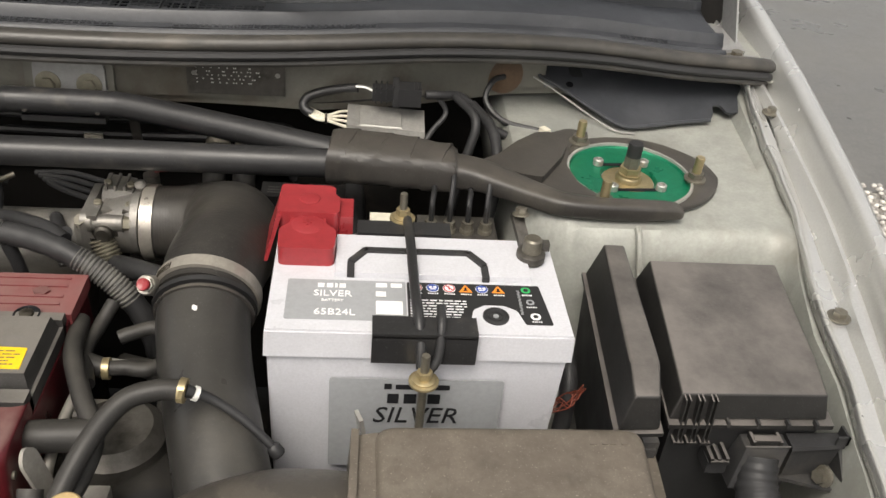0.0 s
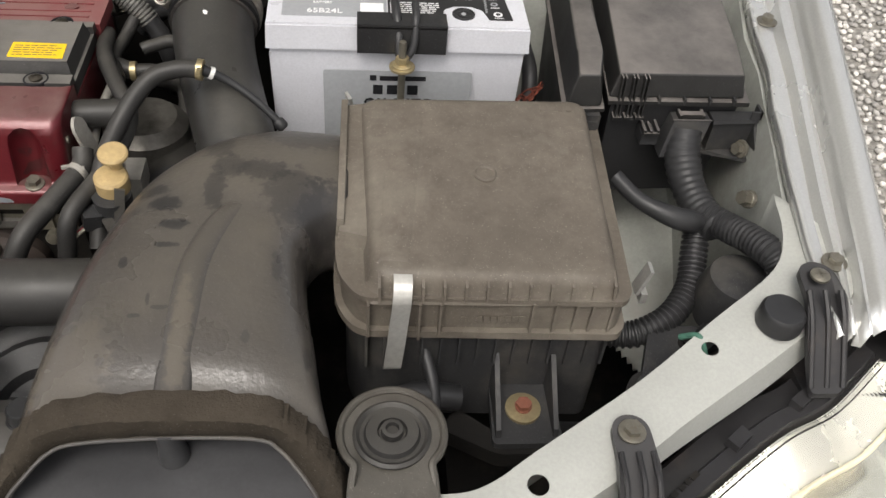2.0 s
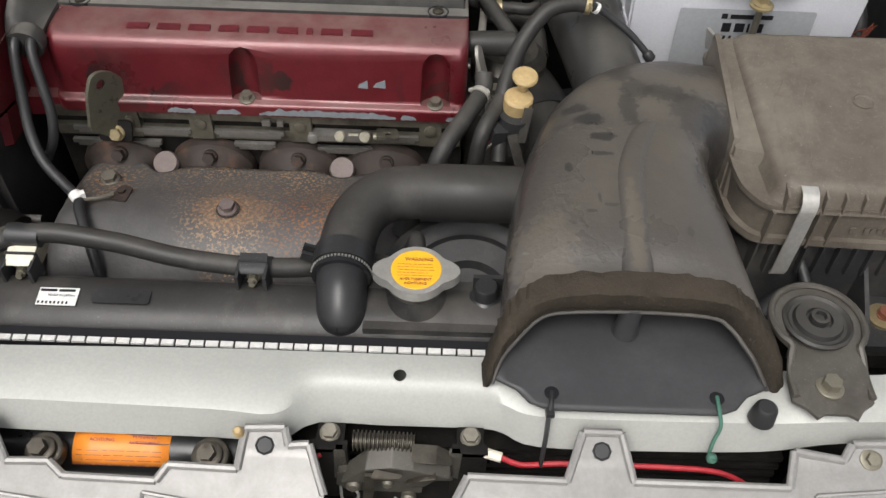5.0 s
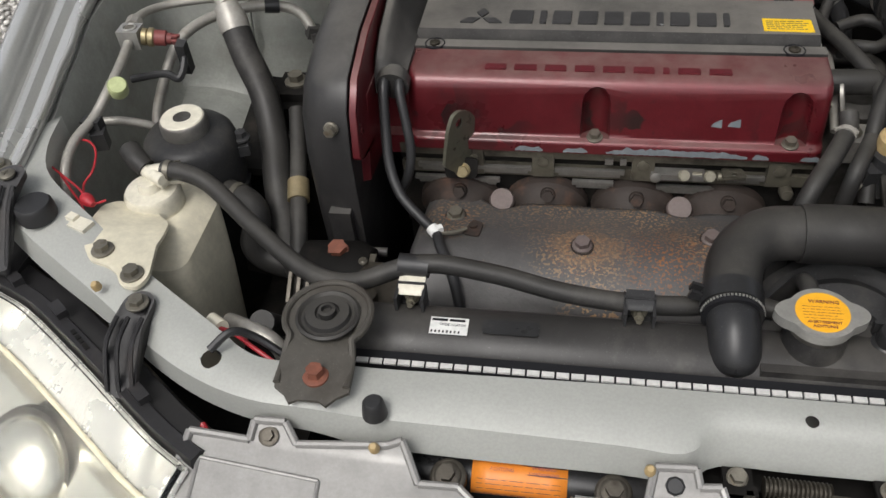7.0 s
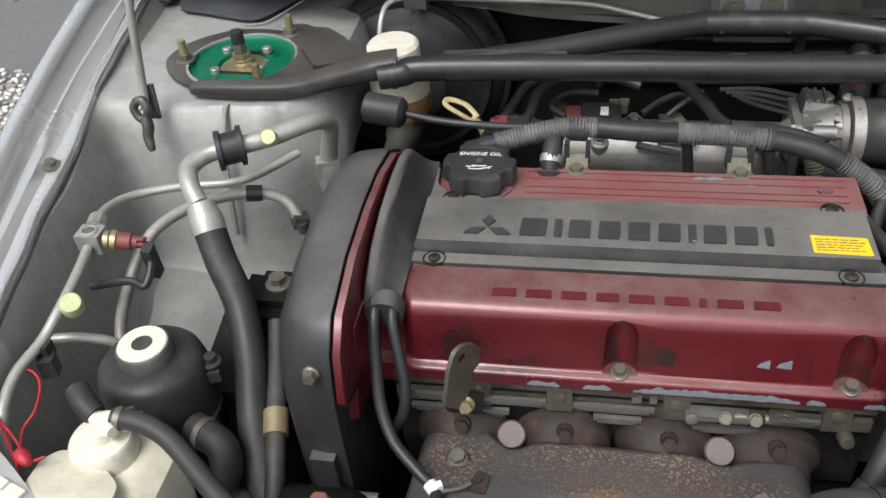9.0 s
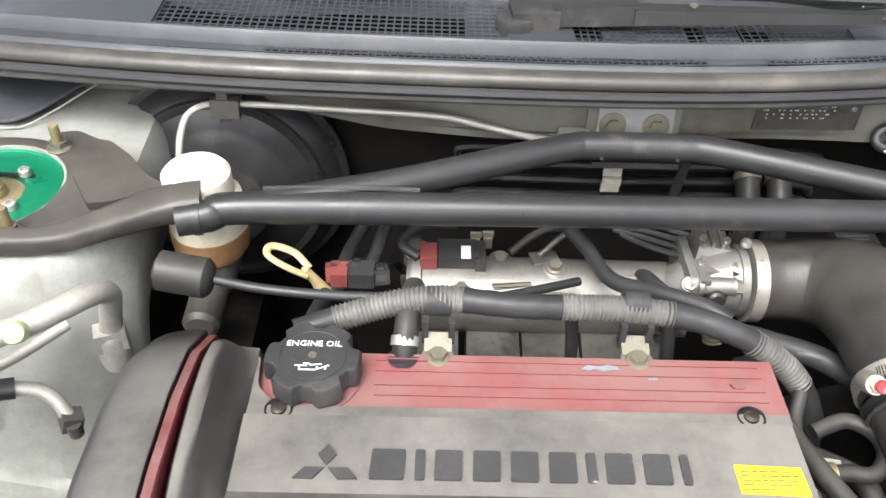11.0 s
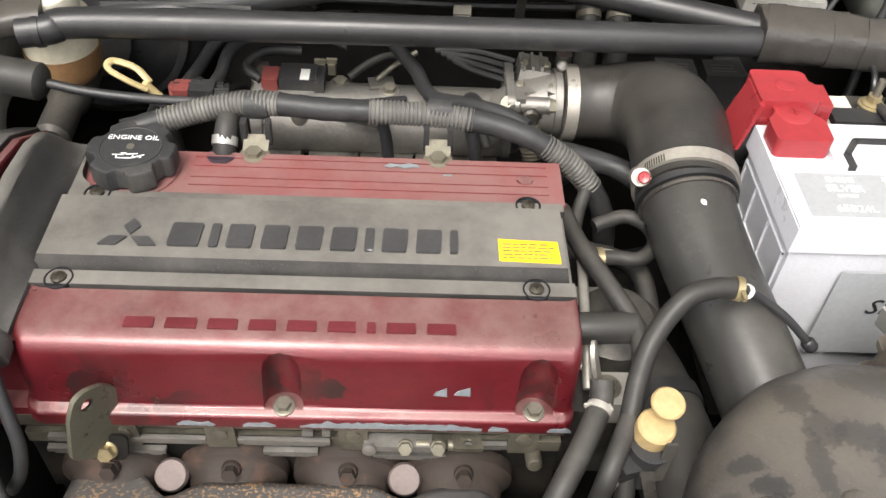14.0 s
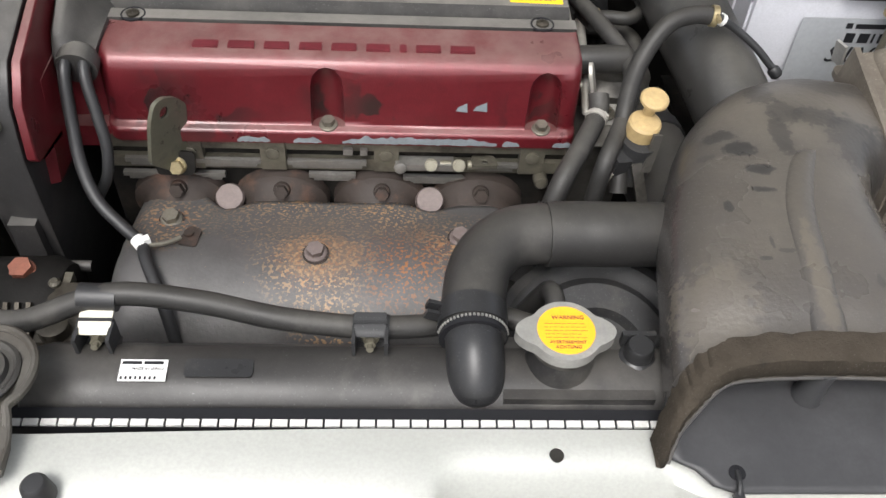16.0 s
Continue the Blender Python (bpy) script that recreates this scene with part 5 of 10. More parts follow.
for x, y, z in ((0.359, 0.396, 0.792), (0.346, 0.572, 0.823)):
    part("rod", lathe((x, y, 0.56), [(0.0034, 0), (0.0034, z - 0.56 + 0.026), (0.003, z - 0.56 + 0.027)], n=12), M_BOLT, hold, "threaded steel rod")
    part("nut", join(lathe((x, y, z), [(0.0115, 0), (0.0115, 0.002), (0.009, 0.003)]), hexbolt((x, y, z + 0.002), (0, 0, 1), 0.0062, 0.008, 1.5)), M_GOLD, hold)
single("battery_tray", box(0.225, 0.49, 0.40, 0.56, 0.585, 0.60, 0.003), M_DARK, "dark steel tray under the battery", "tray", origin=(0.357, 0.48, 0.585))

# ---- fuse boxes ----
fuse = thing("fuse_box", (0.61, 0.455, 0.66), "dusty black plastic fuse box with a lid", "fuse box")
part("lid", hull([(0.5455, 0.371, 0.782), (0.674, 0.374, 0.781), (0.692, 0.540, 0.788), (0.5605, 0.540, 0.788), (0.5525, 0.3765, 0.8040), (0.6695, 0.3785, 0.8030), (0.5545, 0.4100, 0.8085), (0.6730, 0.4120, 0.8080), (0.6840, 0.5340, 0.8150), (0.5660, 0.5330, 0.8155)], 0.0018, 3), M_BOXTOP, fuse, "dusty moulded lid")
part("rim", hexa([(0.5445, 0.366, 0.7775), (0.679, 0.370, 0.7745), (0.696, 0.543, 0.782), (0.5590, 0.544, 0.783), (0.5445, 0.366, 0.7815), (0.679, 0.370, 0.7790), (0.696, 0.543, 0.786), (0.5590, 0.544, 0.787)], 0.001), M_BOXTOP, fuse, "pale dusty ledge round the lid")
for x in (0.592, 0.616, 0.640, 0.663):
    part("ledge_tab", box(x - 0.0010, x + 0.0010, 0.3665, 0.3725, 0.7785, 0.7840, 0.0004), M_BLACK, fuse)
part("base", hexa([(0.553, 0.378, 0.665), (0.662, 0.382, 0.665), (0.675, 0.53, 0.67), (0.566, 0.53, 0.67), (0.549, 0.371, 0.7775), (0.672, 0.376, 0.7750), (0.690, 0.538, 0.782), (0.563, 0.538, 0.783)], 0.003), M_RUBDARK, fuse, "black box under the lid")
for x in (0.5535, 0.5570, 0.5640, 0.5675, 0.5745, 0.5780):
    part("latch_rib", hexa([(x - 0.0006, 0.3635, 0.765), (x + 0.0006, 0.3635, 0.765), (x + 0.0006, 0.3725, 0.765), (x - 0.0006, 0.3725, 0.765), (x + 0.0004, 0.3700, 0.8030), (x + 0.0016, 0.3700, 0.8030), (x + 0.0016, 0.3780, 0.8035), (x + 0.0004, 0.3780, 0.8035)], 0.0003), M_BOXTOP, fuse)
for x in (0.5552, 0.5657, 0.5762):
    part("latch_foot", box(x - 0.004, x + 0.004, 0.363, 0.372, 0.763, 0.7655, 0.0006), M_BOXTOP, fuse)
latch = part("latch", box(0.580, 0.596, 0.356, 0.374, 0.740, 0.752, 0.0012), M_BLACK, fuse, "square black connector on the box front")
part("latch_frame", join(box(0.5805, 0.5830, 0.3545, 0.372, 0.752, 0.7575, 0.0005), box(0.593, 0.5955, 0.3545, 0.372, 0.752, 0.7575, 0.0005), box(0.5805, 0.5955, 0.3535, 0.3560, 0.7520, 0.7550, 0.0005), box(0.5868, 0.5892, 0.355, 0.371, 0.752, 0.7565, 0.0005)), M_BOXTOP, latch)
outlet = part("outlet", hull([(0.598, 0.347, 0.732), (0.634, 0.349, 0.732), (0.634, 0.376, 0.730), (0.599, 0.374, 0.730), (0.607, 0.3575, 0.7665), (0.643, 0.3585, 0.7660), (0.643, 0.374, 0.7660), (0.607, 0.373, 0.7665)], 0.0012), M_BLACK, fuse, "flat cable outlet of the box")
part("outlet_edge", tube([(0.606, 0.3580, 0.7672), (0.643, 0.3590, 0.7667)], 0.0010, 6, 2), M_BOXTOP, outlet, "pale worn upper edge")
part("outlet_latch", join(box(0.614, 0.634, 0.3600, 0.3660, 0.7680, 0.7720, 0.0006), box(0.612, 0.6145, 0.3590, 0.3700, 0.7650, 0.7715, 0.0005), box(0.6335, 0.636, 0.3590, 0.3700, 0.7650, 0.7715, 0.0005)), M_BOXTOP, outlet)
part("side_shelf", join(hexa([(0.645, 0.358, 0.7630), (0.690, 0.362, 0.7620), (0.690, 0.376, 0.762), (0.645, 0.374, 0.763), (0.645, 0.359, 0.7665), (0.690, 0.363, 0.7655), (0.690, 0.376, 0.7655), (0.645, 0.374, 0.7665)], 0.0008), hexa([(0.648, 0.3625, 0.730), (0.686, 0.366, 0.730), (0.686, 0.377, 0.730), (0.648, 0.376, 0.730), (0.647, 0.3605, 0.7635), (0.689, 0.3645, 0.7625), (0.689, 0.377, 0.7625), (0.647, 0.376, 0.7635)], 0.001), box(0.681, 0.691, 0.3615, 0.3635, 0.766, 0.7745, 0.0006), box(0.689, 0.691, 0.3615, 0.375, 0.766, 0.7745, 0.0006)), M_BLACK, fuse)
part("bracket", join(prism([(0.634, 0.366), (0.690, 0.348), (0.694, 0.356), (0.694, 0.378), (0.634, 0.378)], 0.7255, 0.7290, 0.001), hexa([(0.687, 0.340, 0.720), (0.6905, 0.340, 0.720), (0.6935, 0.378, 0.722), (0.690, 0.378, 0.722), (0.687, 0.346, 0.745), (0.6905, 0.346, 0.745), (0.6935, 0.378, 0.763), (0.690, 0.378, 0.763)], 0.001)), M_BLACK, fuse, "three-cornered black bracket")
part("bolt", hexbolt((0.681, 0.358, 0.735), (-1, -0.3, 0.3), 0.006, 0.007, 1.5), M_BOLT, fuse)
relay = thing("relay_box", (0.53, 0.46, 0.66), "narrow dusty black relay box", "relay box")
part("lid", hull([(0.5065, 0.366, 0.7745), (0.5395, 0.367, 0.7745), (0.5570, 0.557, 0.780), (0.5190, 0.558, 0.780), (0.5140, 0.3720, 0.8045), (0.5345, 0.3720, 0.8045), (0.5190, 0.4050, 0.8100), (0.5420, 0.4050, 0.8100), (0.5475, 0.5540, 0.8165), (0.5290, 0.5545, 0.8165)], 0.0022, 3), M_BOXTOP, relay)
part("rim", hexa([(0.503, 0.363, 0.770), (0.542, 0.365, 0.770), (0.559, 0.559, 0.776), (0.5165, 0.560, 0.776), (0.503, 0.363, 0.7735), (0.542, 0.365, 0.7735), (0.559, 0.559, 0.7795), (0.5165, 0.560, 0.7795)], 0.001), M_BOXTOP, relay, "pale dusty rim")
part("base", hexa([(0.508, 0.375, 0.66), (0.536, 0.376, 0.66), (0.55, 0.54, 0.66), (0.522, 0.542, 0.66), (0.508, 0.369, 0.770), (0.538, 0.371, 0.770), (0.555, 0.555, 0.776), (0.520, 0.556, 0.776)], 0.003), M_RUBDARK, relay)
part("latch", join(box(0.5255, 0.538, 0.3585, 0.368, 0.742, 0.770, 0.0015), box(0.5275, 0.536, 0.3565, 0.3600, 0.748, 0.764, 0.001)), M_BLACK, relay)

# ---- air filter box ----
airbox = thing("air_filter_box", (0.42, 0.265, 0.62), "dusty brown-black plastic air filter box with ribbed rim", "air filter box")


def lid_top(y):
    return lin(y, [0.16, 0.352], [0.7745, 0.791])


def lid_ring(inset, fall):
    quad = [(0.328 + inset, 0.159 + inset), (0.513 - inset, 0.152 + inset), (0.5205 - inset, 0.358 - inset), (0.321 + inset, 0.357 - inset)]
    return [(x, y, lid_top(y) - fall) for x, y in rounded(quad, 0.014, 6)]


rings = [[(x, y, 0.750) for x, y in rounded([(0.320, 0.153), (0.519, 0.1495), (0.530, 0.368), (0.314, 0.366)], 0.014, 6)]]
rings += [lid_ring(i_, f_) for i_, f_ in ((-0.001, 0.018), (0.0005, 0.010), (0.002, 0.0055), (0.0045, 0.0022), (0.008, 0.0006), (0.014, 0.0))]
lidp = part("lid", loft(rings), M_DUST, airbox, "dusty lid")
part("bulge", hexa([(0.333, 0.172, lid_top(0.172) - 0.002), (0.360, 0.168, lid_top(0.168) - 0.002), (0.379, 0.335, lid_top(0.335) - 0.002), (0.338, 0.262, lid_top(0.262) - 0.002), (0.338, 0.178, lid_top(0.178) + 0.0022), (0.353, 0.175, lid_top(0.175) + 0.0022), (0.372, 0.322, lid_top(0.322) + 0.0010), (0.344, 0.26, lid_top(0.26) + 0.0018)], 0.003, 3), M_DUST, lidp)
part("end_cap", hexa([(0.301, 0.196, 0.70), (0.323, 0.190, 0.70), (0.325, 0.362, 0.70), (0.303, 0.360, 0.70), (0.305, 0.216, 0.764), (0.331, 0.204, 0.768), (0.330, 0.352, 0.785), (0.308, 0.350, 0.783)], 0.006, 3), M_DUST, lidp)
part("end_rim", hexa([(0.3005, 0.208, 0.71), (0.306, 0.208, 0.71), (0.308, 0.358, 0.71), (0.3025, 0.358, 0.71), (0.3035, 0.222, 0.770), (0.309, 0.222, 0.770), (0.3115, 0.351, 0.789), (0.306, 0.351, 0.789)], 0.002, 2), M_DUST, lidp, "raised rim where the duct joins")
part("badge", lathe((0.421, 0.2615, lid_top(0.2615) - 0.0006), [(0.0095, 0), (0.0095, 0.0014), (0.0082, 0.0022), (0.0068, 0.0010), (0.003, 0.0010), (0.001, 0.002)]), M_DUST, lidp, "small round moulded mark")
part("emboss", bars(flat(0.476, 0.338, lid_top(0.338)), [(0, 0, 0.005, 0.004), (0.009, 0, 0.004, 0.004), (0.015, 0, 0.004, 0.004), (0.023, 0, 0.005, 0.004)], 0.0006), M_DUST, lidp)
RIMO = [(0.302, 0.205), (0.305, 0.178), (0.32, 0.155), (0.518, 0.1485), (0.525, 0.158), (0.539, 0.374), (0.306, 0.372)]
part("lid_rim", prism(rounded(RIMO, 0.010), 0.750, 0.7555, 0.001), M_DUST, lidp)
part("lid_wall", prism(rounded([(x + (0.425 - x) * 0.025, y + (0.26 - y) * 0.03) for x, y in RIMO], 0.012), 0.719, 0.752, 0.001), M_DUST, lidp)
part("joint", prism(rounded([(x + (x - 0.425) * 0.015, y + (y - 0.26) * 0.015) for x, y in RIMO], 0.012), 0.7125, 0.720, 0.0012), M_DUST, airbox)
part("base", prism(rounded([(x + (0.425 - x) * 0.06, y + (0.26 - y) * 0.06) for x, y in RIMO], 0.015), 0.60, 0.714, 0.002), M_BLACK, airbox)
for i in range(12):
    x = 0.334 + 0.0158 * i
    part("rib", hexa([(x, 0.1500, 0.754), (x + 0.0020, 0.1500, 0.754), (x + 0.0020, 0.166, 0.754), (x, 0.166, 0.754), (x, 0.1525, 0.768), (x + 0.0020, 0.1525, 0.768), (x + 0.0020, 0.166, 0.772), (x, 0.166, 0.772)], 0.0005, 1), M_DUST, lidp)
for i, x in enumerate((0.326, 0.364, 0.3795, 0.449, 0.4665, 0.482, 0.4945, 0.510)):
    part("wall_rib", box(x, x + 0.0020, 0.1495, 0.158, 0.716 - 0.004 * (i % 2), 0.752, 0.0005, 1), M_DUST, lidp)
for i in range(14):
    x = 0.325 + 0.0145 * i
    part("base_rib", box(x, x + 0.002, 0.153, 0.168, 0.675, 0.713, 0.0005, 1), M_BLACK, airbox)
part("emboss", xf(bars(Matrix.Identity(4), [(-0.024, 0, 0.005, 0.006), (-0.012, 0, 0.004, 0.006), (-0.0065, 0, 0.004, 0.006), (-0.001, 0, 0.004, 0.006), (0.0045, 0, 0.004, 0.006), (0.010, 0, 0.004, 0.006), (0.0155, 0, 0.004, 0.006), (0.021, 0, 0.004, 0.006)], 0.0009), pose(0.420, 0.1528, 0.730, 90, 0, 0)), M_DUST, lidp)
for x, y, tilt in ((0.350, 0.148, 0),):
    strip_ = [(0.166, 0.7715), (0.155, 0.7700), (0.1485, 0.7645), (0.1465, 0.756), (0.1475, 0.751), (0.1455, 0.743), (0.1430, 0.715), (0.1405, 0.694), (0.1420, 0.688)]
    part("spring_clip", loft([[(x - 0.0068 + dx, yy - 0.0012, zz), (x + 0.0068 + dx, yy - 0.0012, zz), (x + 0.0068 + dx, yy, zz + 0.0012), (x - 0.0068 + dx, yy, zz + 0.0012)] for (yy, zz), dx in zip(strip_, (0.002, 0.002, 0.0015, 0.001, 0.001, 0.0, -0.002, -0.004, -0.0045))]), M_ZINC, airbox, "bright steel spring clip")
part("spring_clip", join(obox((0.538, 0.176, 0.752), (0.003, 0.012, 0.026), (0, 15, 0), 0.001), obox((0.541, 0.176, 0.735), (0.005, 0.012, 0.01), (0, 0, 0), 0.001)), M_ZINC, airbox, "bright steel spring clip")
part("spring_clip", obox((0.313, 0.379, 0.763), (0.003, 0.012, 0.022), (0, -10, 20), 0.001), M_ZINC, airbox)
brk = thing("air_box_bracket", (0.453, 0.134, 0.60), "black bracket under the filter box with a rusty red bolt", "bracket")
part("plate", prism(rounded([(0.425, 0.10), (0.482, 0.10), (0.480, 0.165), (0.428, 0.165)], 0.006), 0.636, 0.643, 0.0015), M_BLACK, brk)
for x in (0.428, 0.474):
    part("rib", hexa([(x, 0.105, 0.640), (x + 0.004, 0.105, 0.640), (x + 0.004, 0.165, 0.640), (x, 0.165, 0.640), (x, 0.108, 0.65), (x + 0.004, 0.108, 0.65), (x + 0.004, 0.165, 0.69), (x, 0.165, 0.69)], 0.001), M_BLACK, brk)
part("washer", lathe((0.453, 0.132, 0.643), [(0.0145, 0), (0.0145, 0.003), (0.006, 0.0035)]), M_GOLD, brk, "large dull washer")
part("bolt", hexbolt((0.453, 0.132, 0.646), (0, 0, 1), 0.0065, 0.006, 1.0), M_RUSTBOLT, brk)
part("lug", prism(rounded([(0.385, 0.12), (0.43, 0.095), (0.475, 0.095), (0.478, 0.11), (0.43, 0.115), (0.40, 0.14)], 0.006), 0.618, 0.636, 0.003), M_DARK, brk)

# ---- intake duct ----
duct = thing("air_intake_duct", (0.21, 0.14, 0.70), "dusty black plastic air intake duct with a foam lip", "intake duct")
OUT = [(0.312, 0.345), (0.285, 0.345), (0.245, 0.340), (0.194, 0.318), (0.152, 0.274), (0.128, 0.216), (0.113, 0.157), (0.105, 0.09), (0.100, 0.012)]
INN = [(0.312, 0.226), (0.299, 0.223), (0.289, 0.215), (0.283, 0.202), (0.281, 0.19), (0.283, 0.16), (0.289, 0.12), (0.296, 0.07), (0.305, 0.012)]
ZT = [0.773, 0.777, 0.783, 0.786, 0.785, 0.783, 0.779, 0.772, 0.760]
ZB = [0.690, 0.690, 0.690, 0.690, 0.690, 0.692, 0.695, 0.698, 0.700]


def duct_ring(o, i, zt, zb, grow=0.0, slant=0.0, n=36, p=3.0, square=3.0):
    o, i = Vector(o), Vector(i)
    c, u = (o + i) / 2, (o - i) / 2
    k = 1 + grow / u.length
    h = (zt - zb) / 2 + grow
    out = []
    for q in range(n):
        a = 2 * math.pi * q / n
        ca, sa = math.cos(a), math.sin(a)
        pp = p if sa > 0 else square
        e = math.copysign(abs(ca) ** (2 / pp), ca) * k
        f = math.copysign(abs(sa) ** (2 / pp), sa)
        w = 1 - 0.04 * max(0, f)
        pnt = c + u * e * w
        out.append((pnt.x, pnt.y + slant * (f + 1) / 2, (zt + zb) / 2 + f * h))
    return out


dense = spline([(*o, *i, a, b) for o, i, a, b in zip(OUT, INN, ZT, ZB)], 6)
rings = []
for q in dense:
    t = 1 - smooth(0.02, 0.12, float(q[1]))
    rings.append(duct_ring(q[0:2], q[2:4], q[4], q[5], 0.0, 0.036 * t, 36, 3.0 - 0.5 * t, 3.0 + 7 * t))
thick(part("shell", loft(rings, True, False), M_DUCT, duct), 0.003)
ribline = spline([(0.229, 0.226, 0.786), (0.218, 0.205, 0.787), (0.206, 0.165, 0.785), (0.203, 0.11, 0.779), (0.202, 0.058, 0.769)], 6)
part("rib", loft([sect(q[0], q[1], q[2] - 0.0066, 0.024 * (1 if k_ else 0.5), 0.0125 * (1 if k_ else 0.7), 0.03, -1, 18, 2.0) for k_, q in enumerate(ribline)]), M_DUCT, duct, "long raised rib")
ARCH = [((0.089, 0.021, 0.707), (0.096, 0.006, 0.708)), ((0.099, 0.038, 0.738), (0.102, 0.018, 0.722)), ((0.110, 0.049, 0.754), (0.113, 0.028, 0.733)), ((0.126, 0.055, 0.765), (0.129, 0.040, 0.744)), ((0.150, 0.059, 0.771), (0.149, 0.044, 0.748)), ((0.205, 0.060, 0.773), (0.205, 0.045, 0.750)),
        ((0.258, 0.058, 0.770), (0.255, 0.044, 0.748)), ((0.279, 0.053, 0.762), (0.270, 0.039, 0.743)), ((0.295, 0.045, 0.748), (0.281, 0.030, 0.734)), ((0.308, 0.034, 0.730), (0.290, 0.021, 0.725)), ((0.315, 0.025, 0.708), (0.301, 0.008, 0.708))]
nz = random.Random(4)
rings, brim = [], []
for q in spline([(*o, *i) for o, i in ARCH], 9):
    o, i = Vector(q[:3].tolist()), Vector(q[3:].tolist())
    out = (o - i).normalized()
    w = [Vector((nz.uniform(-1, 1), nz.uniform(-1, 1), nz.uniform(-1, 1))) * 0.0006 for _ in range(7)]
    rings.append([o + w[0] * 2 + Vector((0, 0.003, 0)), o + Vector((0, -0.010, 0.001)) + w[1], o + Vector((0, -0.017, -0.003)) + w[2], o.lerp(i, 0.42) + Vector((0, -0.013, 0.0)) + w[3], o.lerp(i, 0.75) + Vector((0, -0.007, 0.0)) + w[4], i + Vector((0, 0.0, 0.0)) + w[5] * 0.4, i + Vector((0, 0.022, 0.004)), o + Vector((0, 0.003, 0)) - out * 0.008])
    brim.append(i)
part("foam_lip", loft(rings), M_FOAM, duct, "crumbling brown foam strip round the mouth")
part("mouth_rim", tube([tuple(p + Vector((0, -0.001, 0))) for p in brim[::3]], 0.0019, 8, 3), M_DUCT, duct, "thin plastic rim under the foam")
flap = []
for q in np.linspace(0, 1, 26):
    y = 0.115 - 0.1295 * q
    hw = lin(y, [-0.0145, -0.013, -0.009, -0.003, 0.0025, 0.0042, 0.012, 0.03, 0.115], [0.062, 0.069, 0.077, 0.082, 0.087, 0.100, 0.101, 0.101, 0.085])
    z = lin(y, [-0.0145, 0.0, 0.035, 0.115], [0.7065, 0.7085, 0.714, 0.720])
    flap.append([(0.2 + hw * s_, y, z + 0.004 * math.exp(-((abs(s_) - 1) / 0.06) ** 2) * smooth(0.002, 0.01, y)) for s_ in np.linspace(-1, 1, 25)])
thick(part("lower_lip", loft(flap, False, False), M_DUCTIN, duct, "smooth lower lip lying on the front panel"), 0.003)
part("inner_post", tube([(0.199, 0.052, 0.716), (0.199, 0.051, 0.732), (0.199, 0.049, 0.752)], [0.0105, 0.0085, 0.008], 12, 4), M_DUCTIN, duct)
for x in (0.140, 0.262):
    # Black disc on the lip, coloured for the shade inside the hole.
    part("eyelet", lathe((x, -0.002, 0.7085), [(0.0055, 0), (0.0055, 0.0006), (0.0048, 0.0008), (0.0005, 0.0008)]), M_FLATBLACK, duct, "black disc for the shaded tie hole in the lip")
tie = thing("cable_tie", (0.138, -0.03, 0.70), "black plastic cable tie holding the duct lip", "cable tie")
part("strap", tube([(0.140, -0.001, 0.7095), (0.139, -0.012, 0.7105), (0.137, -0.022, 0.702), (0.136, -0.030, 0.69), (0.135, -0.036, 0.66)], 0.0018, 8), M_RUBDARK, tie)
part("head", obox((0.138, -0.018, 0.7065), (0.006, 0.006, 0.005), (0, 0, 5), 0.001), M_RUBDARK, tie)
cord = thing("cord", (0.262, -0.03, 0.70), "faded green cord tied through the duct lip", "cord")
part("strand", tube([(0.262, -0.001, 0.7095), (0.261, -0.014, 0.711), (0.2625, -0.022, 0.703), (0.2595, -0.027, 0.692), (0.258, -0.031, 0.68)], 0.0015, 8), M_TIE, cord)
part("knot", lathe((0.258, -0.034, 0.682), [(0.002, 0), (0.004, 0.002), (0.004, 0.005), (0.002, 0.007)], (0, -1, 0.4), 10), M_TIE, cord)

# ---- radiator ----
rad = thing("radiator", (-0.1, 0.07, 0.66), "black plastic radiator tank with a crimped bright seam", "radiator")
tr = []
for x, k in ((-0.335, 0.6), (-0.330, 0.92), (-0.32, 1), (0.0, 1), (0.13, 1), (0.21, 1), (0.216, 0.9), (0.22, 0.6)):
    tr.append([(x, 0.076 + yy * k, 0.680 + zz * k) for yy, zz in ((-0.030, -0.02), (-0.031, 0.0), (-0.024, 0.012), (-0.012, 0.022), (0.004, 0.026), (0.020, 0.024), (0.030, 0.014), (0.032, 0.0), (0.032, -0.02))])
part("tank", loft(tr), M_TANK, rad)
part("seam_bar", box(-0.335, 0.22, 0.0352, 0.050, 0.672, 0.6985, 0.001), M_FLATBLACK, rad, "black bar under the crimped seam")
for i in range(47):
    x = -0.332 + 0.0115 * i
    part("crimp_tab", box(x, x + 0.0098, 0.0358, 0.0405, 0.694, 0.7005, 0.0008, 1), M_TAB, rad)
part("filler", join(lathe((0.036, 0.088, 0.695), [(0.024, 0), (0.024, 0.016), (0.020, 0.022), (0.020, 0.034)]), box(-0.005, 0.10, 0.056, 0.108, 0.690, 0.702, 0.008, 3)), M_TANK, rad)
part("name_plate", xf(prism(rounded([(-0.023, -0.007), (0.023, -0.007), (0.023, 0.007), (-0.023, 0.007)], 0.003), 0, 0.001, 0.0004), pose(-0.199, 0.0765, 0.7060, 4, 0, 0)), M_BLACKSAT, rad)
lab = thing("radiator_label", (-0.255, 0.07, 0.70), "small white paper label on the radiator tank", "label")
LM = pose(-0.2495, 0.0745, 0.7058, 8, 0, 0)
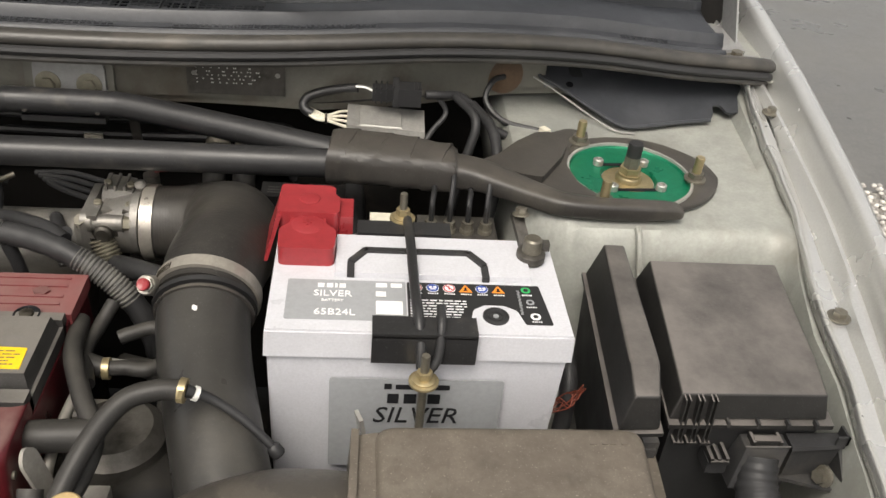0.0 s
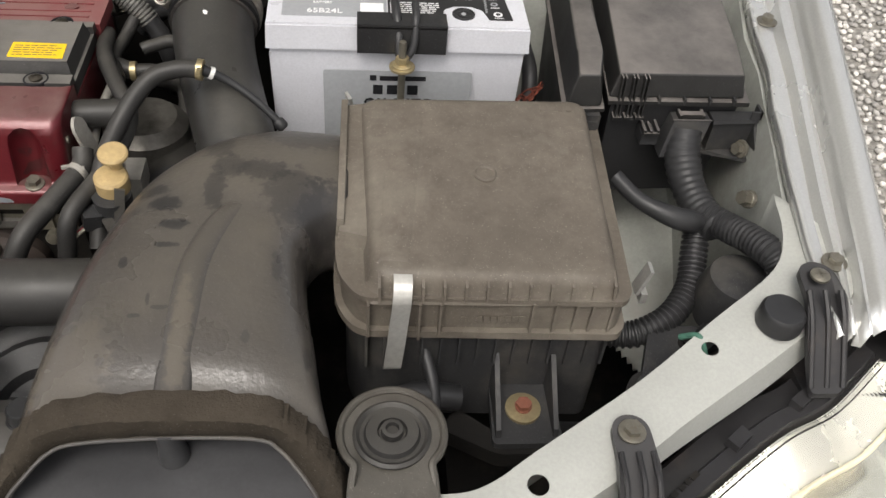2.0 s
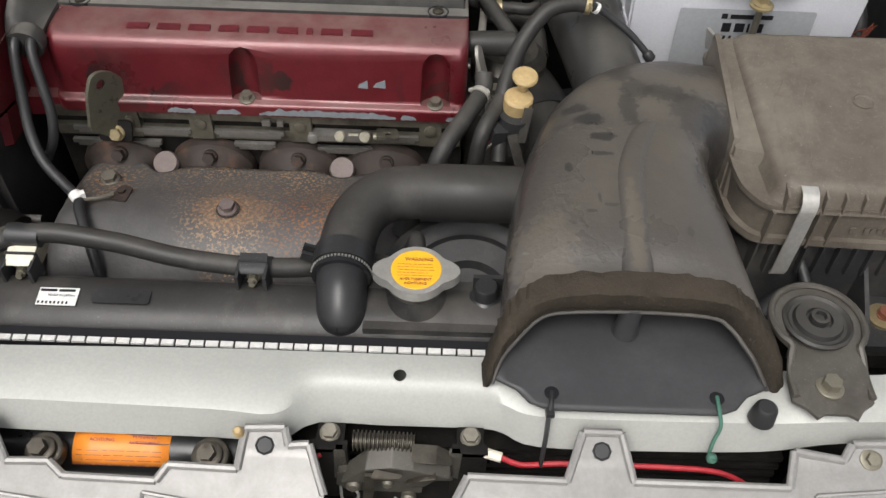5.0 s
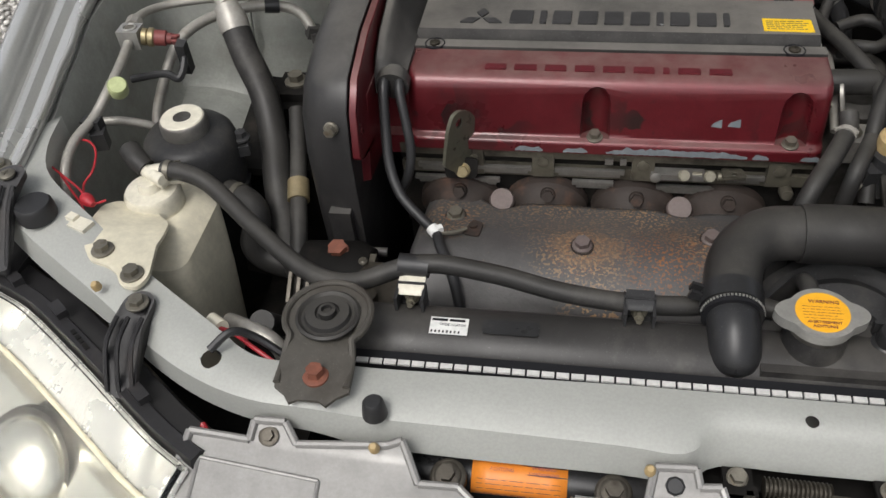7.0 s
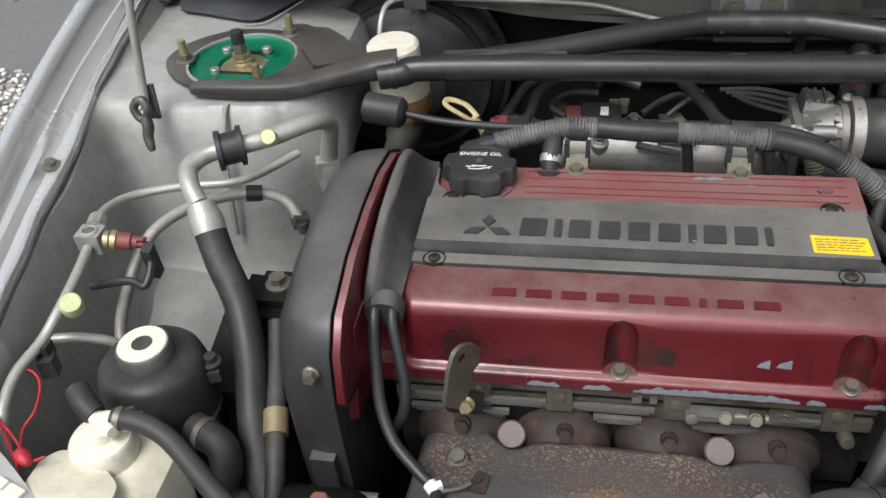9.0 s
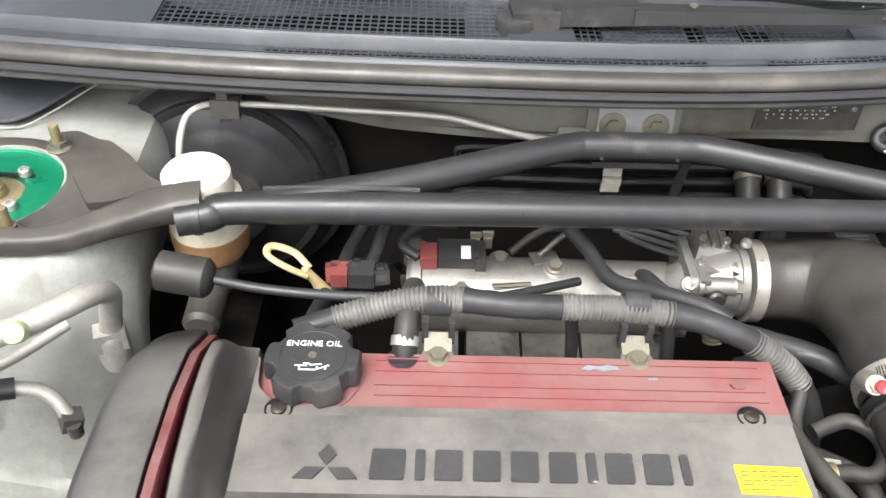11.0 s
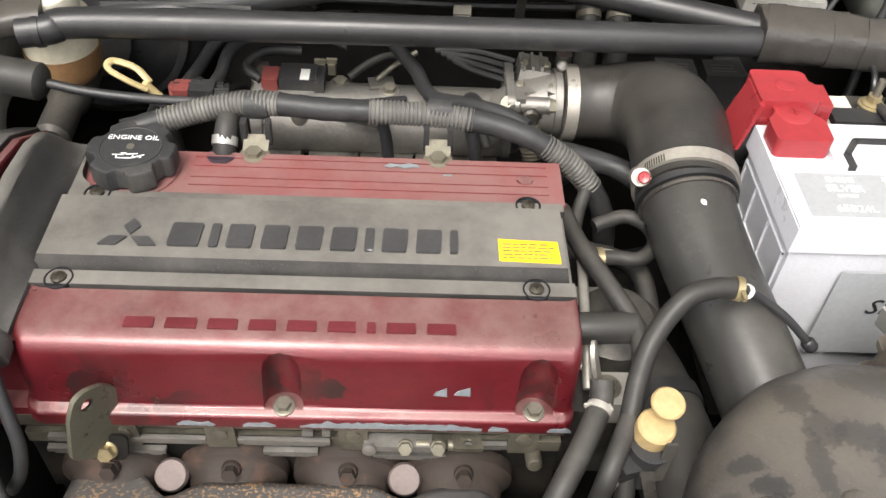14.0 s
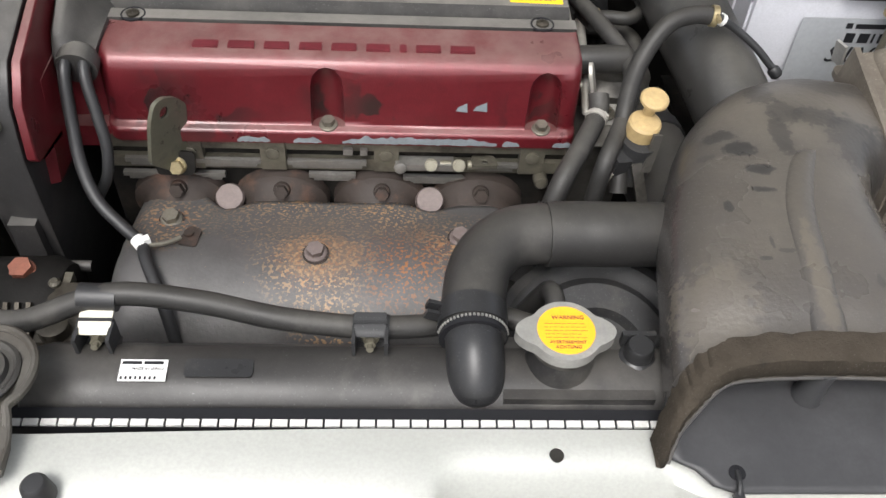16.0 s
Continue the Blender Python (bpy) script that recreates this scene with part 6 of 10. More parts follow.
part("paper", xf(box(-0.0158, 0.0158, -0.0080, 0.0080, 0, 0.0006, 0), LM), M_WIRE_WHITE, lab)
part("print", bars(LM @ Matrix.Translation((-0.0145, -0.0068, 0.0006)), [(0, 0, 0.0014, 0.0022), (0.0032, 0, 0.0014, 0.0022), (0.0064, 0, 0.0014, 0.0022), (0.0096, 0, 0.0014, 0.0022), (0.0128, 0, 0.0014, 0.0022), (0.016, 0, 0.0014, 0.0022), (0.0192, 0, 0.0014, 0.0022), (0.0224, 0, 0.0014, 0.0022), (0.0, 0.0112, 0.013, 0.0022), (0.0145, 0.0112, 0.013, 0.0022)]), M_FLATBLACK, lab)
part("print", lettering("MADE IN JAPAN", 0.0030, LM @ Matrix.Translation((0.003, 0.0010, 0.0006))), M_FLATBLACK, lab)
cap = thing("radiator_cap", (0.036, 0.088, 0.725), "bright metal radiator cap with an amber warning label", "radiator cap")
oc = [(0.036 + (0.0245 if abs(math.cos(a)) < 0.86 else 0.0245 + 0.010 * ((abs(math.cos(a)) - 0.86) / 0.14) ** 0.7) * math.cos(a), 0.088 + 0.0245 * math.sin(a)) for a in np.linspace(0, 2 * math.pi, 73)[:-1]]
part("lid", prism(oc, 0.7285, 0.738, 0.002, 3), M_ZINC, cap)
part("skirt", lathe((0.036, 0.088, 0.722), [(0.0225, 0), (0.023, 0.008)]), M_ALUDK, cap)
part("label", lathe((0.036, 0.088, 0.738), [(0.0198, 0), (0.0198, 0.0006), (0.0005, 0.0008)], n=40), M_CAPLAB, cap, "round amber paper label")
CM = flat(0.036, 0.088, 0.7389)
part("print", join(lettering("WARNING", 0.0046, CM @ Matrix.Translation((0.002, 0.010, 0))), lettering("AVERTISSEMENT", 0.0034, CM @ Matrix.Translation((0, -0.0105, 0))), lettering("ACHTUNG", 0.0036, CM @ Matrix.Translation((0, -0.0145, 0))), bars(CM @ Matrix.Translation((-0.0145, -0.0075, 0)), [(q[0], q[1], q[2], q[3] * 0.3) for q in writing_rows(0.029, 0.0145, 5, random.Random(8))], 0.0002)), M_CONN, cap, "small red printed warning")
part("symbol", prism([(-0.003, -0.0025), (0.003, -0.0025), (0, 0.003)], 0.739, 0.7393, 0, 2, Matrix.Translation((0.0245, 0.0995, 0)) @ Matrix.Scale(0.8, 4)), M_FLATBLACK, cap)

hose = thing("upper_radiator_hose", (0.0, 0.13, 0.69), "thick black rubber radiator hose bending over the tank", "hose")
part("outlet", tube([(-0.0222, 0.0605, 0.688), (-0.0223, 0.0618, 0.690), (-0.0225, 0.065, 0.694), (-0.023, 0.072, 0.701), (-0.024, 0.087, 0.711), (-0.025, 0.105, 0.715)], [0.004, 0.011, 0.0165, 0.0198, 0.0205, 0.0205], 24), M_BLACKSAT, hose, "black plastic tank outlet")
part("hose", tube([(-0.025, 0.098, 0.714), (-0.024, 0.122, 0.716), (-0.017, 0.160, 0.720), (0.006, 0.186, 0.722), (0.042, 0.192, 0.722), (0.09, 0.192, 0.722), (0.16, 0.20, 0.715)], 0.0235, 20), M_RUBBER, hose)
part("sleeve", tube([(0.035, 0.191, 0.722), (0.06, 0.192, 0.722), (0.09, 0.192, 0.722), (0.15, 0.199, 0.716)], 0.0255, 20), M_RUBBER, hose)
part("clamp", tube([(-0.025, 0.106, 0.7145), (-0.0248, 0.114, 0.7155), (-0.0245, 0.122, 0.716)], 0.0252, 24), M_BLACKSAT, hose, "black spring hose clamp")
part("clamp_ear", join(obox((-0.053, 0.112, 0.722), (0.012, 0.003, 0.008), (0, 20, 0), 0.001), obox((-0.052, 0.119, 0.724), (0.012, 0.003, 0.008), (0, 20, 0), 0.001)), M_BLACKSAT, hose)
part("clamp", tube([(-0.025, 0.0975, 0.7138), (-0.025, 0.1035, 0.7143)], 0.0243, 24, 3), M_FLATBLACK, hose)
part("clamp_bead", join(*[lathe((-0.025 + 0.0245 * math.cos(a), 0.1005, 0.714 + 0.0245 * math.sin(a)), [(0.0009, -0.0009), (0.0009, 0.0009)], (0, 1, 0), 6) for a in np.linspace(0.1, 3.0, 26)]), M_ZINC, hose)
over = thing("overflow_hose", (-0.2, 0.1, 0.70), "slim black rubber hose along the radiator", "hose")
part("hose", tube([(-0.543, 0.2085, 0.7448), (-0.525, 0.2075, 0.744), (-0.505, 0.203, 0.741), (-0.485, 0.193, 0.735), (-0.44, 0.160, 0.722), (-0.385, 0.122, 0.712), (-0.34, 0.110, 0.712), (-0.28, 0.122, 0.728), (-0.22, 0.122, 0.722), (-0.16, 0.115, 0.712), (-0.10, 0.112, 0.707), (-0.05, 0.118, 0.703), (-0.02, 0.14, 0.69), (0.02, 0.13, 0.688), (0.03, 0.11, 0.70)], 0.0085, 14), M_RUBBER, over)
for x, y, z in ((-0.285, 0.121, 0.727), (-0.097, 0.112, 0.707)):
    part("sleeve", tube([(x - 0.013, y, z), (x + 0.013, y, z - 0.001)], 0.0098, 14, 3), M_RUBDARK, over)
    clip = thing("hose_clip", (x, 0.095, 0.70), "black plastic hose clip with a metal bolt on the tank", "hose clip", "hose clips")
    part("bracket", join(box(x - 0.0125, x - 0.0100, 0.088, 0.107, 0.698, 0.720, 0.0008), box(x + 0.0100, x + 0.0125, 0.088, 0.107, 0.698, 0.720, 0.0008), box(x - 0.012, x + 0.012, 0.104, 0.107, 0.695, 0.722, 0.0008), hexa([(x - 0.016, 0.084, 0.698), (x + 0.016, 0.084, 0.698), (x + 0.013, 0.108, 0.698), (x - 0.013, 0.108, 0.698), (x - 0.014, 0.085, 0.7005), (x + 0.014, 0.085, 0.7005), (x + 0.012, 0.107, 0.7015), (x - 0.012, 0.107, 0.7015)], 0.0006)), M_BLACK, clip, "black bracket standing on the tank")
    part("tongue", loft([[(x - w_, yy, zz), (x + w_, yy, zz), (x + w_, yy + 0.001, zz + 0.0016), (x - w_, yy + 0.001, zz + 0.0016)] for w_, yy, zz in ((0.0105, 0.096, 0.7165), (0.0108, 0.099, 0.7185), (0.0112, 0.106, 0.7205), (0.0112, 0.112, 0.7215))]), M_CREAM if x < -0.2 else M_BLACK, clip, "pale bent metal tongue" if x < -0.2 else "")
    part("bolt", join(hexbolt((x, 0.103, 0.708), (0, -1, 0.15), 0.0042, 0.008, 1.5), lathe((x, 0.098, 0.7085), [(0.0026, 0), (0.0026, 0.008)], (0, -1, 0.15), 10), box(x - 0.007, x + 0.007, 0.1005, 0.104, 0.7095, 0.714, 0.001)), M_PASSIV, clip)
small = thing("breather_hose", (0.035, 0.13, 0.70), "small black rubber hose end beside the cap", "hose")
part("hose", tube([(0.034, 0.112, 0.715), (0.035, 0.124, 0.722), (0.034, 0.138, 0.718), (0.032, 0.15, 0.70), (0.02, 0.16, 0.66)], 0.0075, 12), M_RUBBER, small)
sock = thing("rubber_mount", (0.092, 0.085, 0.69), "black rubber radiator mount beside the duct", "mount")
part("post", lathe((0.092, 0.090, 0.685), [(0.014, 0), (0.013, 0.02), (0.010, 0.022), (0.010, 0.032), (0.0085, 0.034)]), M_BLACKSAT, sock)
part("bracket", box(0.082, 0.106, 0.101, 0.105, 0.69, 0.715, 0.001), M_BLACK, sock)

# ---- engine ----
engine = thing("engine", (-0.13, 0.42, 0.40), "transverse engine with a red cast valve cover and charcoal coil cover", "engine")
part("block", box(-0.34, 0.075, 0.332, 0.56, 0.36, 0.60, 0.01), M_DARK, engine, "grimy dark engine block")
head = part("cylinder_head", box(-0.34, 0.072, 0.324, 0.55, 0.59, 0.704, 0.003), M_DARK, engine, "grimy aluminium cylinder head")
part("gasket_rail", box(-0.338, 0.07, 0.3175, 0.34, 0.690, 0.7035, 0.002), M_HEAD, head)
part("cam_rail", box(-0.338, 0.07, 0.3185, 0.34, 0.666, 0.679, 0.003), M_HEAD, head)
for x0, x1, z in ((-0.320, -0.268, 0.679), (-0.258, -0.202, 0.679), (-0.178, -0.108, 0.679), (-0.012, 0.028, 0.679), (-0.325, -0.235, 0.662), (-0.160, -0.118, 0.6635), (-0.075, 0.0, 0.662)):
    part("ledge", join(box(x0, x1, 0.3145, 0.3195, z - 0.0045, z, 0.0018), box(x0 + 0.004, x1 - 0.004, 0.3160, 0.321, z - 0.009, z - 0.0035, 0.001)), M_ALU, head, "worn bright casting edge")
for x in (-0.262, -0.190, -0.090, 0.040):
    part("lug", join(box(x - 0.011, x + 0.011, 0.3150, 0.33, 0.668, 0.700, 0.005), lathe((x, 0.316, 0.688), [(0.006, 0), (0.006, 0.003), (0.003, 0.004)], (0, -1, 0), 14)), M_HEAD, head)
for x, w in ((-0.128, 0.008), (-0.113, 0.006)):
    part("casting_spur", box(x, x + w, 0.3135, 0.322, 0.688, 0.694, 0.002), M_ALU, head)
part("sensor_plate", join(box(-0.082, -0.030, 0.310, 0.322, 0.6745, 0.6815, 0.0025), lathe((-0.0775, 0.3115, 0.678), [(0.0055, 0), (0.0055, 0.004), (0.003, 0.005)], (0, -1, 0.2), 14)), M_ALU, head)
for x in (-0.0502, -0.0254):
    part("sensor_nut", join(hexbolt((x, 0.312, 0.680), (0, -0.8, 0.6), 0.0052, 0.007, 1.15), lathe((x + 0.008, 0.3145, 0.6785), [(0.0042, 0), (0.0042, 0.010)], (1, 0, 0), 12)), M_PASSIV, head)
tab_ = part("tab", prism(rounded([(-0.014, 0.308), (0.010, 0.308), (0.006, 0.322), (-0.014, 0.322)], 0.003), 0.680, 0.684, 0.001), M_HEAD, head)
drill(tab_, [lathe((-0.002, 0.3135, 0.67), [(0.0032, 0), (0.0032, 0.03)], n=12)])
part("bung", lathe((0.050, 0.318, 0.662), [(0.0065, 0), (0.0065, 0.012), (0.005, 0.014)], (0, -1, 0.3), 16), M_HEAD, head)
prof = [(0.311, 0.703), (0.311, 0.712), (0.312, 0.7145), (0.314, 0.7158), (0.317, 0.7166), (0.3195, 0.7182), (0.3205, 0.722), (0.3232, 0.745), (0.3250, 0.757), (0.3260, 0.7645), (0.3280, 0.7705), (0.3317, 0.7745), (0.3370, 0.7770), (0.344, 0.7778), (0.3765, 0.7785), (0.3775, 0.777), (0.378, 0.762), (0.482, 0.762), (0.4835, 0.772), (0.536, 0.7725), (0.540, 0.770), (0.546, 0.704)]
rows = []
for x, k in ((-0.3275, 0.014), (-0.3268, 0.009), (-0.3245, 0.005), (-0.321, 0.002), (-0.316, 0.0), (-0.1, 0), (0.066, 0), (0.0705, 0.002), (0.0735, 0.005), (0.0745, 0.009)):
    rows.append([(x, y + (k if y < 0.42 else -k), z - (k * 0.4 if z > 0.72 else 0)) for y, z in prof])
cover = part("valve_cover", loft(rows), M_RED, engine, "worn dark red crackle-painted valve cover")
drill(cover, [xf(lathe((0, 0, 0), [(0.0145, 0), (0.0138, 0.038), (0.012, 0.047), (0.007, 0.053), (0.002, 0.055)], n=24), pose(x, 0.320, 0.7168, -6, 0, 0)) for x in (-0.140, 0.0443)])
strip = part("rear_strip", join(box(-0.318, 0.0765, 0.4845, 0.5385, 0.762, 0.7745, 0.004, 3), lathe((-0.281, 0.513, 0.765), [(0.036, 0), (0.036, 0.0105), (0.033, 0.012), (0.001, 0.012)], n=36)), M_REDPALE, engine, "faded red rear rail of the cover")
for y in (0.496, 0.506, 0.520, 0.531):
    part("rib", box(-0.235, 0.064, y, y + 0.0025, 0.7735, 0.7757, 0.0006, 1), M_REDPALE, strip)
part("emblem", join(prism([(0.007 * math.cos(a * 1.0472), 0.006 * math.sin(a * 1.0472)) for a in range(6)], 0.774, 0.7762, 0.0004, 1, Matrix.Translation((0.045, 0.5135, 0)))), M_RED, engine, "small six-sided casting mark")
for x, y, w, h in ((-0.075, 0.5235, 0.03, 0.007), (-0.025, 0.515, 0.008, 0.003)):
    part("paint_chip", prism([(x + w * u, y + h * v) for u, v in ((0, 0.3), (0.2, 0.1), (0.35, 0.4), (0.55, 0), (0.8, 0.3), (1, 0.2), (0.95, 0.8), (0.7, 1), (0.45, 0.7), (0.15, 0.9))], 0.7755, 0.7761), M_CHIP, engine, "chipped grey paint patch")
ch = random.Random(12)


def ragged(x0, x1, base, h, rnd, step=0.0022):
    """A torn patch: a straightish lower edge and a ragged upper one."""
    n = max(5, int((x1 - x0) / step))
    taper = [min(1.0, 0.25 + 5 * min(i, n - i) / n) for i in range(n + 1)]
    wave = [rnd.uniform(0.55, 1.0) for _ in range(n + 1)]
    up = [(x1 - (x1 - x0) * i / n, base + h * taper[i] * (0.5 * wave[i] + 0.5 * wave[max(0, i - 1)])) for i in range(n + 1)]
    lo = [(x0 + (x1 - x0) * i / n, base + rnd.uniform(-0.0012, 0.0)) for i in range(n + 1)]
    return lo + up


for x0, x1, hh in ((-0.218, -0.190, 0.006), (-0.170, -0.146, 0.006), (-0.128, 0.006, 0.0085), (0.011, 0.026, 0.006), (0.055, 0.073, 0.0065)):
    part("paint_chip", prism(ragged(x0, x1, 0.0045, hh, ch), 0.0, 0.0005, 0, 2, pose(0, 0.3112, 0.7005, 90, 0, 0)), M_CHIP, engine, "chipped grey paint patch along the flange")

for x, z, w in ((-0.010, 0.735, 0.012), (-0.026, 0.734, 0.010)):
    yy = 0.3203 + (z - 0.72) * 0.117
    part("paint_chip", prism([(-w / 2, 0), (w / 2, -0.001), (w * 0.45, 0.008), (w * 0.1, 0.006), (-w * 0.3, 0.004)], 0, 0.0006, 0, 2, pose(x, yy - 0.0003, z, 84, 0, 0)), M_CHIP, engine)
for x in (-0.140, 0.0443):
    part("cover_bolt", hexbolt((x, 0.3205, 0.7165), (0, -0.12, 1), 0.0056, 0.0065, 1.45), M_BOLT, engine, "weathered flange bolt")
ridge = []
for y, c, w in ((0.322, 0.778, 0.6), (0.326, 0.787, 0.9), (0.334, 0.797, 1), (0.36, 0.810, 1), (0.40, 0.819, 1), (0.45, 0.822, 1), (0.49, 0.818, 1), (0.515, 0.809, 1), (0.53, 0.796, 0.9), (0.537, 0.779, 0.6)):
    ridge.append([(-0.3565, y, 0.760), (-0.3568, y, c - 0.008), (-0.3562, y, c - 0.003), (-0.354, y, c), (-0.349, y, c), (-0.3445, y, c - 0.003), (-0.340, y, 0.55 * c + 0.45 * 0.781), (-0.334, y, 0.15 * c + 0.85 * 0.7805), (-0.326, y, 0.7795 if y > 0.345 else 0.7775), (-0.322 - 0.008 * smooth(0.385, 0.33, y), y, 0.760)])
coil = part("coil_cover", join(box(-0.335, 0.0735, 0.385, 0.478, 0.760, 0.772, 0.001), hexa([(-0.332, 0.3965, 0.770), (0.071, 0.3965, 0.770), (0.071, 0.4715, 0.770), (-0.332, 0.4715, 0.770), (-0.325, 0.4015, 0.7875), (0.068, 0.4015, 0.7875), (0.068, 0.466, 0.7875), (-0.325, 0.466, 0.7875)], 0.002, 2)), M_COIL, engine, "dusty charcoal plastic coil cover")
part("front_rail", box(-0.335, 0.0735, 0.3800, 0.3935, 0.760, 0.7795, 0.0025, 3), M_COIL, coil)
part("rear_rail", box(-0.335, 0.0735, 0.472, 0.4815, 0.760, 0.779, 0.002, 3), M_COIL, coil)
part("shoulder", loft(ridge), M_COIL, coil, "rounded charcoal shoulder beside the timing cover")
part("corner", prism(rounded([(-0.335, 0.475), (-0.300, 0.475), (-0.322, 0.500), (-0.324, 0.53), (-0.335, 0.535)], 0.006), 0.762, 0.7785, 0.002), M_COIL, coil)
part("end_wall", join(box(-0.366, -0.322, 0.333, 0.36, 0.69, 0.772, 0.006), box(-0.366, -0.322, 0.318, 0.345, 0.690, 0.712, 0.004)), M_RED, engine)
for x, y, z in ((-0.306, 0.3855, 0.7802), (0.044, 0.3865, 0.7802), (-0.303, 0.4775, 0.7800), (0.0445, 0.4785, 0.7800)):
    # Seats are black so the recess round each screw reads as shaded.
    part("screw_seat", lathe((x, y, z - 0.004), [(0.0105, 0), (0.0105, 0.0036), (0.0094, 0.0040), (0.0086, 0.0026), (0.0005, 0.0026)]), M_FLATBLACK, coil)
    part("screw", join(lathe((x, y, z - 0.002), [(0.0058, 0), (0.0055, 0.003), (0.003, 0.0042), (0.0005, 0.0042)]), box(x - 0.0035, x + 0.0035, y - 0.0006, y + 0.0006, z + 0.0015, z + 0.0024, 0), box(x - 0.0006, x + 0.0006, y - 0.0035, y + 0.0035, z + 0.0015, z + 0.0024, 0)), M_GREASE, coil, "cross-head screw")
W = [0.027, 0.008, 0.022, 0.022, 0.022, 0.022, 0.008, 0.022, 0.022, 0.007]
x = -0.233
for w in W:
    part("raised_bar", prism(rounded([(x, 0.4125), (x + w * 0.86, 0.4125), (x + w * 0.9, 0.4365), (x + w * 0.05, 0.4365)], 0.002), 0.787, 0.7896, 0.0006, 1), M_LETTER, coil, "dark raised bar with worn bright edges")
    x += w * 0.93 + 0.0055
for cx, cy, t in ((-0.262, 0.4315, 90), (-0.2735, 0.4165, 210), (-0.2505, 0.4165, 330)):
    k = math.radians(t)
    part("raised_diamond", prism([(cx + 0.0115 * math.cos(k), cy + 0.0085 * math.sin(k)), (cx - 0.0062 * math.sin(k), cy + 0.0052 * math.cos(k)), (cx - 0.0115 * math.cos(k), cy - 0.0085 * math.sin(k)), (cx + 0.0062 * math.sin(k), cy - 0.0052 * math.cos(k))], 0.787, 0.7893, 0.0005, 1), M_LETTER, coil)
x = -0.250
for w in (0.021, 0.022, 0.021, 0.019, 0.021, 0.020, 0.006, 0.021, 0.021):
    part("raised_bar", prism(rounded([(x, 0.3425), (x + w, 0.3425), (x + w * 0.98, 0.3515), (x + w * 0.02, 0.3515)], 0.001), 0.7770, 0.7793, 0.0005, 1), M_REDDARK, cover)
    x += w + 0.0077
ylab = thing("warning_sticker", (0.04, 0.418, 0.7875), "yellow warning sticker on the coil cover", "sticker")
part("paper", prism(rounded([(0.0165, 0.407), (0.0635, 0.4055), (0.0625, 0.4285), (0.0165, 0.430)], 0.001), 0.7875, 0.7881), M_YLAB, ylab)
part("print", bars(flat(0.0195, 0.409, 0.7881), writing_rows(0.04, 0.018, 5, random.Random(6)), 0.0002), M_BOLT, ylab, "small dark print")
part("end_nut", lathe((0.0745, 0.338, 0.752), [(0.003, 0), (0.003, 0.002)], (1, 0, 0), 10), M_BOLT, engine)

oil = thing("oil_filler_cap", (-0.281, 0.513, 0.776), "black ribbed oil filler cap with white lettering", "oil cap")
grip = []
for rr, z in ((0.0, 0.7800), (0.002, 0.7795), (0.003, 0.782), (0.003, 0.7955), (0.0015, 0.7982), (-0.001, 0.7990)):
    ring = []
    for i in range(96):
        a = 2 * math.pi * i / 96
        lobe = smooth(-0.75, -0.05, math.cos(6 * a + 0.5))
        r = (0.0275 + 0.0060 * lobe) + rr
        ring.append((-0.281 + r * math.cos(a), 0.513 + r * math.sin(a), z))
    grip.append(ring)
part("grip", loft(grip), M_BLACK, oil)
part("skirt", lathe((-0.281, 0.513, 0.7745), [(0.0275, 0), (0.0275, 0.008)], n=40), M_FLATBLACK, oil)
part("seat_ring", lathe((-0.281, 0.513, 0.7742), [(0.0335, 0), (0.0335, 0.0015), (0.031, 0.0022), (0.0275, 0.0022)], n=48), M_RED, oil, "clean red ring under the cap")
part("top", lathe((-0.281, 0.513, 0.7982), [(0.0255, 0), (0.0255, 0.0013), (0.0245, 0.0013), (0.0238, 0.0006), (0.001, 0.0006)], n=40), M_BLACK, oil)
part("lettering", lettering("ENGINE OIL", 0.0078, flat(-0.281, 0.5245, 0.7990)), M_WHITEINK, oil, "white printed words")
part("oil_can_symbol", join(bars(flat(-0.281, 0.498, 0.799), [(-0.009, 0, 0.013, 0.001), (-0.009, 0, 0.001, 0.005), (-0.012, 0.004, 0.009, 0.001), (-0.006, 0.006, 0.005, 0.001), (0.004, 0.001, 0.001, 0.003), (0.010, 0.001, 0.0014, 0.003)], 0.0003), xf(box(0, 0.010, 0, 0.001, 0, 0.0003, 0), flat(0.0045 - 0.281, 0.4985, 0.799, 25)), xf(box(0, 0.009, 0, 0.001, 0, 0.0003, 0), flat(-0.282, 0.5025, 0.799, 8))), M_WHITEINK, oil, "white oil can symbol")
part("screw", lathe((-0.281, 0.513, 0.7985), [(0.0035, 0), (0.003, 0.0015)], n=14), M_BOLT, oil)

# timing cover
timing = thing("timing_cover", (-0.39, 0.39, 0.55), "black moulded timing belt cover with a red edge", "timing cover")
P0 = [(0.250, 0.50), (0.243, 0.66), (0.243, 0.74), (0.253, 0.785), (0.275, 0.810), (0.33, 0.826), (0.39, 0.831), (0.45, 0.829), (0.50, 0.818), (0.545, 0.790), (0.565, 0.74), (0.565, 0.50)]
P1 = [(0.246, 0.735), (0.243, 0.74), (0.253, 0.785), (0.275, 0.810), (0.33, 0.826), (0.39, 0.831), (0.45, 0.829), (0.50, 0.818), (0.545, 0.790), (0.56, 0.74), (0.40, 0.70)]
mid = (0.40, 0.66)


def shrink(p, k, dz=0.0):
    return [(mid[0] + (y - mid[0]) * k, mid[1] + (z - mid[1]) * k + dz) for y, z in p]


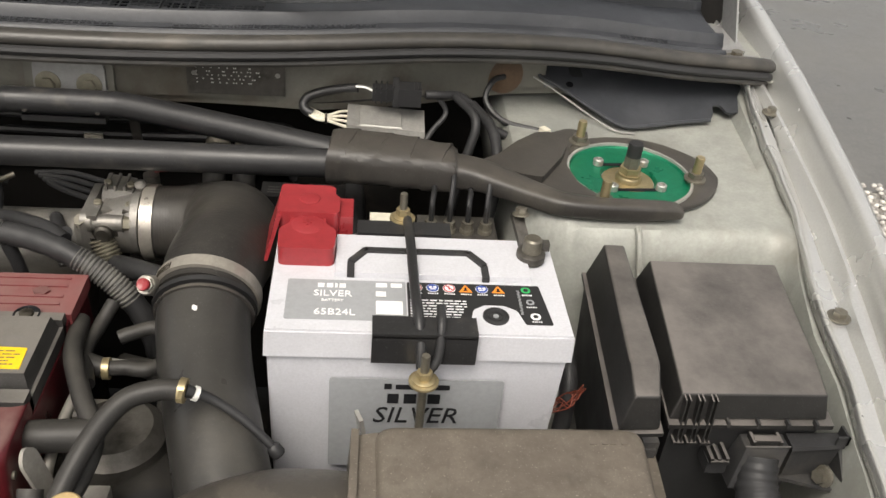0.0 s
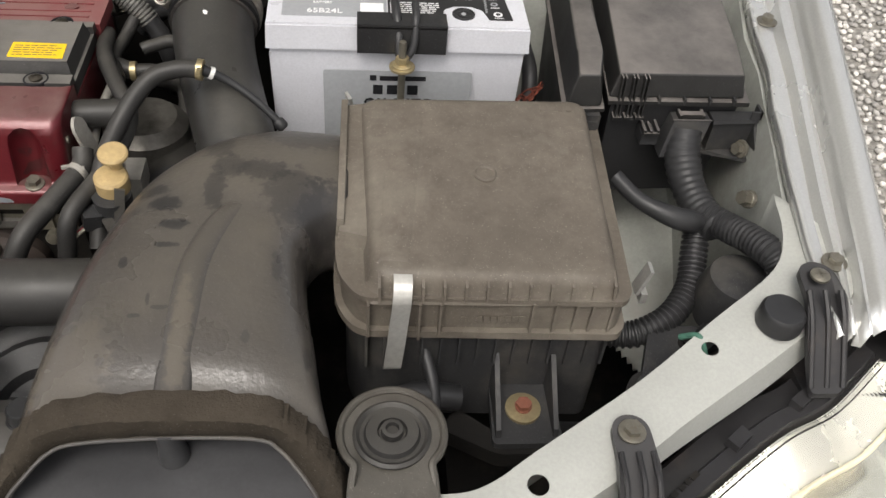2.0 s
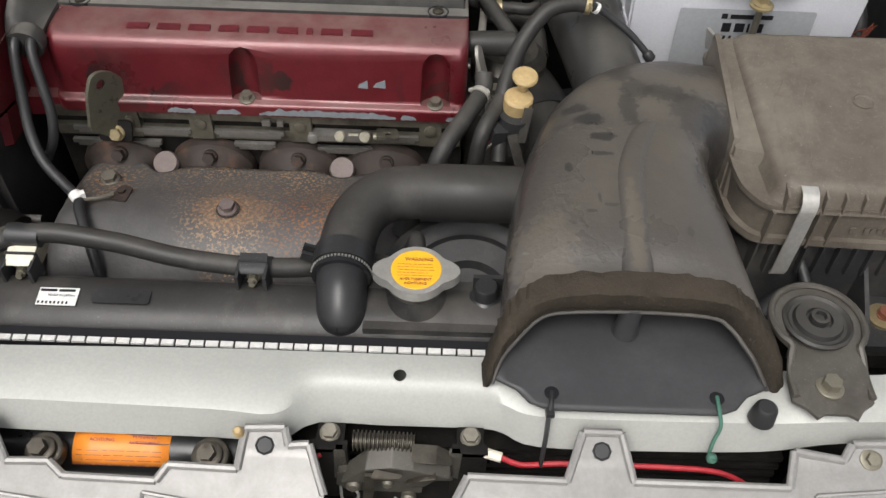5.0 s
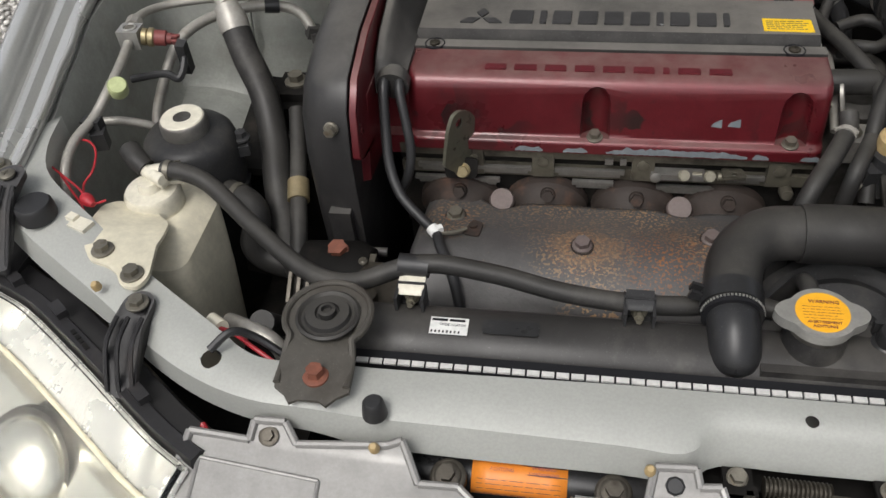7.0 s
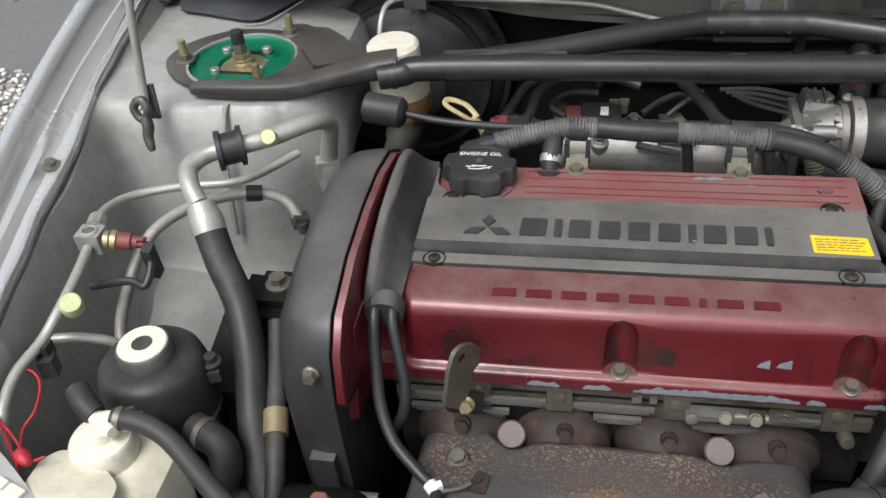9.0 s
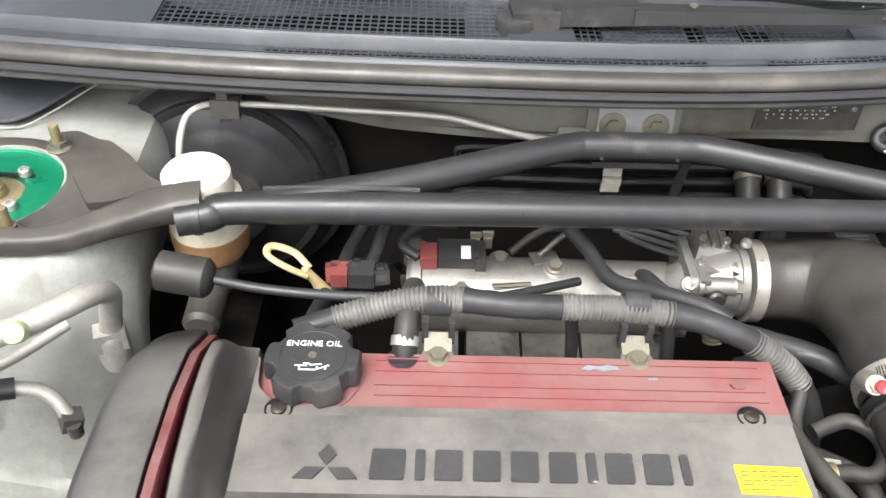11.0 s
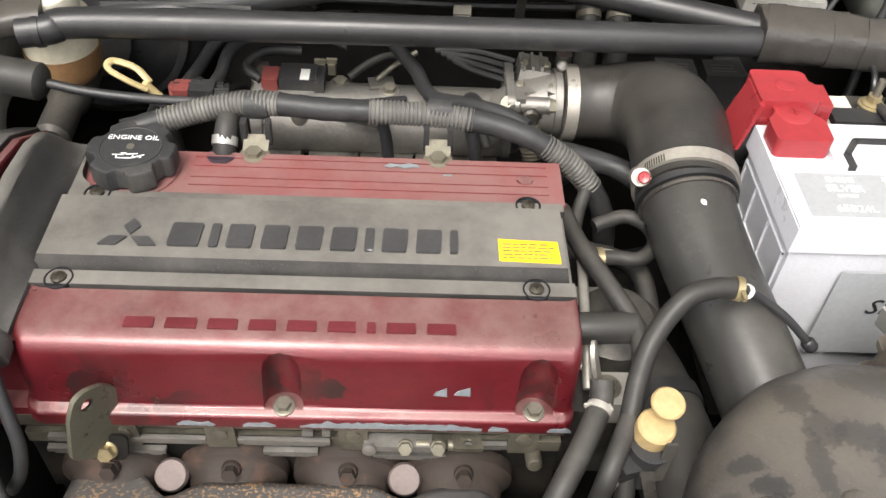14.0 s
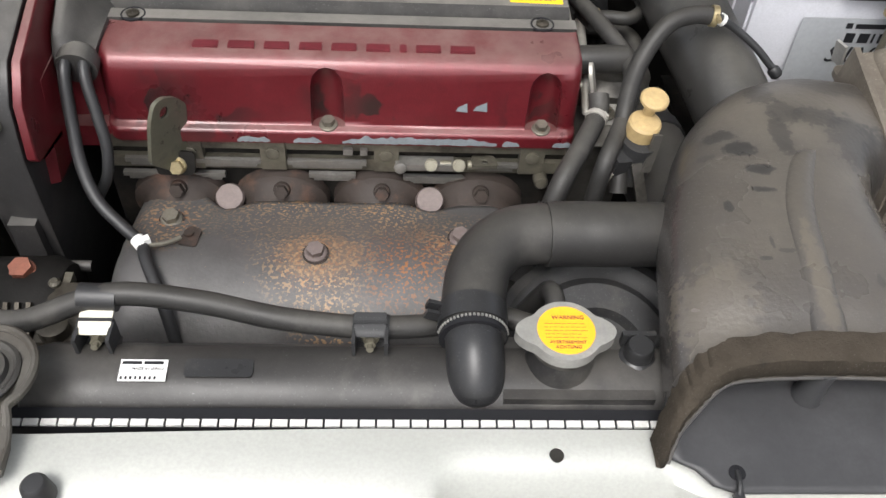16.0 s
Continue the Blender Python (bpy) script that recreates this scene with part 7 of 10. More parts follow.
part("cover", loft([[(x, y, z) for y, z in shrink(P0, k)] for x, k in ((-0.3675, 0.97), (-0.3675, 0.996), (-0.369, 1.0), (-0.385, 0.997), (-0.397, 0.985), (-0.407, 0.96), (-0.414, 0.92), (-0.419, 0.85), (-0.422, 0.6))]), M_TIMING, timing)
part("red_edge", loft([[(x, y, z) for y, z in shrink(P1, k)] for x, k in ((-0.3665, 0.95), (-0.3665, 0.975), (-0.3655, 0.982), (-0.3595, 0.982), (-0.3585, 0.975), (-0.3585, 0.9))]), M_RED, timing, "dark red painted rear plate edge")
part("red_plate", hexa([(-0.380, 0.263, 0.690), (-0.360, 0.272, 0.690), (-0.357, 0.33, 0.690), (-0.372, 0.33, 0.690), (-0.381, 0.281, 0.779), (-0.358, 0.295, 0.777), (-0.357, 0.33, 0.778), (-0.370, 0.33, 0.782)], 0.003, 3), M_RED, timing, "dark red front plate")
part("bolt", hexbolt((-0.383, 0.249, 0.770), (0, -1, 0.15), 0.0055, 0.008, 1.3), M_BOLT, timing)
for y, z in ((0.245, 0.675),):
    part("bracket", join(box(-0.398, -0.376, y - 0.01, y + 0.006, 0.60, z, 0.003), lathe((-0.375, y - 0.004, 0.618), [(0.005, 0), (0.005, 0.03)], (1, 0, 0), 12)), M_TIMING, timing)

# exhaust
shield = thing("heat_shield", (-0.14, 0.21, 0.60), "rust-speckled steel exhaust heat shield", "heat shield")
rows = []
NX = 44
for i in range(NX + 1):
    x = -0.318 + 0.345 * i / NX
    e = min((x + 0.318) / 0.03, (0.027 - x) / 0.03, 1.0)
    e = math.sqrt(max(0.0, 1 - (1 - e) ** 2))
    notch = 0.016 * math.exp(-((x + 0.232) / 0.018) ** 2) + 0.014 * math.exp(-((x + 0.050) / 0.018) ** 2)
    left = smooth(-0.225, -0.26, x)
    pts = []
    for q in np.linspace(0, 1, 22):
        y = lin(q, [0, 0.3, 0.55, 0.75, 0.9, 1.0], [0.298 - notch, 0.255, 0.205, 0.152, 0.128, 0.122])
        z = lin(y, [0.122, 0.128, 0.15, 0.165, 0.18, 0.205, 0.24, 0.27, 0.30], [0.55, 0.60, 0.642, 0.655, 0.664, 0.6705, 0.6625, 0.6535, 0.6445])
        z += 0.0018 * math.exp(-((q - 0.42) / 0.03) ** 2) + 0.001 * math.sin(x * 60 + q * 9)
        pts.append((x, y + 0.012 * left * (1 - q), z - 0.03 * (1 - e) - 0.004 * left))
    rows.append(pts)
thick(part("sheet", loft(rows, False, False), M_SHIELD, shield), 0.0015)
for x, y, z in ((-0.1457, 0.2127, 0.6705), (-0.2745, 0.2647, 0.6525), (-0.026, 0.236, 0.6655)):
    part("washer", lathe((x, y, z), [(0.011, 0), (0.011, 0.0012), (0.006, 0.0014)], (0, -0.12, 1)), M_RUSTY, shield)
    part("bolt", hexbolt((x, y, z + 0.001), (0, -0.12, 1), 0.0072, 0.007, 1.3, 0.3), M_BOLT if x < -0.2 else M_STUD, shield)
part("clip_plate", join(prism(rounded([(-0.262, 0.226), (-0.245, 0.222), (-0.243, 0.242), (-0.254, 0.246)], 0.004), 0.6645, 0.6670, 0.001), lathe((-0.2525, 0.236, 0.6665), [(0.004, 0), (0.004, 0.003)])), M_RUSTY, shield)
for x in (-0.232, -0.050):
    part("stud_cap", lathe((x, 0.306, 0.6405), [(0.0135, 0), (0.0125, 0.003), (0.0117, 0.004), (0.001, 0.0042)], (0, -0.55, 0.83)), M_STUD, shield, "round heat-stained disc")
manifold = thing("exhaust_manifold", (-0.15, 0.27, 0.55), "rusty cast exhaust manifold under the shield", "exhaust manifold")
for x in (-0.278, -0.186, -0.096, -0.006):
    part("port", loft([[(x + r_ * 1.25 * math.cos(a), 0.322 - dy, 0.630 + r_ * math.sin(a) - dz) for a in np.linspace(0, 2 * math.pi, 25)[:-1]] for r_, dy, dz in ((0.035, 0, 0), (0.034, 0.010, 0.001), (0.027, 0.016, 0.004), (0.026, 0.045, 0.022))]), M_RUSTY, manifold)
    part("nut", hexbolt((x + 0.002, 0.306, 0.652), (0, -0.9, 0.45), 0.0062, 0.010, 1.25), M_RUSTY, manifold)
part("log", box(-0.30, 0.02, 0.16, 0.27, 0.54, 0.64, 0.02, 3), M_RUSTY, manifold)
# ---- charge pipe, intake and what stands behind the engine ----
pipe = thing("intake_pipe", (0.2, 0.45, 0.70), "black rubber elbow and plastic intake pipe with a steel clamp", "intake pipe")
part("elbow", tube([(0.098, 0.668, 0.745), (0.13, 0.669, 0.746), (0.162, 0.663, 0.751), (0.185, 0.635, 0.763), (0.189, 0.59, 0.775), (0.184, 0.545, 0.781), (0.181, 0.500, 0.774)], [0.0365, 0.037, 0.041, 0.046, 0.046, 0.044, 0.042], 32, 8, (0.0034, 0.00007)), M_ELBOW, pipe, "black rubber elbow")
part("pipe", tube([(0.181, 0.506, 0.775), (0.183, 0.475, 0.768), (0.192, 0.43, 0.756), (0.210, 0.365, 0.737), (0.226, 0.31, 0.715), (0.24, 0.26, 0.685)], [0.0395, 0.038, 0.0365, 0.0355, 0.0355, 0.0355], 28), M_TUBE, pipe, "dusty black plastic pipe")
part("bead", tube([(0.1812, 0.501, 0.7742), (0.1814, 0.4965, 0.7730)], 0.0432, 32, 3), M_RUBDARK, pipe)
part("clamp_band", tube([(0.1820, 0.519, 0.7785), (0.1813, 0.508, 0.7760)], 0.0452, 36, 3), M_BAND, pipe, "bright perforated steel clamp band")
BAND = Vector((-0.0007, -0.011, -0.0025)).normalized()
BSIDE, BTOP = Vector((1, 0, 0)), Vector((0, -0.22, 0.975))
for i in range(9):
    a = 2.62 - 0.05 * i
    c_ = Vector((0.18165, 0.5135, 0.77725)) + (BSIDE * math.cos(a) + BTOP * math.sin(a)) * 0.0453
    part("slot", tube([tuple(c_ - BAND * 0.0035), tuple(c_), tuple(c_ + BAND * 0.0035)], 0.0005, 6, 2), M_GREASE, pipe)
part("pipe_lip", tube([(0.1815, 0.493, 0.7722), (0.1816, 0.4905, 0.7716)], 0.0412, 32, 3), M_DUCT, pipe, "worn lip of the pipe")
part("clamp_screw", join(lathe((0.1395, 0.5125, 0.785), [(0.0078, 0), (0.0085, 0.002), (0.0085, 0.022), (0.0075, 0.024)], (-0.15, -0.75, 0.62), 20), lathe((0.137, 0.493, 0.801), [(0.0066, 0), (0.0066, 0.004), (0.005, 0.005)], (-0.15, -0.75, 0.62), 6)), M_BAND, pipe, "clamp screw housing")
part("clamp_head", join(lathe((0.1365, 0.4895, 0.804), [(0.0052, 0), (0.0052, 0.004), (0.0042, 0.0052), (0.001, 0.0045)], (-0.15, -0.75, 0.62), 18)), M_REDCAP, pipe, "red-marked screw head")
part("paint_dot", lathe((0.1815, 0.4635, 0.8028), [(0.0035, 0), (0.0035, 0.001), (0.001, 0.0012)], (0, -0.25, 1), 14), M_WIRE_WHITE, pipe, "pale paint mark")
part("band", tube([(0.096, 0.668, 0.745), (0.108, 0.668, 0.745)], 0.0385, 32, 3), M_BAND, pipe, "bright steel band at the throttle body")

plenum = thing("intake_manifold", (-0.08, 0.68, 0.60), "cast aluminium intake manifold and throttle body", "intake manifold")
part("plenum", tube([(-0.212, 0.688, 0.700), (-0.20, 0.688, 0.701), (-0.05, 0.688, 0.701), (0.03, 0.683, 0.706), (0.045, 0.680, 0.712)], [0.026, 0.0365, 0.0365, 0.0355, 0.033], 28, 6), M_ALU, plenum)
tb = part("throttle_body", join(tube([(0.040, 0.675, 0.722), (0.06, 0.671, 0.735), (0.096, 0.668, 0.745)], [0.026, 0.028, 0.0315], 24), box(0.056, 0.086, 0.656, 0.705, 0.735, 0.765, 0.006)), M_ALU, plenum, "cast throttle body")
part("flange", xf(prism(rounded([(-0.036, -0.036), (0.036, -0.036), (0.036, 0.040), (-0.036, 0.040)], 0.012), -0.004, 0.004, 0.0012), pose(0.043, 0.676, 0.726, 90, 0, 90)), M_ALU, tb, "square bolted flange")
part("flange", xf(prism([(0.034 * math.cos(a * 0.2618), 0.034 * math.sin(a * 0.2618)) for a in range(24)], -0.004, 0.003, 0.001), pose(0.090, 0.669, 0.744, 90, 0, 90)), M_ALU, tb)
part("flange_bolt", hexbolt((0.040, 0.648, 0.756), (-0.2, -0.6, 0.8), 0.0062, 0.006, 1.3), M_BOLT, tb)
part("shaft_boss", join(lathe((0.046, 0.646, 0.757), [(0.0095, 0), (0.0098, 0.004), (0.0082, 0.006), (0.0082, 0.032), (0.0095, 0.034)], (1, 0, 0), 20), box(0.047, 0.056, 0.640, 0.668, 0.742, 0.768, 0.003)), M_ALU, tb, "cast shaft boss")
part("boss_nut", lathe((0.080, 0.646, 0.757), [(0.0085, 0), (0.0085, 0.007), (0.006, 0.008)], (1, 0, 0), 6), M_PASSIV, tb)
part("casting_step", hexa([(0.050, 0.676, 0.755), (0.084, 0.672, 0.755), (0.084, 0.708, 0.755), (0.050, 0.712, 0.755), (0.053, 0.682, 0.774), (0.082, 0.679, 0.772), (0.082, 0.704, 0.774), (0.053, 0.708, 0.776)], 0.004, 3), M_ALU, tb)
for k in range(3):
    part("casting_groove", box(0.055 + 0.009 * k, 0.0575 + 0.009 * k, 0.680, 0.706, 0.772, 0.778, 0.001), M_ALU, tb)
part("spring", tube([(0.058, 0.640, 0.742), (0.064, 0.634, 0.728), (0.070, 0.626, 0.708)], 0.0125, 16, 8, (0.0036, 0.0022)), M_PASSIV, tb, "coiled return spring")
part("screw", lathe((0.092, 0.676, 0.782), [(0.0055, 0), (0.0055, 0.004), (0.003, 0.006)], (0, -0.5, 0.85), 14), M_ALU, tb)
for x, w in ((-0.19, 0.03), (-0.13, 0.028), (-0.075, 0.03), (-0.02, 0.028), (0.02, 0.02)):
    part("runner", hexa([(x - w, 0.56, 0.60), (x + w * 0.8, 0.56, 0.60), (x + w * 0.8, 0.67, 0.64), (x - w, 0.67, 0.64), (x - w, 0.585, 0.665), (x + w * 0.8, 0.585, 0.665), (x + w * 0.8, 0.67, 0.685), (x - w, 0.67, 0.685)], 0.006), M_ALUDK, plenum)
part("rail", box(-0.195, 0.04, 0.575, 0.59, 0.668, 0.676, 0.002), M_ALU, plenum)
part("heat_plate", hexa([(-0.19, 0.56, 0.652), (0.03, 0.56, 0.652), (0.03, 0.567, 0.652), (-0.19, 0.567, 0.652), (-0.19, 0.578, 0.685), (0.03, 0.578, 0.685), (0.03, 0.583, 0.685), (-0.19, 0.583, 0.685)], 0.002), M_ALUDK, plenum, "dark sheet below the manifold")
for x, y, z, r in ((-0.076, 0.690, 0.7375, 0.008), (-0.127, 0.705, 0.733, 0.008), (-0.207, 0.715, 0.735, 0.009), (-0.155, 0.72, 0.735, 0.007), (-0.165, 0.665, 0.729, 0.007)):
    part("boss", lathe((x, y, z - 0.016), [(r * 1.5, 0), (r * 1.5, 0.016), (r * 1.2, 0.018)], (0, -0.2, 1)), M_ALU, plenum)
    part("bolt", hexbolt((x, y - 0.003, z + 0.001), (0, -0.2, 1), r * 0.8, 0.006, 1.3), M_BOLT, plenum)
part("plate_clip", obox((-0.085, 0.70, 0.739), (0.026, 0.02, 0.003), (-8, 0, 10), 0.001), M_ALU, plenum)
part("strap", obox((-0.10, 0.65, 0.728), (0.05, 0.010, 0.003), (0, 5, -12), 0.001), M_ALUDK, plenum)
part("nozzle", tube([(0.0, 0.660, 0.722), (0.004, 0.655, 0.735), (0.012, 0.648, 0.733), (0.022, 0.63, 0.715)], 0.0055, 10), M_RUBBER, plenum)
part("cable_guide", join(*[tube([(-0.03 + 0.006 * i, 0.735 - 0.006 * i, 0.757), (0.01, 0.725 - 0.007 * i, 0.764 - 0.003 * i), (0.05, 0.708 - 0.007 * i, 0.765 - 0.004 * i)], 0.003, 8) for i in range(4)]), M_RUBDARK, plenum, "bundle of thin cables over the throttle body")
part("strap", join(obox((-0.118, 0.668, 0.7335), (0.036, 0.012, 0.002), (-30, 0, 8), 0.0006), obox((-0.080, 0.660, 0.7305), (0.042, 0.009, 0.002), (-35, 0, -6), 0.0006)), M_PASSIV, plenum, "thin bronze-coloured strap")
part("rib", tube([(-0.035, 0.676, 0.7345), (-0.012, 0.675, 0.7355), (0.006, 0.674, 0.7355), (0.010, 0.664, 0.732)], 0.0045, 8), M_ALU, plenum, "cast vacuum passage")
part("end_cap", join(lathe((-0.212, 0.690, 0.701), [(0.0405, 0), (0.0405, 0.009), (0.037, 0.0105)], (1, 0, 0), 28), box(-0.216, -0.204, 0.712, 0.732, 0.715, 0.738, 0.003)), M_ALU, plenum, "bolted end of the plenum")
for a in range(5):
    part("end_bolt", hexbolt((-0.2035 + 0.001, 0.690 + 0.034 * math.cos(0.5 + a * 1.1), 0.701 + 0.034 * math.sin(0.5 + a * 1.1)), (1, 0, 0.2), 0.0038, 0.004, 1.4), M_BOLT, plenum)
for x, y, z in ((-0.150, 0.727, 0.741), (-0.138, 0.729, 0.741)):
    part("hose_clip", join(box(x - 0.004, x + 0.004, y - 0.005, y + 0.005, z - 0.012, z, 0.001), box(x - 0.0055, x + 0.0055, y - 0.002, y + 0.002, z, z + 0.005, 0.0008)), M_PASSIV, plenum)
part("vacuum_hose", tube([(-0.060, 0.735, 0.745), (-0.080, 0.728, 0.752), (-0.100, 0.715, 0.750), (-0.118, 0.703, 0.742)], 0.0042, 10), M_RUBBER, plenum, "thin black vacuum hose")
part("bypass_valve", join(box(0.050, 0.074, 0.640, 0.662, 0.745, 0.758, 0.003), lathe((0.062, 0.640, 0.750), [(0.0085, 0), (0.0085, 0.008), (0.006, 0.010)], (0, -1, 0.2), 18), box(0.078, 0.090, 0.650, 0.668, 0.752, 0.768, 0.002)), M_ALUDK, tb, "small cast valve housing")
for x, y, z in ((0.057, 0.690, 0.776), (0.079, 0.688, 0.775), (0.052, 0.664, 0.768), (0.083, 0.660, 0.769)):
    part("screw", join(lathe((x, y, z), [(0.0042, 0), (0.0042, 0.002), (0.003, 0.003)], (0, -0.3, 1), 12), box(x - 0.003, x + 0.003, y - 0.0006, y + 0.0002, z + 0.0025, z + 0.0032, 0)), M_PASSIV, tb)
for x, y, z, m, turn in ((-0.282, 0.664, 0.748, M_CONN, 6), (-0.262, 0.666, 0.750, M_BLACK, -4), (-0.240, 0.662, 0.748, M_BLACK, 10)):
    plug = thing("wiring_plug", (x, y, z), "dull red wiring plug beside the manifold" if m is M_CONN else "small black wiring plug beside the manifold", "wiring plug", "manifold plugs")
    PG = pose(x, y, z, -20, 0, turn)
    part("shell", xf(join(box(-0.008, 0.008, -0.008, 0.008, -0.008, 0.006, 0.0015), box(-0.005, 0.005, -0.0105, -0.007, -0.004, 0.004, 0.001)), PG), m, plug)
    part("lock", xf(box(-0.003, 0.003, -0.006, 0.006, 0.006, 0.0085, 0.0008), PG), M_BLACK, plug)
    part("lead", tube([PG @ Vector((0, 0.008, 0)), PG @ Vector((0.002, 0.022, -0.004)), (x + 0.01, y + 0.05, z - 0.03), (x + 0.02, y + 0.08, z - 0.07)], 0.0038, 8), M_TAPE, plug)
mapb = thing("pressure_sensor", (-0.165, 0.695, 0.735), "black pressure sensor with a dull red connector", "sensor")
part("body", join(box(-0.187, -0.15, 0.683, 0.71, 0.735, 0.752, 0.002), box(-0.152, -0.142, 0.68, 0.712, 0.735, 0.749, 0.002)), M_BLACK, mapb)
part("connector", box(-0.204, -0.188, 0.682, 0.706, 0.735, 0.750, 0.002), M_CONN, mapb, "dull red connector")
part("label", obox((-0.161, 0.69, 0.7525), (0.009, 0.018, 0.001), (0, 0, 0), 0), M_WIRE_WHITE, mapb)
plug2 = thing("injector_plug", (-0.265, 0.655, 0.74), "black wiring plug with a dull red end", "wiring plug")
part("body", box(-0.268, -0.245, 0.648, 0.668, 0.742, 0.758, 0.002), M_BLACK, plug2)
part("end", box(-0.284, -0.269, 0.649, 0.668, 0.742, 0.757, 0.002), M_CONN, plug2)
plug3 = thing("throttle_plug", (0.115, 0.705, 0.77), "small red wiring plug by the throttle body", "wiring plug")
part("body", obox((0.107, 0.712, 0.788), (0.022, 0.014, 0.012), (0, 10, 35), 0.003), M_CONN, plug3)
part("neck", lathe((0.097, 0.70, 0.762), [(0.008, 0), (0.008, 0.02)]), M_ALUDK, plug3)

harness = thing("wiring_harness", (-0.05, 0.56, 0.70), "corrugated wiring harness behind the valve cover", "wiring harness")
HL = [(-0.30, 0.552, 0.783), (-0.270, 0.563, 0.787), (-0.225, 0.573, 0.796), (-0.185, 0.574, 0.802), (-0.13, 0.567, 0.803), (-0.09, 0.567, 0.802), (-0.031, 0.570, 0.798), (0.015, 0.566, 0.794), (0.052, 0.555, 0.788), (0.085, 0.547, 0.770), (0.110, 0.540, 0.745), (0.126, 0.532, 0.712), (0.132, 0.525, 0.66)]
hs = [tuple(p) for p in spline(HL, 6)]
for a, b, kind in ((0, 6, 0), (6, 20, 1), (20, 30, 0), (30, 39, 1), (39, 50, 0), (50, 59, 1), (59, 72, 0)):
    seg = hs[a:b + 2][::2] if (b - a) > 4 else hs[a:b + 2]
    part("sleeve" if kind else "taped_run", tube(seg, 0.0112 if kind else 0.0105, 14, 5, (0.0036, 0.0013) if kind else (0.017, 0.0004)), M_CORR if kind else M_TAPE, harness, "grey corrugated tube" if kind else "black taped run")
for x, y in ((-0.187, 0.538), (-0.029, 0.539)):
    hc = thing("harness_bracket", (x, y, 0.76), "plated bracket holding the harness to the valve cover", "bracket", "harness brackets")
    part("plate", join(prism(rounded([(x - 0.014, y - 0.012), (x + 0.014, y - 0.012), (x + 0.012, y + 0.008), (x - 0.012, y + 0.008)], 0.005), 0.770, 0.7735, 0.001), obox((x, y + 0.013, 0.776), (0.022, 0.016, 0.0025), (25, 0, 0), 0.001)), M_PASSIV, hc)
    part("bolt", hexbolt((x, y - 0.002, 0.7735), (0, 0, 1), 0.007, 0.006, 1.4), M_PASSIV, hc)
    part("strap", join(box(x - 0.013, x - 0.008, 0.553, 0.562, 0.772, 0.795, 0.001), box(x + 0.008, x + 0.013, 0.553, 0.562, 0.772, 0.795, 0.001), tube([(x - 0.010, 0.5735, 0.800), (x + 0.010, 0.5735, 0.7995)], 0.0122, 16, 3)), M_BLACK, hc, "black harness strap")
pcv = thing("breather_stub", (-0.215, 0.545, 0.75), "short rubber breather hose with a spring clip and white marking", "hose")
part("hose", tube([(-0.214, 0.535, 0.755), (-0.2135, 0.545, 0.775), (-0.212, 0.56, 0.788), (-0.21, 0.585, 0.79), (-0.208, 0.62, 0.77)], 0.010, 14), M_RUBBER, pcv)
part("base", lathe((-0.2145, 0.533, 0.765), [(0.0125, 0), (0.0125, 0.01)], (0, 0.3, 1)), mat("dusty_purple_stub", (0.035, 0.026, 0.035), 0.5), pcv)
part("clip", tube([(-0.2137, 0.546, 0.776), (-0.2133, 0.552, 0.781)], 0.0112, 16, 3), M_ZINC, pcv)
for n_, pts, r in (("a", [(-0.075, 0.72, 0.775), (-0.066, 0.702, 0.775), (-0.050, 0.681, 0.768), (-0.034, 0.636, 0.770), (-0.001, 0.605, 0.785), (0.03, 0.585, 0.79), (0.05, 0.57, 0.788)], 0.0072),
                   ("e", [(0.004, 0.679, 0.738), (0.008, 0.668, 0.745), (0.022, 0.636, 0.752), (0.04, 0.60, 0.775)], 0.0065),
                   ("f", [(0.075, 0.62, 0.725), (0.10, 0.60, 0.735), (0.14, 0.578, 0.738), (0.17, 0.56, 0.73)], 0.0105),
                   ("b", [(-0.12, 0.735, 0.76), (-0.15, 0.745, 0.765), (-0.2, 0.74, 0.77), (-0.235, 0.715, 0.765), (-0.245, 0.69, 0.75), (-0.25, 0.67, 0.748)], 0.0065),
                   ("c", [(-0.16, 0.745, 0.765), (-0.21, 0.745, 0.77), (-0.25, 0.725, 0.765), (-0.268, 0.70, 0.75), (-0.275, 0.67, 0.75)], 0.0065),
                   ("d", [(-0.17, 0.735, 0.75), (-0.205, 0.725, 0.755), (-0.222, 0.705, 0.75), (-0.205, 0.69, 0.744)], 0.005),
                   ("e", [(-0.30, 0.66, 0.72), (-0.285, 0.655, 0.735), (-0.27, 0.655, 0.745)], 0.006),
                   ("f", [(-0.09, 0.70, 0.742), (-0.07, 0.715, 0.752), (-0.05, 0.73, 0.757)], 0.003),
                   ("g", [(-0.08, 0.572, 0.79), (-0.075, 0.578, 0.76), (-0.07, 0.575, 0.70)], 0.0055),
                   ("h", [(0.0, 0.57, 0.785), (0.006, 0.572, 0.75), (0.01, 0.57, 0.70)], 0.006),
                   ("i", [(-0.36, 0.60, 0.66), (-0.31, 0.60, 0.72), (-0.29, 0.60, 0.76), (-0.28, 0.60, 0.78)], 0.007),
                   ("j", [(0.085, 0.60, 0.70), (0.12, 0.585, 0.735), (0.16, 0.57, 0.735), (0.20, 0.56, 0.70)], 0.009)):
    cable = thing("cable_loom", pts[0], "black taped cable behind the engine", "cable", "engine cables")
    part("cable", tube(pts, r, 10), M_TAPE if r > 0.004 else M_BOLT, cable)
M_DIP = mat("aged_yellow_plastic", (0.5, 0.4, 0.2), 0.45, 0, 0.12, 30, 0.1, 200)
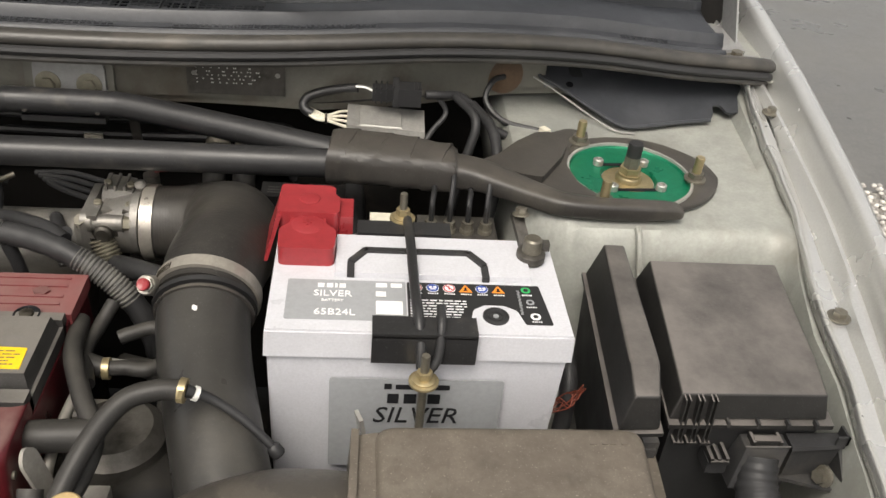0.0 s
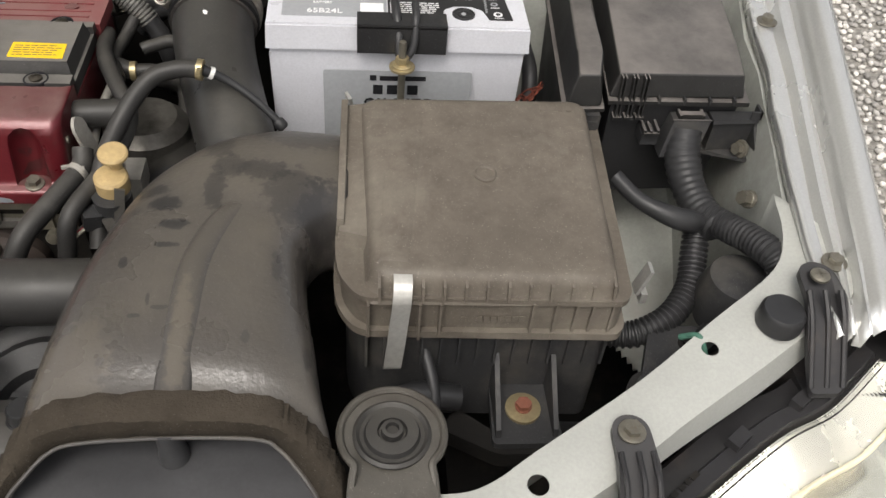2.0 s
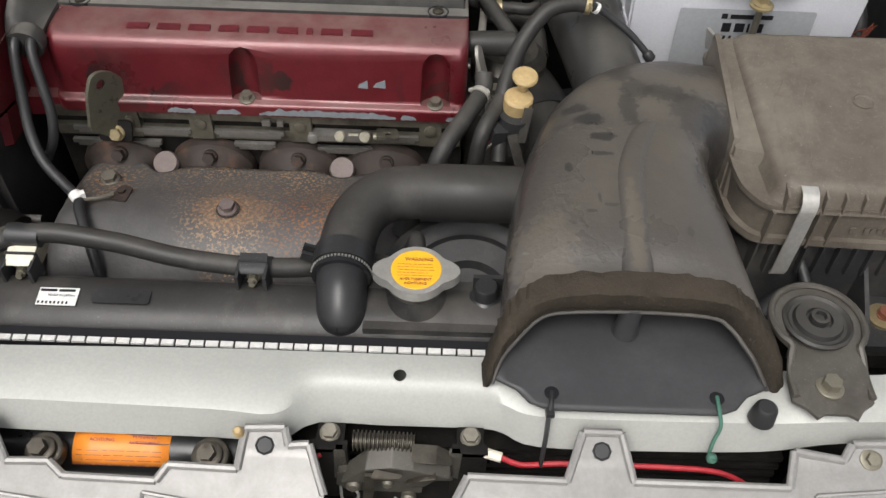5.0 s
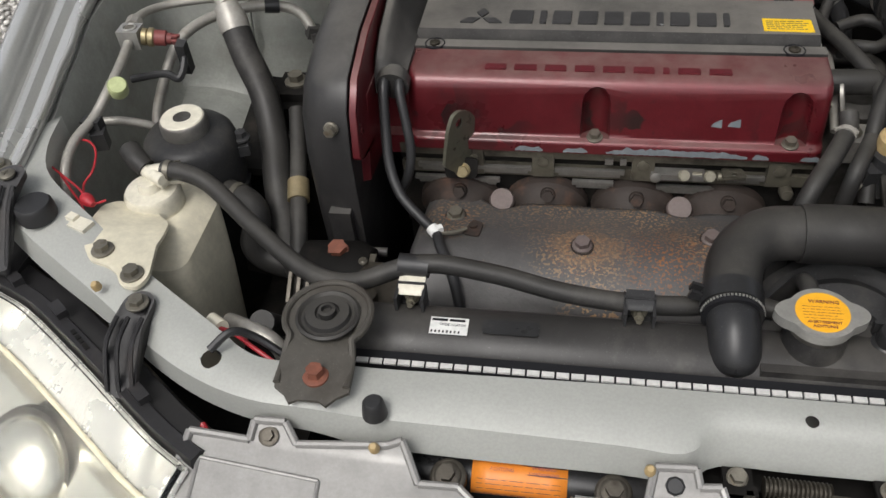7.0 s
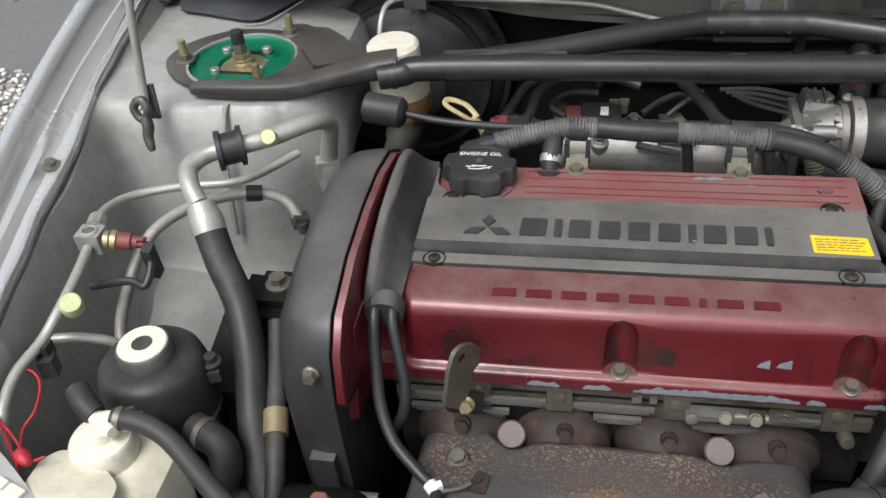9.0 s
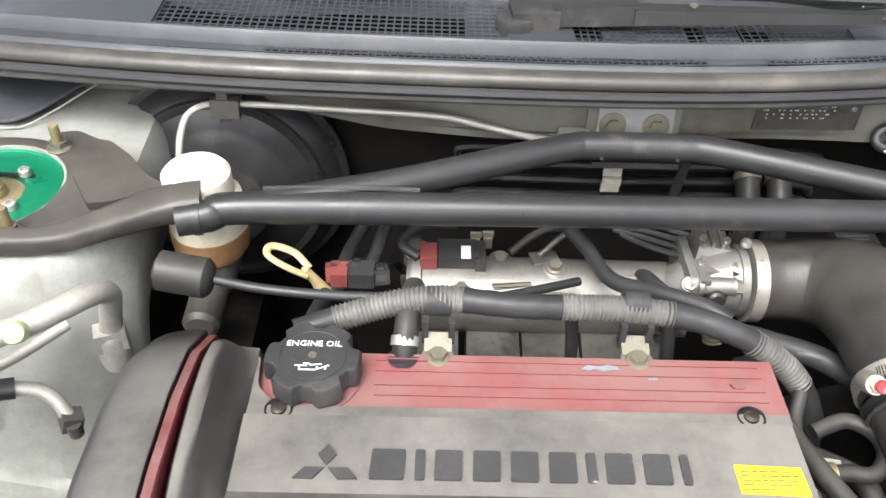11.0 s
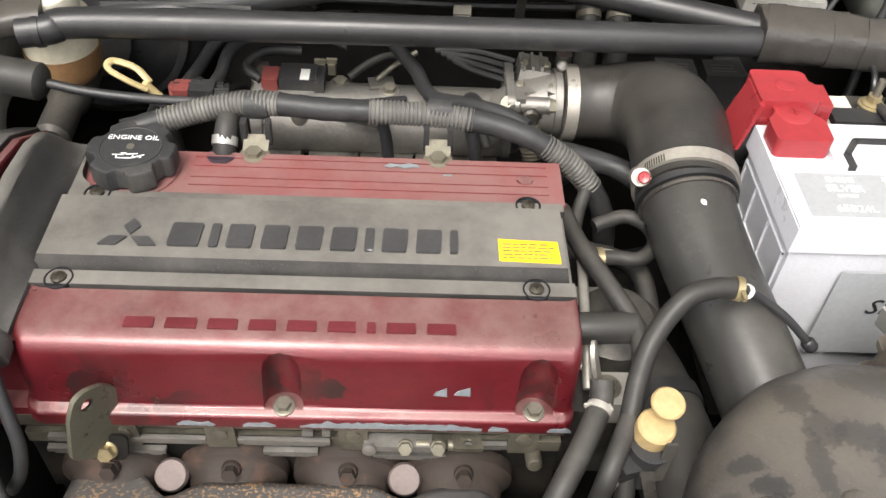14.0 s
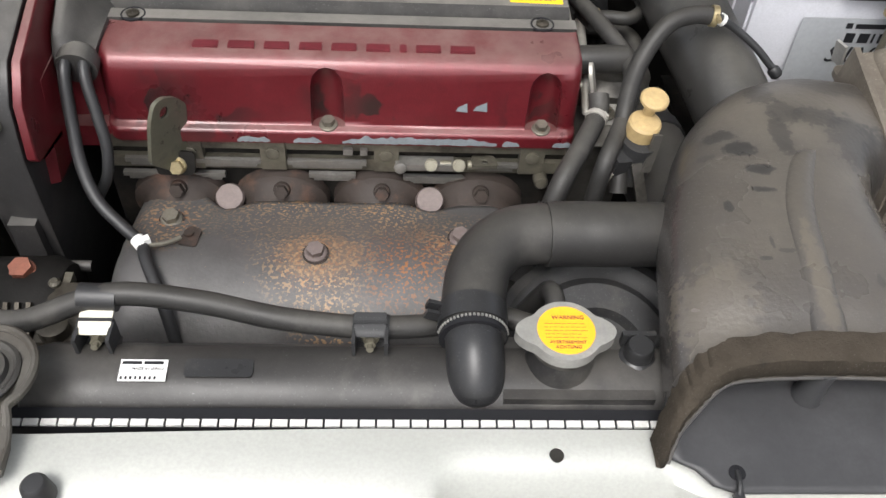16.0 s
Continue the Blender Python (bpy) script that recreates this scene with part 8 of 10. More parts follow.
dip = thing("dipstick", (-0.305, 0.645, 0.72), "cream-yellow oil dipstick with a ring handle", "dipstick")
part("ring", tube([(-0.303, 0.638, 0.765), (-0.320, 0.635, 0.778), (-0.336, 0.642, 0.785), (-0.334, 0.654, 0.785), (-0.315, 0.654, 0.778), (-0.301, 0.645, 0.768)], 0.0036, 10, flat=0.7), M_DIP, dip)
part("stem", tube([(-0.305, 0.641, 0.77), (-0.296, 0.645, 0.752), (-0.290, 0.648, 0.735)], [0.004, 0.005, 0.008], 12), M_DIP, dip)
part("tube", tube([(-0.290, 0.648, 0.735), (-0.285, 0.65, 0.65)], 0.005, 10), M_DARK, dip)
thr = thing("throttle_cable", (-0.35, 0.57, 0.78), "black throttle cable with a cylindrical damper", "cable")
part("damper", lathe((-0.415, 0.590, 0.812), [(0.009, 0), (0.0165, 0.004), (0.0165, 0.042), (0.013, 0.046), (0.004, 0.048)], (1, -0.12, -0.1)), M_RUBBER, thr)
part("cable", tube([(-0.372, 0.586, 0.807), (-0.33, 0.583, 0.80), (-0.27, 0.58, 0.797), (-0.20, 0.582, 0.795), (-0.14, 0.60, 0.78), (-0.06, 0.65, 0.755)], 0.0042, 10), M_RUBDARK, thr)

res = thing("brake_fluid_reservoir", (-0.405, 0.70, 0.74), "yellowed brake fluid reservoir with a white cap", "fluid reservoir")
part("bottle", lathe((-0.402, 0.705, 0.735), [(0.026, 0), (0.034, 0.012), (0.036, 0.05), (0.034, 0.066), (0.028, 0.07)], n=32), M_MILK, res, "yellowed translucent bottle")
part("fluid_band", lathe((-0.402, 0.705, 0.733), [(0.027, 0), (0.0352, 0.012), (0.0366, 0.034)], n=32), mat("amber_fluid_level", (0.3, 0.17, 0.08), 0.35, 0, 0.1, 20, 0.05), res, "amber fluid showing through")
part("cap", lathe((-0.405, 0.703, 0.805), [(0.0305, 0), (0.0315, 0.003), (0.0305, 0.022), (0.027, 0.026), (0.001, 0.0265)], n=40), M_CREAM, res, "white ribbed cap")
part("cylinder", lathe((-0.40, 0.62, 0.715), [(0.012, 0), (0.017, 0.004), (0.017, 0.05), (0.021, 0.06), (0.021, 0.11)], (0, 1, 0.05)), M_ALUDK, res, "brake master cylinder")
boost = thing("brake_booster", (-0.42, 0.79, 0.66), "large black round brake booster on the bulkhead", "brake booster")
for r_, h_ in ((0.106, 0.0405),):
    part("ridge", lathe((-0.415, 0.865 - h_, 0.715 + 0.08 * h_), [(r_ - 0.003, -0.003), (r_ + 0.002, 0.0), (r_, 0.004), (r_ - 0.006, 0.005)], (0, -1, 0.08), 48), M_BLACKSAT, boost)
part("rolled_rim", lathe((-0.415, 0.855, 0.716), [(0.124, 0), (0.131, 0.003), (0.131, 0.008), (0.124, 0.011)], (0, -1, 0.08), 48), M_BLACKSAT, boost)
part("hub", lathe((-0.415, 0.80, 0.7195), [(0.05, 0), (0.05, 0.008), (0.03, 0.012)], (0, -1, 0.08), 36), M_BLACK, boost)
part("drum", lathe((-0.415, 0.865, 0.715), [(0.125, 0), (0.128, 0.012), (0.118, 0.03), (0.10, 0.045), (0.08, 0.05), (0.075, 0.055), (0.045, 0.066), (0.02, 0.07)], (0, -1, 0.08), 48), M_BLACKSAT, boost)
bl = thing("brake_pipe", (-0.2, 0.79, 0.82), "slim bare metal pipe along the bulkhead", "pipe")
part("pipe", tube([(-0.43, 0.73, 0.80), (-0.428, 0.75, 0.835), (-0.42, 0.772, 0.848), (-0.39, 0.788, 0.847), (-0.29, 0.790, 0.843), (-0.19, 0.790, 0.838), (-0.145, 0.789, 0.829), (-0.10, 0.789, 0.818), (-0.07, 0.792, 0.812)], 0.0034, 10), M_PIPE, bl)
part("clip", join(box(-0.405, -0.378, 0.778, 0.797, 0.836, 0.856, 0.002), box(-0.398, -0.388, 0.780, 0.797, 0.83, 0.868, 0.002)), M_BLACK, bl, "black plastic pipe clip")
gr = thing("ground_bracket", (-0.05, 0.79, 0.81), "small bare metal earth bracket by the bar", "bracket")
part("tab", join(box(-0.072, -0.042, 0.786, 0.796, 0.812, 0.826, 0.001), hexbolt((-0.055, 0.786, 0.820), (0, -1, 0), 0.005, 0.004)), M_ZINC, gr)
zn = thing("zinc_clip", (0.0, 0.84, 0.72), "bright zinc sheet clip on the dark bulkhead", "clip")
part("sheet", join(*[box(-0.0095, 0.0105, 0.838 - 0.004 * (i % 2), 0.842 - 0.004 * (i % 2), 0.718 + 0.0105 * i, 0.728 + 0.0105 * i, 0.001) for i in range(3)]), M_CREAM, zn)
stay = thing("bulkhead_stay", (0.06, 0.80, 0.72), "plain grey steel stay behind the brace", "stay")
part("strip", obox((0.061, 0.80, 0.765), (0.010, 0.003, 0.075), (15, 0, 0), 0.001), M_ALUDK, stay)
for x in (0.143, 0.177):
    hh = thing("heater_hose", (x, 0.82, 0.70), "black heater hose with a spring clamp into the bulkhead", "hose", "heater hoses")
    part("hose", tube([(x, 0.845, 0.755), (x, 0.825, 0.745), (x - 0.002, 0.80, 0.72), (x - 0.003, 0.79, 0.66)], 0.013, 14), M_RUBBER, hh)
    part("clamp", tube([(x, 0.832, 0.750), (x, 0.826, 0.746)], 0.0145, 16, 3), M_BOLT, hh)
for x in (0.223, 0.273):
    rl_ = thing("relay", (x, 0.73, 0.70), "small black relay with worn white print", "relay", "relays")
    part("case", box(x - 0.020, x + 0.020, 0.715, 0.745, 0.70, 0.752, 0.003), M_BLACK, rl_)
    part("print", bars(flat(x - 0.013, 0.722, 0.752), writing_rows(0.026, 0.016, 3, random.Random(int(x * 1000))), 0.0003), M_CORR, rl_)
mod = thing("ignition_module", (0.335, 0.79, 0.80), "bare metal ignition module with a black connector and wires", "ignition module")
part("box", hexa([(0.290, 0.772, 0.806), (0.378, 0.768, 0.806), (0.378, 0.80, 0.808), (0.290, 0.804, 0.808), (0.292, 0.776, 0.822), (0.377, 0.772, 0.820), (0.377, 0.804, 0.830), (0.292, 0.808, 0.832)], 0.002), M_ZINC, mod)
part("print", bars(pose(0.30, 0.7735, 0.809, 84, 0, -3), writing_rows(0.045, 0.009, 2, random.Random(15)), 0.0003), M_ALUDK, mod)
part("seam", hexa([(0.289, 0.770, 0.803), (0.379, 0.766, 0.803), (0.379, 0.80, 0.805), (0.289, 0.804, 0.805), (0.289, 0.770, 0.807), (0.379, 0.766, 0.807), (0.379, 0.80, 0.809), (0.289, 0.804, 0.809)], 0.001), M_ALUDK, mod)
part("cover_plate", hexa([(0.305, 0.776, 0.8215), (0.352, 0.774, 0.8208), (0.352, 0.803, 0.8300), (0.305, 0.805, 0.8312), (0.306, 0.777, 0.8232), (0.351, 0.775, 0.8225), (0.351, 0.802, 0.8317), (0.306, 0.804, 0.8329)], 0.0006), M_ZINC, mod, "raised plate on the module")
conn = part("connector", join(box(0.340, 0.371, 0.782, 0.804, 0.844, 0.864, 0.002), box(0.318, 0.341, 0.786, 0.801, 0.847, 0.861, 0.0015)), M_RUBDARK, mod, "glossy black four-way connector")
for x in (0.322, 0.328, 0.334, 0.364, 0.368):
    part("connector_rib", box(x - 0.0008, x + 0.0008, 0.784, 0.803, 0.8455, 0.8635 + 0.0015 * (x > 0.35), 0.0003), M_RUBDARK, conn)
part("connector_lock", box(0.3405, 0.347, 0.781, 0.806, 0.843, 0.8675, 0.001), M_BLACK, conn)
for i in range(4):
    part("wire", tube([(0.293, 0.780 + 0.0075 * i, 0.8165 + 0.0030 * i), (0.284, 0.781 + 0.0062 * i, 0.819 + 0.0022 * i), (0.2695, 0.7845 + 0.0026 * i, 0.8215 + 0.0008 * i), (0.259, 0.784 + 0.0036 * i, 0.8225 + 0.0012 * i), (0.2505, 0.787 + 0.003 * i, 0.8265 + 0.001 * i)], 0.0017, 8), M_CREAM, mod, "thin cream wire")
part("sleeve", tube([(0.2535, 0.790, 0.8265), (0.246, 0.793, 0.829), (0.2435, 0.798, 0.8345), (0.250, 0.802, 0.8415), (0.268, 0.803, 0.848), (0.288, 0.800, 0.8535), (0.302, 0.797, 0.8565)], 0.0052, 10), M_RUBDARK, mod, "black shrink sleeve")
mod.location.z -= 0.012
for i, m in enumerate((M_WIRE_WHITE, M_CORR, M_CORR)):
    part("wire", tube([(0.300, 0.794 + 0.003 * i, 0.8595 - 0.003 * (i == 2)), (0.310, 0.7915 + 0.0035 * i, 0.8600 - 0.003 * (i == 2)), (0.319, 0.790 + 0.004 * i, 0.857)], 0.0013, 8), m, mod)
part("wire", tube([(0.376, 0.792, 0.855), (0.395, 0.795, 0.854), (0.42, 0.81, 0.845), (0.455, 0.80, 0.815), (0.50, 0.79, 0.80)], 0.005, 10), M_TAPE, mod)
part("wire", tube([(0.39, 0.795, 0.853), (0.40, 0.79, 0.835), (0.385, 0.775, 0.82), (0.37, 0.76, 0.80)], 0.003, 8), M_TAPE, mod)
part("foot", box(0.30, 0.36, 0.785, 0.80, 0.70, 0.806, 0.002), M_DARK, mod)
part("tie", tube([(0.2675, 0.788, 0.8225), (0.2700, 0.788, 0.8225)], 0.0058, 12, 3), M_GREASE, mod)
grom = thing("bulkhead_grommet", (0.473, 0.87, 0.845), "round brown grommet with a wire in the bulkhead", "grommet")
part("disc", lathe((0.473, 0.874, 0.838), [(0.024, 0), (0.023, 0.004), (0.016, 0.006), (0.012, 0.009), (0.005, 0.010)], (0, -1, 0.15)), mat("brown_rubber", (0.12, 0.075, 0.045), 0.7, 0, 0.2, 30, 0.2), grom)
part("wire", tube([(0.473, 0.865, 0.838), (0.458, 0.85, 0.838), (0.45, 0.835, 0.82), (0.47, 0.815, 0.805), (0.51, 0.80, 0.802)], 0.0035, 8), M_TAPE, grom)
plg = thing("cream_plug", (0.515, 0.79, 0.80), "small cream wiring plug beside the tower", "wiring plug")
part("body", obox((0.513, 0.785, 0.810), (0.008, 0.011, 0.007), (0, 0, 30), 0.0015), M_CREAM, plg)
absu = thing("brake_modulator", (0.405, 0.63, 0.68), "grey metal brake modulator block with steel lines", "brake modulator")
part("block", box(0.366, 0.444, 0.605, 0.655, 0.70, 0.775, 0.003), M_ALUDK, absu)
for i in range(4):
    x = 0.378 + 0.018 * i
    part("fitting", join(hexbolt((x, 0.628, 0.775), (0, 0, 1), 0.006, 0.010, 1.2)), M_BOLT, absu)
    part("line", tube([(x, 0.628, 0.78), (x, 0.632, 0.805), (x + 0.002, 0.66, 0.825 if i % 2 else 0.81), (x - 0.01, 0.73, 0.79), (x - 0.02, 0.79, 0.76)], 0.0028, 8), M_BLACKSAT, absu, "thin brake line")
wc = thing("cream_bottle_neck", (0.335, 0.61, 0.77), "cream plastic filler neck behind the battery", "filler neck")
part("neck", box(0.318, 0.352, 0.595, 0.625, 0.70, 0.795, 0.006), M_CREAM, wc)
for n_, pts, r in (("a", [(0.40, 0.70, 0.72), (0.42, 0.74, 0.79), (0.43, 0.76, 0.83), (0.41, 0.80, 0.84)], 0.005), ("b", [(0.43, 0.66, 0.70), (0.45, 0.70, 0.78), (0.45, 0.75, 0.82), (0.43, 0.80, 0.83)], 0.006), ("c", [(0.25, 0.62, 0.70), (0.31, 0.65, 0.74), (0.36, 0.66, 0.73), (0.42, 0.68, 0.68)], 0.012), ("d", [(0.28, 0.60, 0.68), (0.30, 0.70, 0.72), (0.30, 0.80, 0.72)], 0.014), ("e", [(0.484, 0.43, 0.66), (0.49, 0.45, 0.74), (0.486, 0.50, 0.76), (0.47, 0.56, 0.80)], 0.008)):
    cable = thing("cable_loom", pts[0], "black taped cable behind the battery", "cable", "battery cables")
    part("cable", tube(pts, r, 10), M_TAPE, cable)
cop = thing("copper_wires", (0.486, 0.43, 0.73), "bare copper-red wires beside the battery", "wires")
cr = random.Random(41)
for i in range(9):
    y0, z0 = 0.432 + 0.010 * cr.random(), 0.722 + 0.010 * cr.random()
    part("wire", tube([(0.474, y0, z0)] + [(0.474 + 0.006 * k + 0.003 * cr.random(), y0 + 0.012 * (cr.random() - 0.4), z0 + 0.0045 * k + 0.010 * (cr.random() - 0.5)) for k in range(1, 5)], 0.0006, 5, 5), M_COPPER, cop)

# ---- between engine and intake pipe ----
knob = thing("solenoid", (0.12, 0.285, 0.70), "yellow-topped solenoid with a round knob", "solenoid")
part("knob", lathe((0.1255, 0.291, 0.772), [(0.005, -0.012), (0.005, 0), (0.0118, 0.003), (0.0118, 0.0055), (0.0105, 0.007), (0.001, 0.0075)], (0.05, -0.2, 1), 28), M_YELLOW, knob)
part("cup", lathe((0.121, 0.287, 0.742), [(0.0130, 0), (0.0136, 0.002), (0.0136, 0.015), (0.012, 0.017), (0.004, 0.0185)], (0.03, -0.15, 1), 28), M_YELLOW, knob)
part("body", lathe((0.119, 0.284, 0.70), [(0.0155, 0), (0.0155, 0.043)], (0.03, -0.1, 1), 24), M_BLACK, knob)
part("bracket", join(obox((0.128, 0.268, 0.738), (0.008, 0.003, 0.035), (-10, 10, 10), 0.001), obox((0.124, 0.262, 0.705), (0.009, 0.005, 0.05), (-15, -15, 10), 0.001)), M_ALUDK, knob)
for i in range(3):
    part("wire", tube([(0.098, 0.268 - 0.003 * i, 0.72), (0.09, 0.262 - 0.004 * i, 0.715), (0.085, 0.26, 0.70 - 0.004 * i)], 0.0016, 6), M_WIRE_RED if i == 1 else M_BOLT, knob)
part("plug", obox((0.103, 0.27, 0.725), (0.014, 0.014, 0.018), (10, 10, 20), 0.003), M_BLACK, knob)
for nm, pts, r, lab_ in (("a", [(0.09, 0.326, 0.752), (0.089, 0.312, 0.742), (0.073, 0.28, 0.735), (0.055, 0.25, 0.725), (0.043, 0.232, 0.70)], 0.0088, "grey rubber hose with a spring clip"),
                         ("b", [(0.078, 0.50, 0.755), (0.086, 0.45, 0.765), (0.104, 0.405, 0.765), (0.121, 0.37, 0.757), (0.120, 0.335, 0.752), (0.108, 0.30, 0.745), (0.090, 0.262, 0.735), (0.083, 0.25, 0.70)], 0.0075, "black rubber vacuum hose"),
                         ("c", [(0.106, 0.26, 0.70), (0.108, 0.30, 0.745), (0.122, 0.34, 0.772), (0.145, 0.364, 0.796), (0.168, 0.372, 0.802), (0.187, 0.374, 0.8005)], 0.0078, "black rubber vacuum hose"),
                         ("d", [(0.108, 0.497, 0.740), (0.116, 0.500, 0.742), (0.137, 0.505, 0.745), (0.154, 0.492, 0.745), (0.156, 0.474, 0.742), (0.141, 0.457, 0.742), (0.122, 0.458, 0.742), (0.107, 0.457, 0.742)], 0.0065, "looped black rubber hose"),
                         ("j", [(0.076, 0.467, 0.744), (0.090, 0.461, 0.745), (0.106, 0.456, 0.742)], 0.0085, "short black rubber hose with a gold clip"),
                         ("e", [(0.10, 0.52, 0.69), (0.13, 0.50, 0.70), (0.15, 0.47, 0.71), (0.155, 0.43, 0.70)], 0.009, "black rubber hose below"),
                         ("f", [(0.070, 0.372, 0.752), (0.085, 0.371, 0.755), (0.12, 0.373, 0.755)], 0.0125, "short thick rubber breather hose"),
                         ("g", [(0.045, 0.23, 0.71), (0.03, 0.215, 0.69), (0.02, 0.20, 0.66)], 0.0125, "thick black rubber hose end"),
                         ("i", [(0.075, 0.24, 0.69), (0.10, 0.23, 0.67), (0.13, 0.24, 0.66)], 0.010, "black rubber hose below"),
                         ("h", [(0.10, 0.52, 0.76), (0.092, 0.50, 0.75), (0.088, 0.47, 0.748), (0.10, 0.43, 0.75)], 0.006, "black taped cable beside the cover")):
    hz = thing("vacuum_hose", pts[-1], lab_, "hose", "small engine hoses")
    part("hose", tube(pts, r, 12), M_RUBBER, hz)
    if nm == "a":
        part("clip", join(tube([(0.0885, 0.310, 0.7415), (0.0862, 0.3055, 0.7407)], 0.0096, 16, 3), obox((0.079, 0.308, 0.747), (0.007, 0.002, 0.003), (0, 0, 20), 0.0005), obox((0.094, 0.305, 0.747), (0.002, 0.006, 0.003), (0, 0, 20), 0.0005)), M_PIPE, hz, "pale spring clip")
    if nm == "j":
        part("clip", tube([(0.1045, 0.4565, 0.742), (0.110, 0.4568, 0.742)], 0.0092, 14, 3), M_GOLD, hz, "gold spring clip")
    if nm == "c":
        part("clip", join(tube([(0.184, 0.374, 0.801), (0.189, 0.3735, 0.8005)], 0.0092, 14, 3), obox((0.187, 0.364, 0.805), (0.003, 0.010, 0.004), (0, 0, 0), 0.0005)), M_GOLD, hz, "gold spring clip")
        part("tip", tube([(0.188, 0.374, 0.8005), (0.206, 0.376, 0.790), (0.230, 0.370, 0.774), (0.250, 0.362, 0.756)], [0.005, 0.0036, 0.0034, 0.0034], 10), M_RUBDARK, hz, "thin rigid end piece")
        part("bulb", lathe((0.2485, 0.3625, 0.7573), [(0.0040, 0), (0.0055, 0.002), (0.0055, 0.008), (0.004, 0.010)], (0.6, -0.3, -0.6)), M_RUBDARK, hz, "small black end bulb")
        part("mark", tube([(0.1935, 0.3748, 0.7975), (0.1965, 0.3752, 0.7958)], 0.0056, 10, 3), M_WIRE_WHITE, hz)
eye = thing("lifting_eye", (0.088, 0.34, 0.70), "plated lifting eye beside the valve cover", "lifting eye")
part("plate", xf(prism(rounded([(-0.008, -0.03), (0.008, -0.03), (0.009, 0.02), (0.0, 0.028), (-0.009, 0.02)], 0.006), -0.0015, 0.0015, 0.0006), pose(0.089, 0.343, 0.745, 75, 0, 78)), M_PIPE, eye)
vt = thing("steel_pipe", (0.088, 0.40, 0.66), "thin bare steel coolant pipe beside the cover", "pipe")
part("pipe", tube([(0.092, 0.47, 0.742), (0.091, 0.44, 0.741), (0.0875, 0.385, 0.738), (0.087, 0.34, 0.72)], 0.0042, 10), M_PIPE, vt)
part("bracket", join(box(0.085, 0.125, 0.425, 0.445, 0.715, 0.719, 0.001), obox((0.112, 0.475, 0.728), (0.028, 0.012, 0.004), (0, 0, -10), 0.001)), M_PIPE, vt)
part("block", box(0.095, 0.13, 0.33, 0.36, 0.69, 0.715, 0.003), M_PIPE, vt)
tw = thing("thermostat_housing", (0.10, 0.40, 0.62), "grimy aluminium thermostat housing", "thermostat housing")
part("body", join(lathe((0.12, 0.415, 0.66), [(0.04, 0), (0.04, 0.05), (0.03, 0.06)], (0, 0, 1)), box(0.075, 0.13, 0.34, 0.45, 0.60, 0.69, 0.01)), M_ALUDK, tw)
part("bolt", hexbolt((0.103, 0.345, 0.716), (0, 0, 1), 0.007, 0.006), M_BOLT, tw)
lower = thing("lower_intake_hose", (0.15, 0.34, 0.60), "large dusty rubber intake hose under the pipe", "hose")
part("hose", tube([(0.125, 0.44, 0.66), (0.145, 0.40, 0.665), (0.16, 0.33, 0.665), (0.17, 0.27, 0.655), (0.17, 0.20, 0.63)], 0.036, 22), M_RUBBER, lower)
part("band", tube([(0.154, 0.366, 0.666), (0.157, 0.352, 0.666)], 0.0375, 24, 3), M_RUBDARK, lower)
fan = thing("radiator_fan", (0.05, 0.13, 0.50), "black radiator fan shroud behind the cap", "fan shroud")
part("shroud", join(lathe((0.08, 0.145, 0.615), [(0.088, 0), (0.088, 0.03), (0.080, 0.034), (0.074, 0.030), (0.066, 0.030), (0.060, 0.036), (0.040, 0.036), (0.034, 0.030), (0.01, 0.030)], (0, -0.5, 1), 40)), M_BLACK, fan)

# lifting bracket, wires from the cover
lift = thing("lifting_bracket", (-0.265, 0.29, 0.66), "olive plated engine lifting bracket", "lifting bracket")
lb = [(-0.018, -0.018), (0.004, -0.034), (0.024, -0.034), (0.025, 0.0), (0.024, 0.024), (0.013, 0.034), (-0.002, 0.039), (-0.012, 0.036), (-0.017, 0.020)]
LBM = pose(-0.275, 0.299, 0.717, 90, 12, 58)
plate_ob = part("plate", xf(join(prism(rounded(lb, 0.005), -0.0020, 0.0020, 0.0007)), LBM), mat("olive_zinc_plate", (0.19, 0.185, 0.14), 0.36, 0.6, 0.2, 25, 0.1, 300, (0.08, 0.075, 0.06), (0.52, 0.72, 25)), lift)
drill(plate_ob, [xf(lathe((0, 0, -0.01), [(0.0055, 0), (0.0055, 0.02)], n=24), LBM @ Matrix.Translation((-0.001, 0.025, 0)))])
part("foot", xf(prism(rounded([(-0.018, -0.012), (0.014, -0.012), (0.016, 0.010), (-0.020, 0.012)], 0.005), -0.0015, 0.0015, 0.0006), pose(-0.271, 0.304, 0.685, 72, 0, 0)), M_DARK, lift)
part("bolt", hexbolt((-0.271, 0.302, 0.683), (0, -0.9, 0.4), 0.0062, 0.007, 1.3), M_GOLD, lift)
lead = thing("sensor_leads", (-0.35, 0.34, 0.70), "two black leads from the coil cover to the heat shield", "cable")
part("boot", lathe((-0.338, 0.317, 0.772), [(0.0165, 0), (0.0165, 0.012), (0.013, 0.018)], (0, 1, 0.2), 24), M_COIL, lead)
part("lead", tube([(-0.345, 0.325, 0.782), (-0.345, 0.308, 0.772), (-0.343, 0.290, 0.74), (-0.338, 0.27, 0.71), (-0.325, 0.25, 0.69), (-0.303, 0.232, 0.678), (-0.287, 0.2185, 0.6735), (-0.279, 0.199, 0.674), (-0.262, 0.166, 0.664), (-0.25, 0.14, 0.62)], 0.0052, 10), M_RUBDARK, lead)
